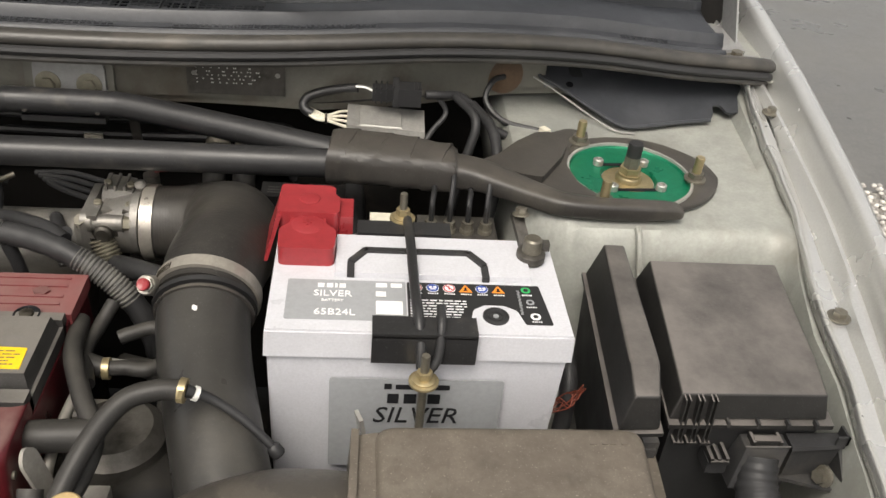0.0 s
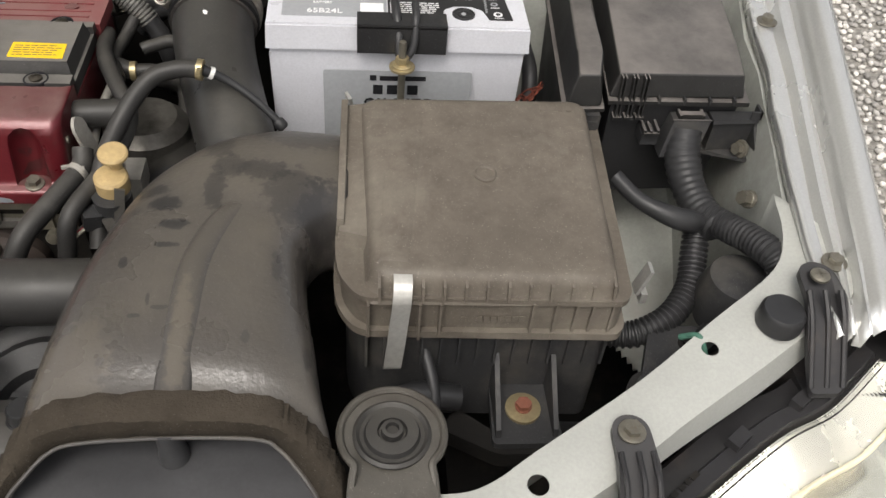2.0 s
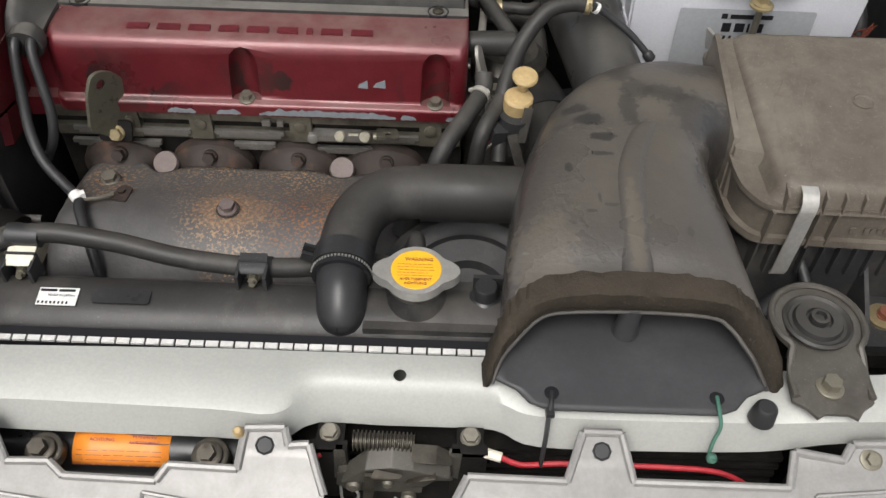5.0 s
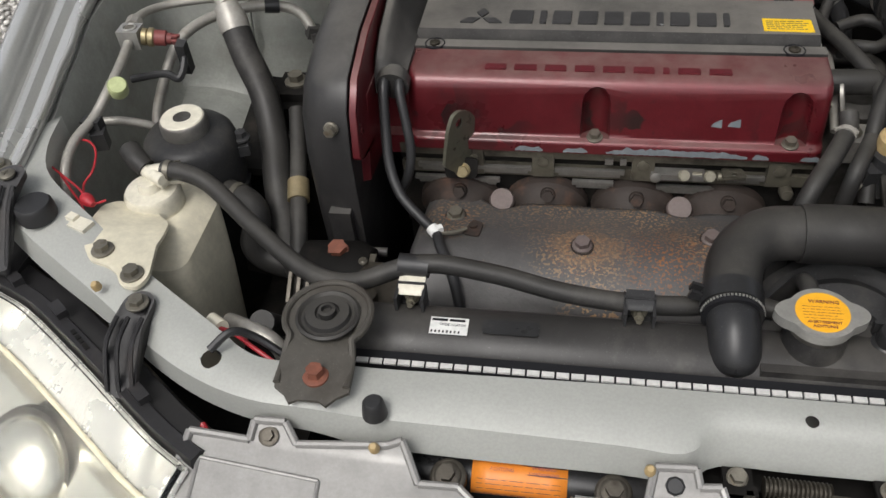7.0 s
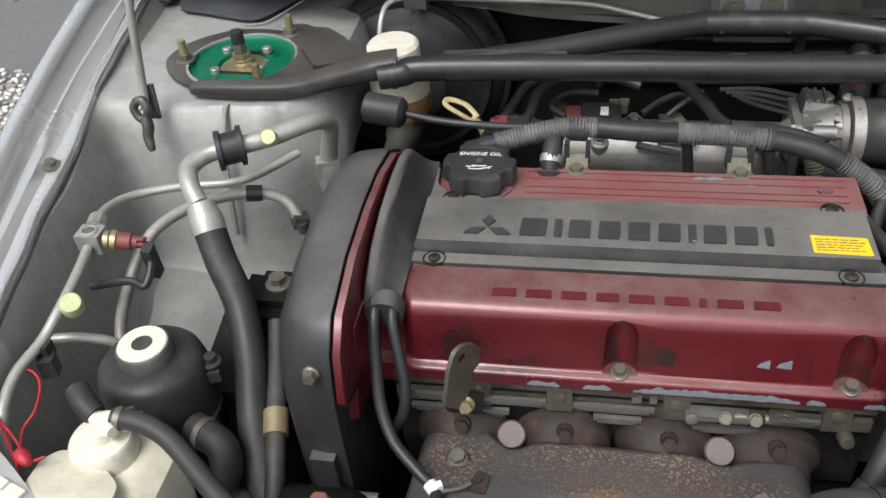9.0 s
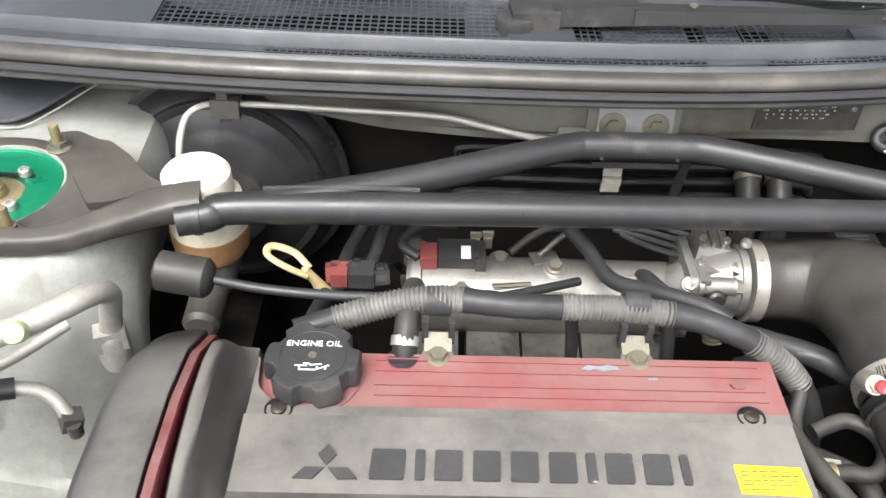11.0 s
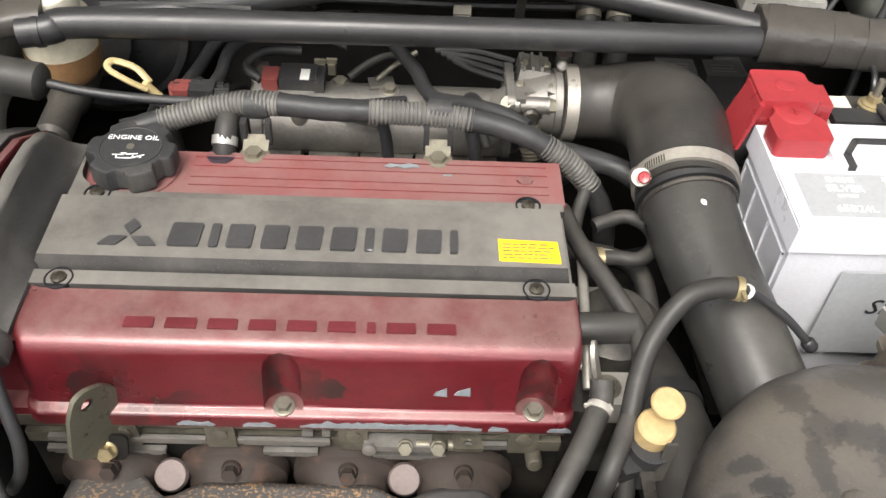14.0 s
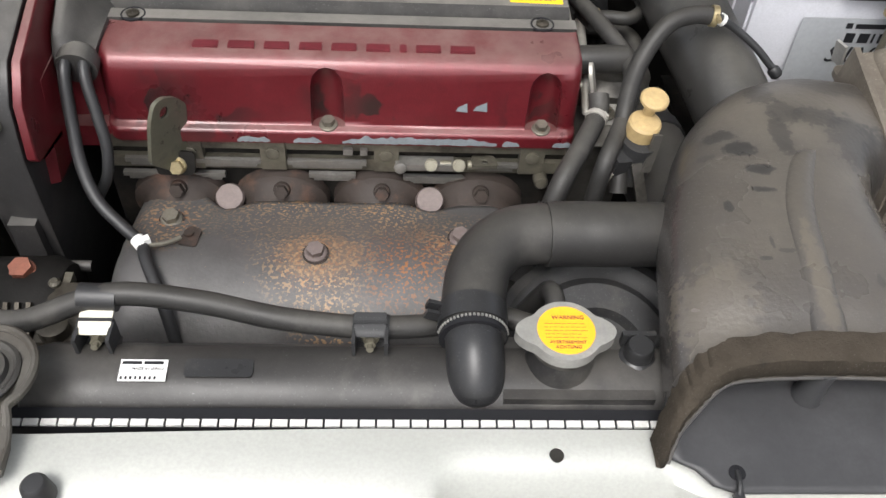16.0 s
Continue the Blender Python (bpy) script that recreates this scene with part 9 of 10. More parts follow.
part("lead", tube([(-0.331, 0.325, 0.782), (-0.329, 0.308, 0.772), (-0.322, 0.292, 0.745), (-0.318, 0.282, 0.72), (-0.322, 0.275, 0.695), (-0.335, 0.275, 0.67)], 0.0048, 10), M_RUBDARK, lead)
part("collar", join(tube([(-0.291, 0.222, 0.675), (-0.284, 0.215, 0.673)], 0.0061, 12, 3), obox((-0.282, 0.219, 0.677), (0.005, 0.006, 0.007), (0, 0, 30), 0.0015)), M_WIRE_WHITE, lead, "white plastic collar")
part("stay", tube([(-0.282, 0.216, 0.674), (-0.268, 0.222, 0.671), (-0.258, 0.230, 0.669)], 0.002, 8), M_BOLT, lead)

# ---- front corner on the washer bottle side ----
ps = thing("power_steering_reservoir", (-0.555, 0.29, 0.58), "black power steering fluid reservoir with a white-topped cap", "fluid reservoir")
part("bottle", lathe((-0.556, 0.292, 0.589), [(0.038, 0), (0.046, 0.02), (0.050, 0.09), (0.050, 0.118), (0.047, 0.130), (0.041, 0.137), (0.024, 0.142)], n=36), M_BLACK, ps)
part("seam", lathe((-0.556, 0.292, 0.655), [(0.0490, 0), (0.0515, 0.002), (0.0515, 0.004), (0.049, 0.006)], n=36), M_BLACK, ps)
part("cap", lathe((-0.5545, 0.2895, 0.722), [(0.0225, 0), (0.0245, 0.008), (0.0245, 0.021), (0.0225, 0.024)], n=36), M_ALU, ps)
part("cap_disc", lathe((-0.5545, 0.2895, 0.746), [(0.0222, 0), (0.0212, 0.0012), (0.0095, 0.0012), (0.0092, 0.0003)], n=36), M_CREAM, ps, "pale printed ring on the cap")
part("cap_centre", lathe((-0.5545, 0.2895, 0.7465), [(0.0092, 0), (0.0092, 0.0003), (0.001, 0.0003)], n=24), M_ALUDK, ps)
part("clamp", join(obox((-0.508, 0.30, 0.70), (0.022, 0.014, 0.012), (0, 0, 20), 0.003), hexbolt((-0.505, 0.306, 0.709), (0, 0, 1), 0.006, 0.008)), M_BLACK, ps)
bottle = thing("coolant_bottle", (-0.535, 0.17, 0.45), "yellowed white plastic overflow bottle with a hose tee", "overflow bottle")
part("tank", loft([rounded3 for rounded3 in [[(x, y, z) for x, y in rounded([(x0, y0), (x1, y0), (x1, y1), (x0, y1)], 0.02, 5)] for x0, x1, y0, y1, z in ((-0.575, -0.510, 0.135, 0.205, 0.50), (-0.582, -0.504, 0.128, 0.212, 0.53), (-0.590, -0.500, 0.122, 0.220, 0.62), (-0.595, -0.503, 0.118, 0.230, 0.665), (-0.594, -0.508, 0.128, 0.240, 0.690), (-0.590, -0.520, 0.150, 0.243, 0.700), (-0.587, -0.53, 0.168, 0.235, 0.704))]]), M_MILK, bottle)
part("neck", lathe((-0.558, 0.203, 0.69), [(0.028, 0), (0.027, 0.012), (0.026, 0.018)], n=30), M_MILK, bottle)
part("cap", lathe((-0.559, 0.203, 0.705), [(0.0265, 0), (0.0275, 0.002), (0.0275, 0.016), (0.025, 0.020), (0.012, 0.021), (0.010, 0.03), (0.001, 0.03)], n=32), M_CREAM, bottle, "cream screw cap")
part("tab", join(obox((-0.541, 0.218, 0.728), (0.022, 0.018, 0.004), (0, 5, 15), 0.003), obox((-0.553, 0.206, 0.738), (0.030, 0.009, 0.009), (0, 12, -25), 0.003)), M_CREAM, bottle)
part("tee", lathe((-0.566, 0.213, 0.742), [(0.0065, 0), (0.0065, 0.03), (0.005, 0.032)], (0.8, -0.5, 0.0)), M_CREAM, bottle)
part("hose_cap", tube([(-0.561, 0.211, 0.743), (-0.571, 0.217, 0.748), (-0.583, 0.228, 0.752)], [0.0095, 0.0105, 0.0105], 14), M_RUBBER, bottle, "black rubber end cap")
part("spring_clip", tube([(-0.540, 0.206, 0.745), (-0.534, 0.212, 0.75), (-0.529, 0.218, 0.748), (-0.532, 0.212, 0.744)], 0.0012, 6), M_BOLT, bottle)
part("clamp", tube([(-0.540, 0.2085, 0.7445), (-0.535, 0.2085, 0.744)], 0.0100, 14, 3), M_BOLT, bottle)
part("outlet", tube([(-0.555, 0.207, 0.743), (-0.545, 0.208, 0.7445), (-0.53, 0.2085, 0.744)], 0.0065, 10), M_CREAM, bottle)
bm = prism(rounded([(-0.600, 0.178), (-0.582, 0.112), (-0.568, 0.094), (-0.549, 0.090), (-0.537, 0.082), (-0.528, 0.068), (-0.512, 0.066), (-0.507, 0.080), (-0.520, 0.140), (-0.528, 0.165), (-0.560, 0.192), (-0.594, 0.196)], 0.007, 5), 0.7315, 0.7355, 0.0015)
bmesh.ops.bisect_plane(bm, geom=bm.verts[:] + bm.edges[:] + bm.faces[:], plane_co=(-0.55, 0.130, 0.73), plane_no=(0.35, 1, 0))
for v in bm.verts:
    v.co.z -= 0.026 * max(0.0, min(1.0, (v.co.y + 0.35 * (v.co.x + 0.55) - 0.130) / 0.06))
part("flange", bm, M_MILK, bottle, "moulded mounting flange")
for x, y in ((-0.561, 0.107), (-0.522, 0.081)):
    part("bolt", hexbolt((x, y, 0.7355), (0, 0, 1), 0.0068, 0.007, 1.5), M_BOLT, bottle)
ach = thing("air_conditioning_hose", (-0.48, 0.33, 0.62), "thick black air conditioning hose with an aluminium fitting", "hose")
part("fitting", tube([(-0.547, 0.437, 0.790), (-0.540, 0.428, 0.778), (-0.535, 0.420, 0.768)], [0.013, 0.0165, 0.0165], 18), M_PIPE, ach, "crimped aluminium fitting")
part("hose", tube([(-0.537, 0.424, 0.772), (-0.522, 0.402, 0.748), (-0.500, 0.375, 0.717), (-0.483, 0.335, 0.685), (-0.470, 0.290, 0.66), (-0.455, 0.25, 0.63), (-0.43, 0.21, 0.61), (-0.40, 0.18, 0.59)], 0.0158, 18), M_RUBBER, ach)
part("pipe", tube([(-0.547, 0.437, 0.790), (-0.560, 0.452, 0.802), (-0.566, 0.472, 0.809), (-0.553, 0.490, 0.813), (-0.530, 0.500, 0.815), (-0.495, 0.517, 0.817), (-0.470, 0.538, 0.818), (-0.455, 0.560, 0.812), (-0.452, 0.578, 0.795), (-0.460, 0.588, 0.765), (-0.467, 0.590, 0.735)], 0.0095, 16), M_PIPE, ach, "bent aluminium pipe")
part("grommet", join(tube([(-0.543, 0.492, 0.815), (-0.519, 0.504, 0.816)], 0.0165, 20, 3), tube([(-0.543, 0.492, 0.815), (-0.5385, 0.494, 0.815)], 0.0205, 20, 3), tube([(-0.5235, 0.502, 0.816), (-0.519, 0.504, 0.816)], 0.0205, 20, 3)), M_RUBDARK, ach, "black rubber holder")
part("service_cap", lathe((-0.492, 0.510, 0.820), [(0.0085, 0), (0.0085, 0.012), (0.007, 0.014)], (0.2, -0.7, 0.6), 18), M_LIME, ach, "pale lime plastic cap")
part("end_fitting", join(lathe((-0.467, 0.590, 0.70), [(0.012, 0), (0.014, 0.01), (0.014, 0.035), (0.011, 0.04)]), obox((-0.466, 0.588, 0.735), (0.026, 0.018, 0.02), (0, 0, 20), 0.003)), M_PIPE, ach)
acl = thing("air_conditioning_line", (-0.64, 0.40, 0.70), "thin aluminium air conditioning lines with a service block", "pipe")
part("pipe", tube([(-0.648, 0.402, 0.776), (-0.658, 0.43, 0.772), (-0.660, 0.463, 0.765), (-0.645, 0.492, 0.758), (-0.60, 0.515, 0.754), (-0.56, 0.525, 0.752), (-0.532, 0.54, 0.753), (-0.495, 0.58, 0.757)], 0.0048, 12), M_PIPE, acl)
part("nut", join(lathe((-0.652, 0.412, 0.774), [(0.009, 0), (0.009, 0.018), (0.006, 0.02)], (-0.3, 1, -0.1), 8)), M_PIPE, acl)
part("pipe", tube([(-0.485, 0.520, 0.712), (-0.497, 0.527, 0.728), (-0.515, 0.526, 0.738), (-0.545, 0.515, 0.745), (-0.58, 0.488, 0.750), (-0.604, 0.455, 0.750), (-0.616, 0.428, 0.742), (-0.628, 0.40, 0.715), (-0.638, 0.372, 0.675), (-0.622, 0.335, 0.64), (-0.60, 0.30, 0.58)], 0.0062, 12), M_PIPE, acl)
part("sleeve", tube([(-0.538, 0.518, 0.744), (-0.522, 0.524, 0.741)], 0.009, 12, 3), M_RUBDARK, acl)
part("end", join(obox((-0.483, 0.518, 0.710), (0.016, 0.016, 0.014), (0, 20, 30), 0.003), lathe((-0.479, 0.512, 0.70), [(0.006, 0), (0.006, 0.012)])), M_BLACK, acl)
part("block", join(box(-0.6565, -0.6325, 0.384, 0.404, 0.764, 0.785, 0.0035, 3), lathe((-0.6445, 0.394, 0.784), [(0.0085, 0), (0.0085, 0.0022), (0.0065, 0.003), (0.0055, 0.001)])), M_ZINC, acl, "bright square service block")
part("block_screw", lathe((-0.6445, 0.394, 0.785), [(0.0055, 0), (0.0055, 0.0008), (0.004, 0.001)]), M_BOLT, acl)
part("switch_body", lathe((-0.633, 0.395, 0.774), [(0.0095, 0), (0.0095, 0.005), (0.0075, 0.006), (0.0105, 0.007), (0.0105, 0.012), (0.008, 0.014)], (1, 0.2, -0.2), 12), M_GOLD, acl)
part("switch", join(lathe((-0.620, 0.3975, 0.7715), [(0.0088, 0), (0.0088, 0.012), (0.0065, 0.013), (0.0065, 0.018)], (1, 0.2, -0.2), 10), *[lathe((-0.603, 0.401 + 0.0042 * math.cos(a), 0.768 + 0.0042 * math.sin(a)), [(0.0022, 0), (0.0022, 0.007), (0.0012, 0.008)], (1, 0.2, -0.2), 8) for a in (0.5, 1.8, 3.0, 4.3, 5.5)]), M_CONN, acl, "dull red pressure switch")
part("pipe", tube([(-0.645, 0.384, 0.772), (-0.643, 0.35, 0.765), (-0.644, 0.312, 0.756), (-0.65, 0.285, 0.745), (-0.658, 0.245, 0.738), (-0.652, 0.205, 0.72), (-0.64, 0.17, 0.66)], 0.0052, 12), M_PIPE, acl)
part("service_cap", lathe((-0.636, 0.322, 0.752), [(0.0095, 0), (0.0105, 0.002), (0.0105, 0.014), (0.009, 0.016)], (0.35, -0.4, 0.85), 20), M_LIME, acl, "pale lime plastic cap")
part("holder", join(obox((-0.652, 0.282, 0.738), (0.02, 0.012, 0.014), (0, 0, 0), 0.002), obox((-0.645, 0.275, 0.725), (0.014, 0.014, 0.02), (0, 0, 15), 0.003)), M_BLACK, acl)
part("lead", tube([(-0.595, 0.40, 0.764), (-0.59, 0.392, 0.75), (-0.594, 0.375, 0.735), (-0.61, 0.375, 0.74), (-0.648, 0.37, 0.735)], 0.0042, 8), M_TAPE, acl)
part("lead_plug", obox((-0.592, 0.397, 0.748), (0.010, 0.012, 0.04), (10, 5, 0), 0.002), M_BLACK, acl)
rw = thing("red_wiring", (-0.62, 0.2, 0.70), "loose thin red wires by the inner wing", "wires")
for pts in ([(-0.668, 0.26, 0.735), (-0.645, 0.255, 0.738), (-0.632, 0.243, 0.735), (-0.626, 0.22, 0.73), (-0.63, 0.205, 0.725), (-0.62, 0.185, 0.728)], [(-0.672, 0.22, 0.735), (-0.65, 0.205, 0.735), (-0.625, 0.188, 0.735), (-0.60, 0.168, 0.735), (-0.588, 0.172, 0.735)], [(-0.66, 0.215, 0.73), (-0.635, 0.19, 0.73), (-0.61, 0.165, 0.733), (-0.60, 0.15, 0.735)]):
    part("wire", tube(pts, 0.0012, 8), M_WIRE_RED, rw)
part("joint", tube([(-0.612, 0.172, 0.737), (-0.607, 0.170, 0.738), (-0.601, 0.166, 0.738), (-0.596, 0.163, 0.737)], [0.0025, 0.006, 0.0058, 0.003], 12), M_WIRE_RED, rw, "red crimp joint")
part("socket", join(obox((-0.594, 0.134, 0.735), (0.020, 0.014, 0.012), (0, 0, -20), 0.003), obox((-0.604, 0.140, 0.738), (0.010, 0.008, 0.012), (0, 0, -20), 0.002)), M_CREAM, rw, "white wiring socket")
for n_, pts, r in (("a", [(-0.512, 0.258, 0.675), (-0.495, 0.250, 0.675), (-0.481, 0.243, 0.670), (-0.477, 0.234, 0.655), (-0.483, 0.227, 0.635), (-0.474, 0.224, 0.618), (-0.447, 0.223, 0.608), (-0.41, 0.224, 0.60)], 0.0145), ("b", [(-0.465, 0.372, 0.70), (-0.455, 0.33, 0.68), (-0.447, 0.29, 0.665), (-0.438, 0.25, 0.65), (-0.43, 0.20, 0.62)], 0.009), ("c", [(-0.67, 0.31, 0.72), (-0.64, 0.32, 0.715), (-0.615, 0.33, 0.70), (-0.6, 0.34, 0.67)], 0.005), ("d", [(-0.43, 0.13, 0.62), (-0.425, 0.10, 0.66), (-0.42, 0.085, 0.68)], 0.011), ("e", [(-0.46, 0.10, 0.66), (-0.43, 0.08, 0.675), (-0.405, 0.07, 0.67), (-0.39, 0.06, 0.64)], 0.0075)):
    hz = thing("rubber_hose", pts[-1], "dusty rubber hose low in the bay", "hose", "low hoses")
    part("hose", tube(pts, r, 14), M_RUBBER if r > 0.008 else M_PIPE, hz)
    if n_ == "a":
        part("clamp", tube([(-0.502, 0.253, 0.675), (-0.496, 0.2505, 0.675)], 0.0155, 16, 3), M_BOLT, hz)
    if n_ == "b":
        part("crimp", tube([(-0.4474, 0.292, 0.6655), (-0.4425, 0.270, 0.6575)], 0.0118, 16, 3), mat("dull_brass_collar", (0.26, 0.21, 0.12), 0.45, 0.3), hz, "yellowish crimped collar")
mt = thing("engine_mount", (-0.48, 0.42, 0.58), "dark engine mount bracket with a bolt", "engine mount")
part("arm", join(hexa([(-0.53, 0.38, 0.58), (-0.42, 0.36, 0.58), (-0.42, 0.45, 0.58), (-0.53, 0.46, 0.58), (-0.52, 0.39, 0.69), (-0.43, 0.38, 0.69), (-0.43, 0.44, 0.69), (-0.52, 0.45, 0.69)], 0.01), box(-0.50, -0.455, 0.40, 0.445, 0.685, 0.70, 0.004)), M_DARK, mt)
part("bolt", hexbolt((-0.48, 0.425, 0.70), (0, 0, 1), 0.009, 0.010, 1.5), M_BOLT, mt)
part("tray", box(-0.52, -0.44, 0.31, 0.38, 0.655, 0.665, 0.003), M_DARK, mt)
# Enlarged near-black block; covers the pale wing where deep shade lies.
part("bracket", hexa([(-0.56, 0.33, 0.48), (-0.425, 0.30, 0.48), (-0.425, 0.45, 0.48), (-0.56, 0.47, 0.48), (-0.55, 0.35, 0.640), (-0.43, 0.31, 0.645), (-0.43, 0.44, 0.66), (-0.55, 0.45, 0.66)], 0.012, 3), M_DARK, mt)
part("rib", obox((-0.46, 0.345, 0.672), (0.09, 0.006, 0.02), (0, 0, -12), 0.002), M_ALUDK, mt)
altr = thing("alternator", (-0.38, 0.19, 0.56), "dark alternator with a rusty terminal bolt", "alternator")
part("body", lathe((-0.43, 0.20, 0.60), [(0.03, 0), (0.05, 0.006), (0.052, 0.06), (0.045, 0.075), (0.02, 0.08)], (1, 0, 0), 32), M_DARK, altr)
part("terminal", hexbolt((-0.3850, 0.2080, 0.648), (0, -0.2, 1), 0.0095, 0.009, 1.15), M_RUSTBOLT, altr, "rusty red terminal bolt")
part("plate", join(box(-0.372, -0.348, 0.190, 0.214, 0.632, 0.642, 0.003), lathe((-0.358, 0.198, 0.642), [(0.005, 0), (0.005, 0.006), (0.003, 0.008)], n=12), lathe((-0.350, 0.183, 0.640), [(0.006, 0), (0.006, 0.012)], (0.4, -0.6, 0.5), 10)), M_HEAD, altr)
for k_ in range(7):
    part("fin", obox((-0.425 + 0.009 * k_, 0.168, 0.634), (0.0035, 0.03, 0.02), (35, 0, 0), 0.001), M_GREASE, altr)
part("tensioner", join(box(-0.36, -0.31, 0.14, 0.20, 0.62, 0.645, 0.006), lathe((-0.345, 0.15, 0.645), [(0.012, 0), (0.012, 0.01), (0.008, 0.012)]), lathe((-0.32, 0.135, 0.645), [(0.008, 0), (0.008, 0.02)], (1, 0, 0.3))), M_GREASE, altr)
prop = thing("hood_prop_rod", (-0.65, 0.58, 0.80), "thin plated hood prop rod hooked in a bracket", "prop rod")
part("rod", tube([(-0.657, 0.566, 0.8135), (-0.6555, 0.570, 0.818), (-0.6560, 0.5755, 0.828), (-0.6548, 0.5797, 0.85), (-0.6484, 0.5821, 0.9), (-0.6357, 0.5869, 1.0), (-0.60, 0.60, 1.3), (-0.585, 0.606, 1.45)], 0.0046, 10), M_PIPE, prop)
part("eyelet", tube([(-0.659, 0.5635, 0.829), (-0.6645, 0.562, 0.821), (-0.660, 0.560, 0.810), (-0.652, 0.559, 0.810), (-0.6475, 0.560, 0.821), (-0.652, 0.563, 0.830), (-0.659, 0.5635, 0.829)], 0.0048, 10), M_ALUDK, prop, "bent steel eyelet")
part("tail", tube([(-0.653, 0.559, 0.812), (-0.650, 0.555, 0.803), (-0.652, 0.552, 0.792), (-0.650, 0.548, 0.782), (-0.6485, 0.5465, 0.7765)], [0.006, 0.0065, 0.006, 0.005, 0.0035], 10), M_ALUDK, prop, "twisted steel tail of the eyelet")
part("tab", hexa([(-0.657, 0.575, 0.800), (-0.645, 0.575, 0.800), (-0.645, 0.579, 0.800), (-0.657, 0.579, 0.800), (-0.653, 0.582, 0.838), (-0.647, 0.582, 0.838), (-0.647, 0.586, 0.838), (-0.653, 0.586, 0.838)], 0.001), M_ALUDK, prop, "upright steel tab behind the eyelet")


# ---- right side harness ----
rh = thing("fender_harness", (0.62, 0.3, 0.65), "thick black corrugated wiring harness on the inner wing", "wiring harness")
part("trunk", tube([(0.622, 0.362, 0.752), (0.620, 0.345, 0.735), (0.622, 0.32, 0.722), (0.628, 0.295, 0.715), (0.638, 0.27, 0.715)], [0.016, 0.017, 0.016, 0.016, 0.015], 16, 8, (0.007, 0.0009)), M_TAPE, rh, "taped harness trunk")
part("branch", tube([(0.630, 0.285, 0.717), (0.645, 0.262, 0.722), (0.655, 0.24, 0.73), (0.664, 0.215, 0.735), (0.672, 0.195, 0.725)], 0.0135, 16, 8, (0.005, 0.0018)), M_TAPE, rh, "black corrugated tube")
part("branch", tube([(0.626, 0.29, 0.712), (0.620, 0.262, 0.69), (0.612, 0.235, 0.675), (0.59, 0.21, 0.665), (0.56, 0.20, 0.655), (0.535, 0.205, 0.65)], 0.0125, 16, 8, (0.005, 0.0018)), M_TAPE, rh, "black corrugated tube")
part("branch", tube([(0.628, 0.28, 0.715), (0.612, 0.272, 0.722), (0.592, 0.272, 0.728), (0.565, 0.285, 0.735), (0.545, 0.305, 0.745)], [0.005, 0.010, 0.0095, 0.007, 0.007], 12), M_TAPE, rh, "black taped lead")
part("loop", tube([(0.645, 0.25, 0.70), (0.652, 0.225, 0.69), (0.638, 0.212, 0.68), (0.628, 0.225, 0.68)], 0.004, 8), M_TAPE, rh)
ab = thing("wing_bolt", (0.672, 0.29, 0.73), "weathered bolt in the inner wing", "bolt")
part("head", hexbolt((0.668, 0.29, 0.732), (-0.9, -0.2, 0.4), 0.0065, 0.010, 1.3), M_BOLT, ab)
for n_, pts, r in (("a", [(0.66, 0.20, 0.70), (0.62, 0.19, 0.66), (0.56, 0.15, 0.63), (0.50, 0.12, 0.60)], 0.012), ("b", [(0.49, 0.14, 0.60), (0.505, 0.11, 0.64), (0.50, 0.075, 0.66), (0.47, 0.06, 0.64)], 0.007), ("c", [(0.37, 0.10, 0.62), (0.38, 0.13, 0.66), (0.37, 0.17, 0.69)], 0.005), ("d", [(0.32, 0.09, 0.60), (0.335, 0.12, 0.64), (0.36, 0.135, 0.66), (0.40, 0.14, 0.65)], 0.011), ("e", [(0.30, 0.10, 0.62), (0.33, 0.105, 0.66), (0.35, 0.11, 0.67)], 0.004)):
    hz = thing("low_cable", pts[0], "dark cable low behind the front panel", "cable", "front cables")
    part("cable", tube(pts, r, 12), M_RUBDARK, hz)
hn = thing("horn", (0.57, 0.14, 0.60), "black bracket and sensor behind the headlamp", "sensor bracket")
part("bracket", prism(rounded([(0.545, 0.13), (0.60, 0.15), (0.62, 0.20), (0.57, 0.20)], 0.01), 0.655, 0.665, 0.002), M_BLACK, hn)
part("body", lathe((0.56, 0.135, 0.61), [(0.02, 0), (0.022, 0.05), (0.016, 0.056)]), M_BLACK, hn)
part("bolt", hexbolt((0.60, 0.18, 0.665), (0, 0, 1), 0.006, 0.004), M_DARK, hn)
part("cup", lathe((0.645, 0.215, 0.66), [(0.03, 0), (0.034, 0.03), (0.028, 0.05), (0.01, 0.055)]), M_BLACK, hn)

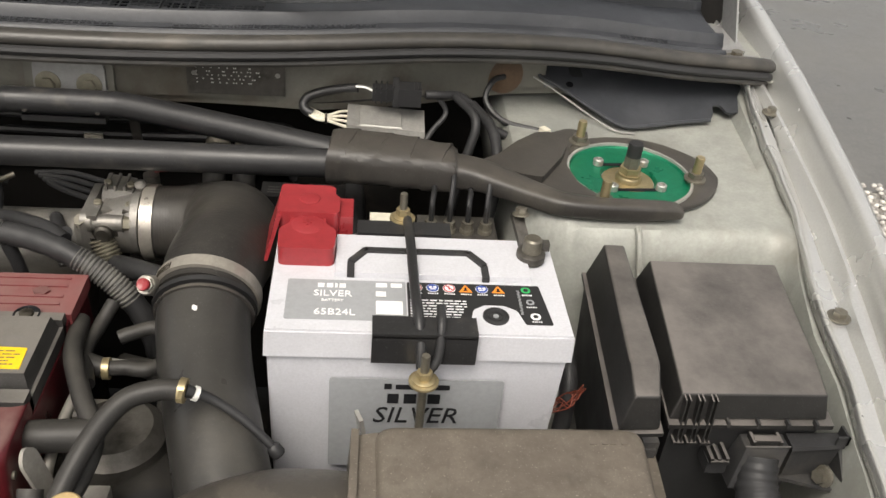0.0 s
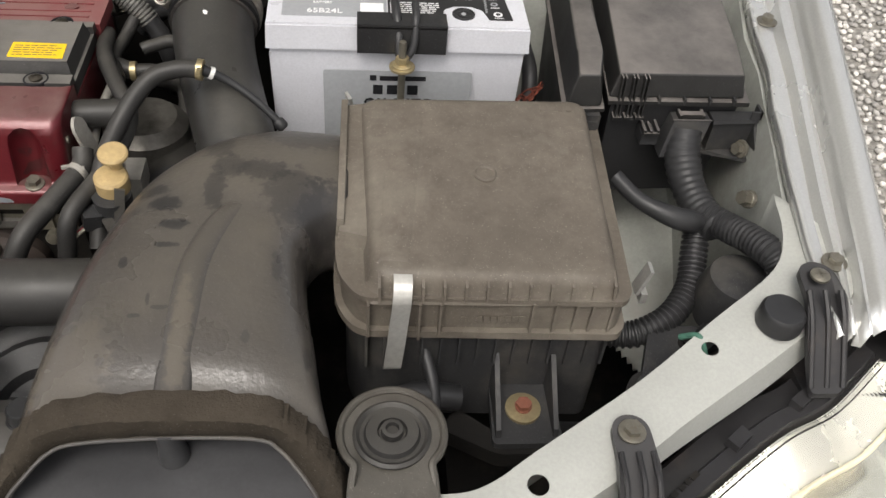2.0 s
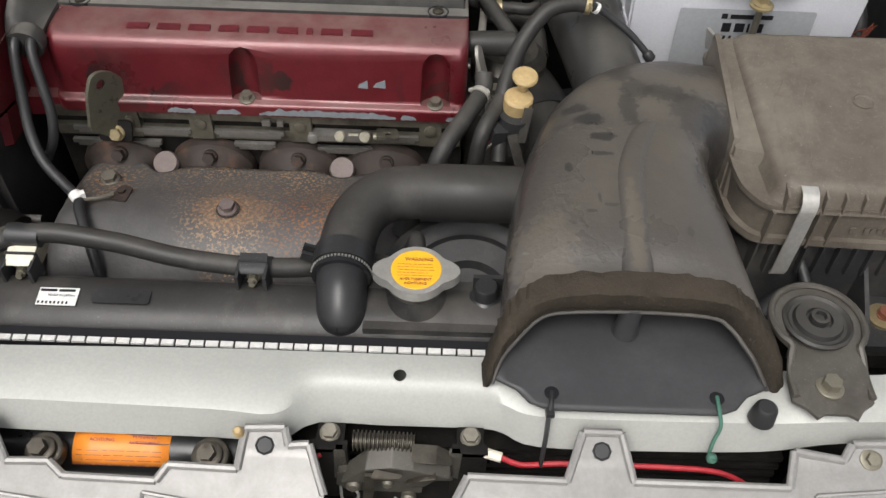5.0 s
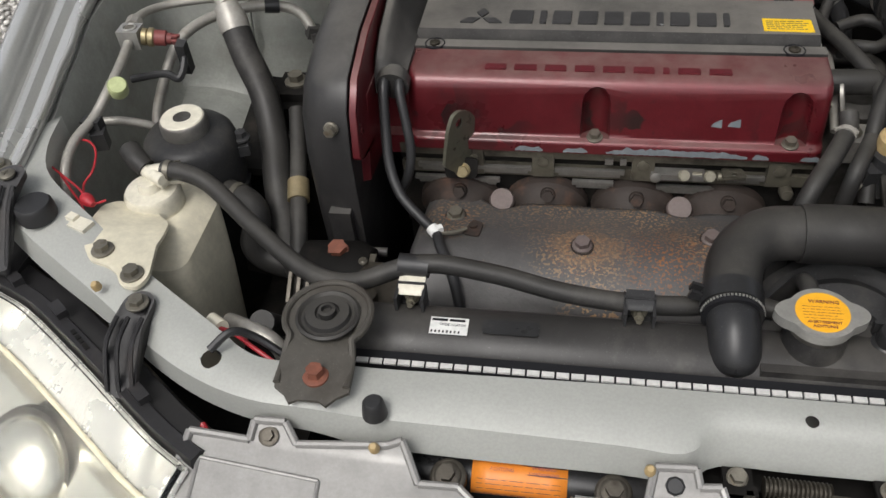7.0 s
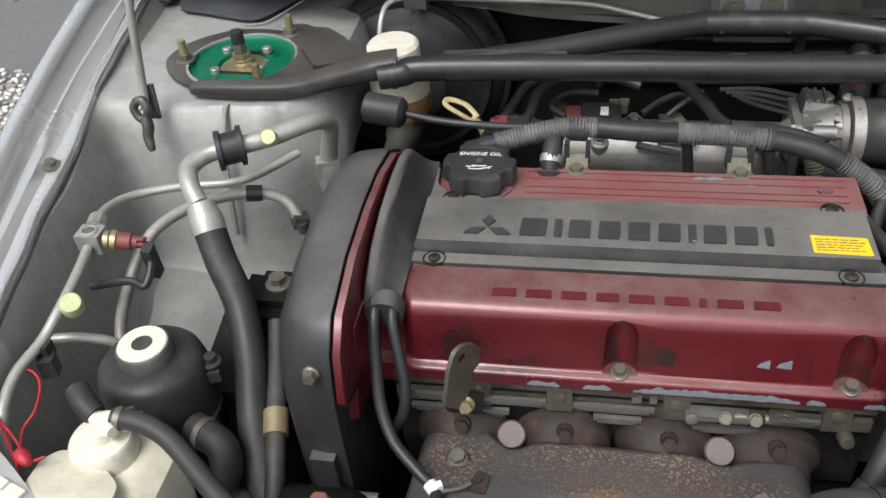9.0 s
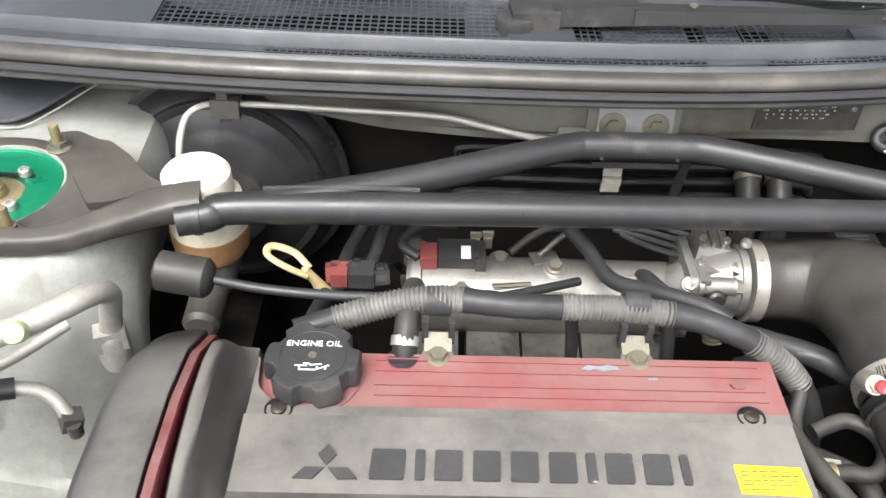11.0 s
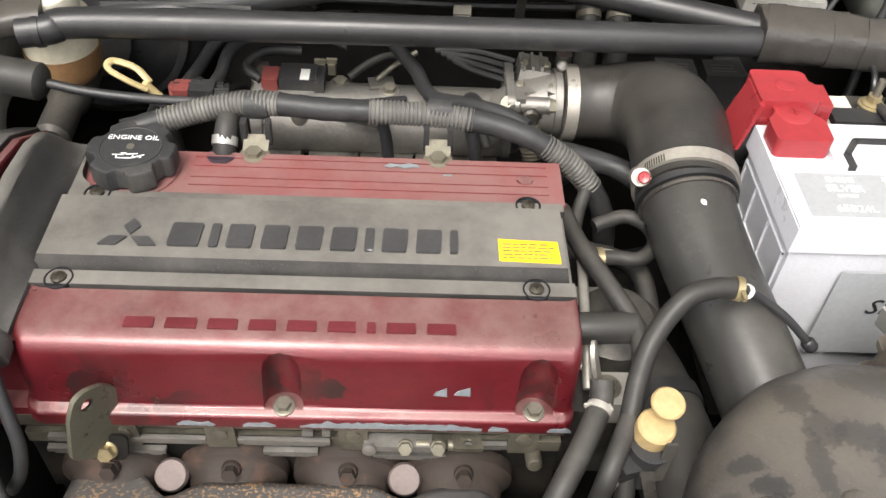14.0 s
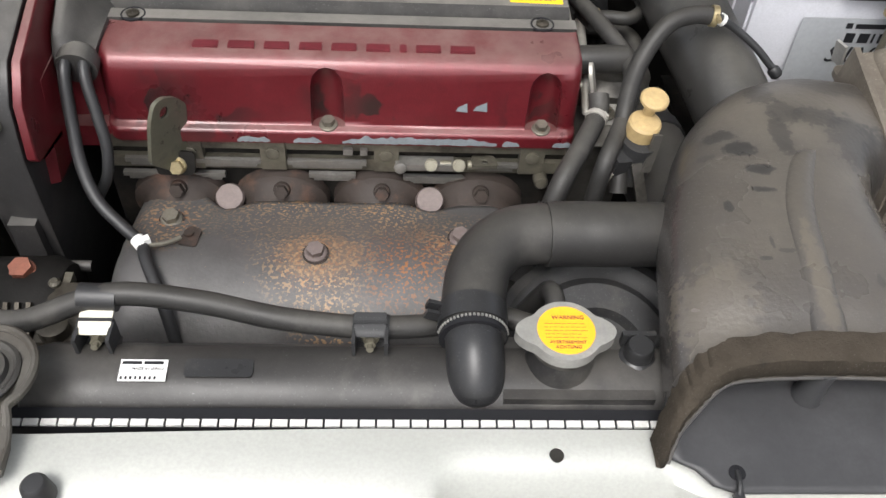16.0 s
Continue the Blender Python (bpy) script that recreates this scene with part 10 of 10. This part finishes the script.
# ---- front: mounts, rubber stops, lamps, grille, latch ----
for s in (1, -1):
    mo = thing("radiator_mount", (s * 0.342, 0.03, 0.71), "dull steel radiator mount bracket with a rubber bush", "mount bracket", "radiator mounts")
    out = [(0.342 + 0.036 * math.cos(a), 0.053 + 0.036 * math.sin(a)) for a in np.linspace(-0.72, math.pi + 0.72, 22)] + [(0.313, 0.008), (0.312, -0.010), (0.321, -0.016), (0.327, -0.024), (0.333, -0.020), (0.35, -0.020), (0.356, -0.024), (0.362, -0.016), (0.371, -0.010), (0.371, 0.008)]
    bm = prism([(s * x, y) for x, y in out], 0.7185, 0.7215, 0.001)
    for v in bm.verts:
        v.co.z += 0.013 * smooth(0.010, 0.028, v.co.y)
    part("plate", bm, M_MOUNT, mo)
    rimp = [(s * (0.342 + 0.0345 * math.cos(a)), 0.053 + 0.0345 * math.sin(a), 0.7355) for a in np.linspace(-0.75, math.pi + 0.75, 20)]
    rimp = [(s * 0.3695, -0.008, 0.724), (s * 0.3695, 0.010, 0.7245), (s * 0.3685, 0.022, 0.731)] + rimp + [(s * 0.3155, 0.022, 0.731), (s * 0.3145, 0.010, 0.7245), (s * 0.3145, -0.008, 0.724)]
    part("rolled_edge", tube(rimp, 0.0028, 8, 4), M_MOUNT, mo)
    part("bush", lathe((s * 0.342, 0.0525, 0.734), [(0.0262, 0), (0.0262, 0.0015), (0.024, 0.003), (0.0215, 0.001), (0.019, 0.001), (0.0175, 0.0045), (0.010, 0.0055), (0.009, 0.003), (0.0075, 0.003), (0.007, 0.008), (0.0045, 0.0085), (0.004, 0.005), (0.0005, 0.005)], n=36), M_RUBBER, mo, "ringed rubber bush")
    part("bolt", hexbolt((s * 0.340, 0.0, 0.7238), (0, 0, 1), 0.0068, 0.009, 1.5), M_PASSIV if s > 0 else M_RUSTBOLT, mo)
    stop = thing("hood_stop", (s * 0.641, 0.146, 0.74), "round black rubber hood stop", "rubber stop", "large hood stops")
    part("pad", lathe((s * 0.637, 0.139, 0.741), [(0.0168, 0), (0.0178, 0.003), (0.0172, 0.014), (0.015, 0.0172), (0.001, 0.0176)], n=32), M_RUBDARK, stop)
    st2 = thing("rubber_stop", (s * 0.293, -0.015, 0.70), "small black rubber stop on the front panel", "rubber stop", "small hood stops")
    part("pad", lathe((s * 0.293, -0.015, 0.704), [(0.0098, 0), (0.0095, 0.004), (0.0082, 0.014), (0.006, 0.0165), (0.001, 0.0168)], n=24), M_RUBDARK, st2)
    arm = thing("lamp_bracket", (s * 0.505, 0.03, 0.71), "black plastic headlamp bracket with a steel bolt", "lamp bracket", "lamp brackets")
    ao = rounded([(s * (0.505 + 0.0135 * math.cos(a)), 0.052 + 0.0135 * math.sin(a)) for a in np.linspace(0, math.pi, 9)] + [(s * 0.491, 0.03), (s * 0.490, -0.002), (s * 0.495, -0.018), (s * 0.516, -0.014), (s * 0.519, 0.005), (s * 0.519, 0.03)], 0.004, 3)
    bm = prism(ao, 0.728, 0.7335, 0.0015)
    for v in bm.verts:
        v.co.z -= 0.045 * (1 - smooth(-0.025, 0.02, v.co.y))
    part("arm", bm, M_HOUSING, arm)
    for dx in (-0.011, 0.001, 0.011):
        part("rib", tube([(s * (0.505 + dx), 0.035, 0.7345), (s * (0.505 + dx), 0.012, 0.731), (s * (0.505 + dx), -0.002, 0.716), (s * (0.505 + dx), -0.013, 0.698)], 0.002, 6), M_HOUSING, arm)
    part("bolt", hexbolt((s * 0.505, 0.051, 0.7335), (0, 0, 1), 0.0065, 0.006, 1.5), M_BOLT, arm)
    arm2 = thing("lamp_bracket", (s * 0.667, 0.14, 0.75), "black plastic outer headlamp bracket with a screw", "lamp bracket", "lamp brackets")
    ao2 = rounded([(s * (0.668 + 0.0145 * math.cos(a)), 0.163 + 0.0145 * math.sin(a)) for a in np.linspace(0, math.pi, 9)] + [(s * 0.652, 0.14), (s * 0.653, 0.115), (s * 0.656, 0.092), (s * 0.680, 0.092), (s * 0.684, 0.115), (s * 0.684, 0.14)], 0.004, 3)
    bm = prism(ao2, 0.763, 0.769, 0.0015)
    for v in bm.verts:
        v.co.z -= 0.055 * (1 - smooth(0.085, 0.150, v.co.y))
    part("arm", bm, M_HOUSING, arm2)
    for dx in (-0.0125, 0.0, 0.0125):
        part("rib", tube([(s * (0.668 + dx), 0.148, 0.769), (s * (0.668 + dx), 0.13, 0.757), (s * (0.668 + dx), 0.112, 0.738), (s * (0.668 + dx), 0.095, 0.719)], 0.0022, 6), M_HOUSING, arm2)
    part("screw", join(lathe((s * 0.668, 0.161, 0.770), [(0.0075, 0), (0.0075, 0.002), (0.005, 0.0035), (0.0005, 0.0035)]), box(s * 0.668 - 0.004, s * 0.668 + 0.004, 0.1604, 0.1616, 0.7732, 0.7742, 0), box(s * 0.668 - 0.0006, s * 0.668 + 0.0006, 0.157, 0.165, 0.7732, 0.7742, 0)), M_BOLT, arm2)
    # headlamp
    lamp = thing("headlamp", (s * 0.58, 0.0, 0.55), "yellowed clear headlamp with a chrome reflector", "headlamp", "headlamps")
    E_ = spline([(0.428, -0.066, 0.692), (0.47, -0.042, 0.697), (0.545, 0.012, 0.70), (0.625, 0.066, 0.702), (0.675, 0.090, 0.704), (0.725, 0.128, 0.715)], 6)
    D = Vector((0.42, -0.9))

    def lamp_rows(offs):
        out = []
        for k, e in enumerate(E_):
            q = k / (len(E_) - 1)
            out.append([(s * (e[0] + D.x * o * (0.9 + 0.5 * q)), e[1] + D.y * o, e[2] + dz) for o, dz in offs])
        return out

    lens = part("lens", loft(lamp_rows([(0.0, -0.016), (0.002, -0.003), (0.007, 0.001), (0.022, -0.004), (0.05, -0.018), (0.085, -0.043), (0.12, -0.08), (0.14, -0.13), (0.145, -0.19)]), False, False), M_LENS, lamp, "yellowed clear lens")
    thick(lens, 0.003)
    lens.visible_shadow = False
    refl = loft(lamp_rows([(0.033, -0.026), (0.036, -0.046), (0.050, -0.060), (0.070, -0.072), (0.09, -0.092), (0.115, -0.125), (0.13, -0.19)]), False, False)
    part("reflector", refl, M_LAMP, lamp, "bright chrome reflector")
    fine = spline([tuple(q) for q in E_], 7)
    ribbed = []
    for k, e in enumerate(fine):
        q, up = k / (len(fine) - 1), 0.0026 * (k % 2)
        ribbed.append([(s * (e[0] + D.x * o * (0.9 + 0.5 * q)), e[1] + D.y * o, e[2] + dz + up) for o, dz in ((0.003, -0.008), (0.012, -0.011), (0.024, -0.017), (0.034, -0.025))])
    part("bright_band", loft(ribbed, False, False), M_BRIGHTBAND, lamp, "bright finely ribbed band under the lens edge")
    part("yellowed_line", tube([r_[0] for r_ in lamp_rows([(0.036, -0.022)])][::3], 0.0024, 8, 3), M_MILK, lamp)
    part("lower_line", tube([r_[0] for r_ in lamp_rows([(0.105, -0.085)])][::3], 0.004, 8, 3), M_MILK, lamp)
    part("bulb_ring", lathe((s * 0.60, -0.045, 0.618), [(0.053, -0.004), (0.055, 0.003), (0.053, 0.008), (0.049, 0.007)], (0.25 * s, -0.6, 0.7), 40), M_ALUDK, lamp, "dark ring round the bulb shield")
    part("bulb_dome", lathe((s * 0.60, -0.045, 0.618), [(0.049, 0), (0.047, 0.010), (0.039, 0.020), (0.025, 0.027), (0.010, 0.030), (0.001, 0.0305)], (0.25 * s, -0.6, 0.7), 36), M_LAMP, lamp, "domed chrome bulb shield")
    hb = lamp_rows([(-0.040, -0.06), (-0.038, -0.020), (-0.034, -0.012), (-0.016, -0.005), (-0.014, -0.001), (-0.003, 0.0), (-0.001, -0.004), (-0.001, -0.05)])
    part("housing", loft(hb), M_HOUSING, lamp, "black plastic housing edge")
    part("housing_base", hexa([(s * 0.44, -0.06, 0.50), (s * 0.70, -0.02, 0.50), (s * 0.73, 0.12, 0.50), (s * 0.45, -0.03, 0.50), (s * 0.44, -0.05, 0.655), (s * 0.60, 0.03, 0.655), (s * 0.72, 0.12, 0.68), (s * 0.45, -0.03, 0.655)], 0.005), M_HOUSING, lamp)
    for q in (8, 16, 22):
        e = E_[q]
        part("lug", obox((s * (e[0] - 0.006), e[1] + 0.012, e[2] + 0.002), (0.018, 0.010, 0.008), (0, 0, s * 38), 0.002), M_HOUSING, lamp)
    part("moulded_marks", bars(pose(s * 0.555 - 0.02, 0.03 - s * 0.012, 0.7005, 0, 0, s * 38), [(0, 0, 0.006, 0.004), (0.009, 0, 0.005, 0.004), (0.016, 0, 0.004, 0.004), (0.022, 0, 0.008, 0.004)], 0.0006), M_DARK, lamp)
    wl = single("wheel_arch_liner", box(min(s * 0.66, s * 0.80), max(s * 0.66, s * 0.80), 0.10, 0.17, 0.52, 0.70, 0.01), M_HOUSING, "dark liner behind the headlamp", "liner", "liners", "structure")

GO = [(0.105, -0.16), (0.066, -0.078), (0.080, -0.051), (0.153, -0.052), (0.164, -0.024), (0.192, -0.024), (0.202, -0.051), (0.312, -0.057), (0.318, -0.033), (0.353, -0.038), (0.359, -0.029), (0.386, -0.029), (0.391, -0.039), (0.437, -0.040), (0.440, -0.06), (0.47, -0.16)]
GL = [(-0.010, -0.16), (-0.024, -0.067), (-0.037, -0.036), (-0.052, -0.037), (-0.055, -0.027), (-0.084, -0.028), (-0.089, -0.051), (-0.140, -0.050), (-0.147, -0.061), (-0.214, -0.060), (-0.226, -0.051), (-0.256, -0.053), (-0.270, -0.030), (-0.281, -0.033), (-0.352, -0.038), (-0.362, -0.026), (-0.386, -0.027), (-0.389, -0.039), (-0.437, -0.038), (-0.44, -0.06), (-0.47, -0.16)]


def grille_z(x, y):
    """The height of the grille panels: a level rim that climbs in the tabs and falls forward."""
    x = abs(x)
    e = lin(x, [0.2, 0.27, 0.30, 0.44], [-0.051, -0.050, -0.037, -0.040])
    return lin(x, [0.0, 0.20, 0.26, 0.30, 0.44], [0.668, 0.668, 0.674, 0.684, 0.691]) + 0.85 * max(0, y - e) + 0.32 * min(0, y - e)


def on_grille(bm):
    for v in bm.verts:
        v.co.z += grille_z(v.co.x, v.co.y)
    return bm


def sliced(bm, ys, xs):
    for co, no in [((0, y, 0), (0, 1, 0)) for y in ys] + [((x, 0, 0), (1, 0, 0)) for x in xs]:
        bmesh.ops.bisect_plane(bm, geom=bm.verts[:] + bm.edges[:] + bm.faces[:], plane_co=co, plane_no=no)
    return bm


for outl in (GO, GL):
    sx = 1 if outl is GO else -1
    g = thing("grille_panel", (outl[5][0], -0.09, 0.64), "silver painted plastic grille panel with a raised rim", "grille panel", "grille panels")
    part("panel", on_grille(sliced(prism(rounded(outl, 0.003, 3), -0.005, 0.0), (-0.051, -0.044, -0.038, -0.08), [sx * q for q in (0.20, 0.26, 0.30, 0.37)])), M_SILVER, g)
    rim = [(x, y, grille_z(x, y) + 0.001) for x, y in outl[1:-1]]
    for a, b in zip(rim, rim[1:]):
        part("rim", tube([a, ((a[0] + b[0]) / 2, (a[1] + b[1]) / 2, (a[2] + b[2]) / 2), b], 0.0032, 8, 2), M_SILVER, g)
    for x0, x1, y0, y1 in ((0.215, 0.30, -0.105, -0.078), (0.33, 0.425, -0.095, -0.062), (0.11, 0.155, -0.115, -0.075)):
        fold = [(sx * x0, y0), (sx * x1, y0 + 0.006), (sx * x1, y1 + 0.006), (sx * x0, y1)]
        part("recess", on_grille(prism(rounded(fold, 0.004), -0.0005, 0.0010, 0.0004)), M_SILVER, g)
        ring = [(*q, grille_z(*q) + 0.0012) for q in fold + fold[:1]]
        for a, b in zip(ring, ring[1:]):
            part("recess_rim", tube([a, b], 0.0016, 6, 2), M_SILVER, g)
    for x, y in (((0.178, -0.034), (0.3725, -0.037)) if sx > 0 else ((-0.0695, -0.037), (-0.374, -0.035))):
        if abs(x) > 0.3:
            part("bolt", hexbolt((x, y, grille_z(x, y)), (0, -0.5, 1), 0.0048, 0.005, 1.7), M_PASSIV if x > 0 else M_GREASE, g, "weathered bolt in the tab")
        else:
            part("plug", lathe((x, y, grille_z(x, y)), [(0.0072, -0.001), (0.0072, 0.0010), (0.0062, 0.0018), (0.0055, 0.0010), (0.0005, 0.0010)], (0, -0.6, 1), 8), M_RUBDARK, g, "black plug in the tab")
bump = thing("bumper", (0, -0.2, 0.45), "silver painted bumper skin below the grille", "bumper", kind="structure")
part("skin", loft([[(x, -0.16 - 0.03 * (1 - (x / 0.8) ** 2), 0.635 - 0.1 * smooth(0.5, 0.8, abs(x))), (x, -0.22 - 0.05 * (1 - (x / 0.8) ** 2), 0.56), (x, -0.24 - 0.05 * (1 - (x / 0.8) ** 2), 0.40), (x, -0.2, 0.25)] for x in np.linspace(-0.8, 0.8, 25)], False, False), M_FENDER, bump)
latch = thing("hood_latch", (0.03, -0.03, 0.62), "greasy steel hood latch with a coil spring", "latch")
for x0, x1 in ((-0.038, -0.010), (0.068, 0.095)):
    part("plate", join(box(x0, x1, -0.034, -0.026, 0.60, 0.672, 0.002), box(x0 + 0.004, x1 - 0.003, -0.034, -0.011, 0.667, 0.671, 0.001)), M_DARK, latch)
part("backing", box(-0.010, 0.068, -0.030, -0.024, 0.585, 0.635, 0.002), M_DARK, latch)
part("spring", tube([(-0.006, -0.026, 0.672), (0.016, -0.026, 0.672), (0.040, -0.026, 0.671)], 0.0078, 12, 8, (0.0030, 0.0022)), M_GREASE, latch, "greasy coil spring")


def upright(pts, y, th, r=0.0015):
    """A sheet standing across the car, from (x, z) corners."""
    return xf(prism(rounded(pts, r, 3), 0, th, 0.0006, 2), Matrix.Translation((0, y, 0)) @ pose(0, 0, 0, 90, 0, 0))


part("side_cheek", upright([(-0.020, 0.672), (-0.012, 0.672), (-0.011, 0.640), (-0.016, 0.622), (-0.022, 0.628)], -0.030, 0.004), M_MOUNT, latch)
part("side_cheek", upright([(0.066, 0.672), (0.076, 0.672), (0.074, 0.632), (0.068, 0.636)], -0.030, 0.004), M_MOUNT, latch)
part("body", upright([(-0.018, 0.647), (0.0, 0.652), (0.068, 0.651), (0.070, 0.641), (0.048, 0.639), (0.046, 0.619), (-0.012, 0.620), (-0.020, 0.629)], -0.034, 0.006), M_MOUNT, latch, "dark pressed latch body")
part("arched_arm", hull([(-0.016, -0.046, 0.642), (-0.010, -0.032, 0.652), (0.004, -0.046, 0.664), (0.006, -0.030, 0.670), (0.024, -0.046, 0.668), (0.024, -0.030, 0.674), (0.040, -0.046, 0.665), (0.040, -0.030, 0.671), (0.068, -0.044, 0.650), (0.068, -0.030, 0.656)], 0.0012), M_MOUNT, latch, "arched steel latch arm")
part("upper_arm", hull([(0.038, -0.044, 0.674), (0.038, -0.030, 0.678), (0.057, -0.043, 0.671), (0.057, -0.029, 0.675), (0.069, -0.041, 0.665), (0.068, -0.030, 0.668), (0.040, -0.038, 0.674), (0.066, -0.036, 0.664)], 0.0008), M_GREASE, latch, "thin bent latch arm")
part("lever", upright([(0.004, 0.664), (0.013, 0.664), (0.0105, 0.640), (0.004, 0.588), (-0.004, 0.584), (0.001, 0.620)], -0.048, 0.003), M_GREASE, latch, "upright release lever")
part("hook", hull([(0.008, -0.054, 0.668), (0.012, -0.048, 0.671), (0.030, -0.053, 0.664), (0.034, -0.049, 0.665), (0.024, -0.052, 0.662), (0.012, -0.055, 0.664)], 0.001), M_GREASE, latch, "worn steel hook")
part("beak", hull([(0.033, -0.048, 0.648), (0.045, -0.050, 0.657), (0.058, -0.048, 0.657), (0.049, -0.048, 0.645), (0.038, -0.046, 0.640), (0.040, -0.038, 0.652), (0.056, -0.038, 0.658)], 0.001), M_GREASE, latch)
for x, z, r in ((-0.006, 0.634, 0.006), (0.036, 0.615, 0.006), (0.020, 0.640, 0.0045)):
    part("pivot", lathe((x, -0.040, z), [(r, 0), (r, 0.005), (r * 0.6, 0.007)], (0, -1, 0.2), 16), M_BOLT, latch)
part("wire_loop", tube([(-0.016, -0.044, 0.634), (-0.014, -0.050, 0.622), (-0.006, -0.052, 0.618), (-0.002, -0.048, 0.628), (-0.008, -0.044, 0.636)], 0.0012, 6), M_ZINC, latch, "thin bent wire loop")
part("wire_loop", tube([(0.014, -0.050, 0.620), (0.018, -0.052, 0.612), (0.024, -0.050, 0.610), (0.026, -0.046, 0.622)], 0.0012, 6), M_ZINC, latch, "thin bent wire loop")
for x in (-0.024, 0.082):
    part("bolt", hexbolt((x, -0.020, 0.671), (0, -0.25, 1), 0.0058, 0.008, 1.35), M_BOLT, latch)
part("cable", join(lathe((0.092, -0.03, 0.668), [(0.004, 0), (0.004, 0.014)], (1, -0.3, 0), 12)), M_CREAM, latch, "cream cable end")
redc = thing("latch_cable", (0.2, -0.04, 0.65), "thin red cable along the front panel", "cable")
part("cable", tube([(0.098, -0.030, 0.668), (0.12, -0.036, 0.662), (0.15, -0.034, 0.662), (0.22, -0.034, 0.662), (0.27, -0.036, 0.660), (0.30, -0.044, 0.648)], 0.0022, 8), M_WIRE_RED, redc)
part("cable", tube([(-0.03, -0.034, 0.664), (-0.06, -0.045, 0.658), (-0.1, -0.05, 0.65)], 0.0022, 8), M_WIRE_RED, redc)
lc = thing("corner_wiring", (-0.42, 0.02, 0.68), "red and black wires clipped through the front panel", "wires")
part("wire", tube([(-0.43, 0.014, 0.728), (-0.415, 0.028, 0.735), (-0.40, 0.036, 0.72), (-0.37, 0.03, 0.70)], 0.0035, 8), M_RUBDARK, lc)
part("wire", tube([(-0.45, 0.06, 0.70), (-0.425, 0.045, 0.712), (-0.40, 0.03, 0.712), (-0.365, 0.015, 0.70)], 0.002, 8), M_WIRE_RED, lc)
part("wire", tube([(-0.42, -0.04, 0.675), (-0.43, -0.03, 0.69), (-0.42, -0.038, 0.65)], 0.0025, 8), M_WIRE_RED, lc)
part("sleeve", tube([(-0.455, 0.068, 0.70), (-0.44, 0.056, 0.705)], 0.006, 10, 3), M_CREAM, lc)
tubeb = thing("bumper_reinforcement", (-0.18, -0.03, 0.62), "black crossbar with bolts below the front panel", "crossbar")
part("tube", tube([(-0.29, -0.020, 0.632), (-0.2, -0.020, 0.638), (-0.1, -0.020, 0.636), (-0.04, -0.018, 0.62)], 0.021, 18), M_BLACKSAT, tubeb)
for x in (-0.236, -0.112):
    part("bolt", join(hexbolt((x, -0.040, 0.668), (0, -0.3, 1), 0.0065, 0.010, 1.6), lathe((x, -0.036, 0.655), [(0.014, 0), (0.014, 0.010), (0.011, 0.012)], (0, -0.3, 1))), M_GREASE, tubeb)
osk = thing("warning_sticker", (-0.182, -0.025, 0.655), "orange warning sticker on the black crossbar", "sticker")
rows = []
for q in np.linspace(-0.1, 1.15, 9):
    rows.append([(x, -0.020 - 0.0216 * math.sin(q), 0.6375 + 0.0216 * math.cos(q)) for x in np.linspace(-0.2195, -0.146, 6)])
thick(part("paper", loft(rows, False, False), M_ORANGE, osk), 0.0005, 0)
OM = pose(-0.182, -0.034, 0.6578, 38, 0, 0)
part("print", join(lettering("ACHTUNG", 0.0038, OM @ Matrix.Translation((-0.014, 0.0085, 0.0008))), lettering("WARNING", 0.0038, OM @ Matrix.Translation((0.018, 0.0115, 0.0004))), lettering("AVERTISSEMENT", 0.0032, OM @ Matrix.Translation((0.018, 0.0070, 0.0008)))), M_REDCAP, osk, "dark red printed words")
part("print", bars(OM @ Matrix.Translation((-0.033, -0.011, 0.0006)), [(q[0], q[1], q[2], q[3] * 0.35) for q in writing_rows(0.064, 0.014, 4, random.Random(31))], 0.0006), M_CONN, osk)
for x, y, z in ((-0.290, -0.038, 0.694), (-0.548, 0.066, 0.735), (-0.088, -0.032, 0.690)):
    yc = thing("yellow_clip", (x, y, z), "small pale yellow plastic clip in the front panel", "clip", "yellow clips")
    part("head", lathe((x, y, z - 0.002), [(0.0042, 0), (0.004, 0.005), (0.0024, 0.0075)], (0, -0.3, 1), 12), M_YELLOW, yc)
gc = thing("green_cord", (0.575, 0.125, 0.72), "frayed green cord through a panel hole", "cord")
part("cord", tube([(0.582, 0.122, 0.72), (0.575, 0.132, 0.735), (0.565, 0.14, 0.725)], 0.0025, 8), M_TIE, gc)
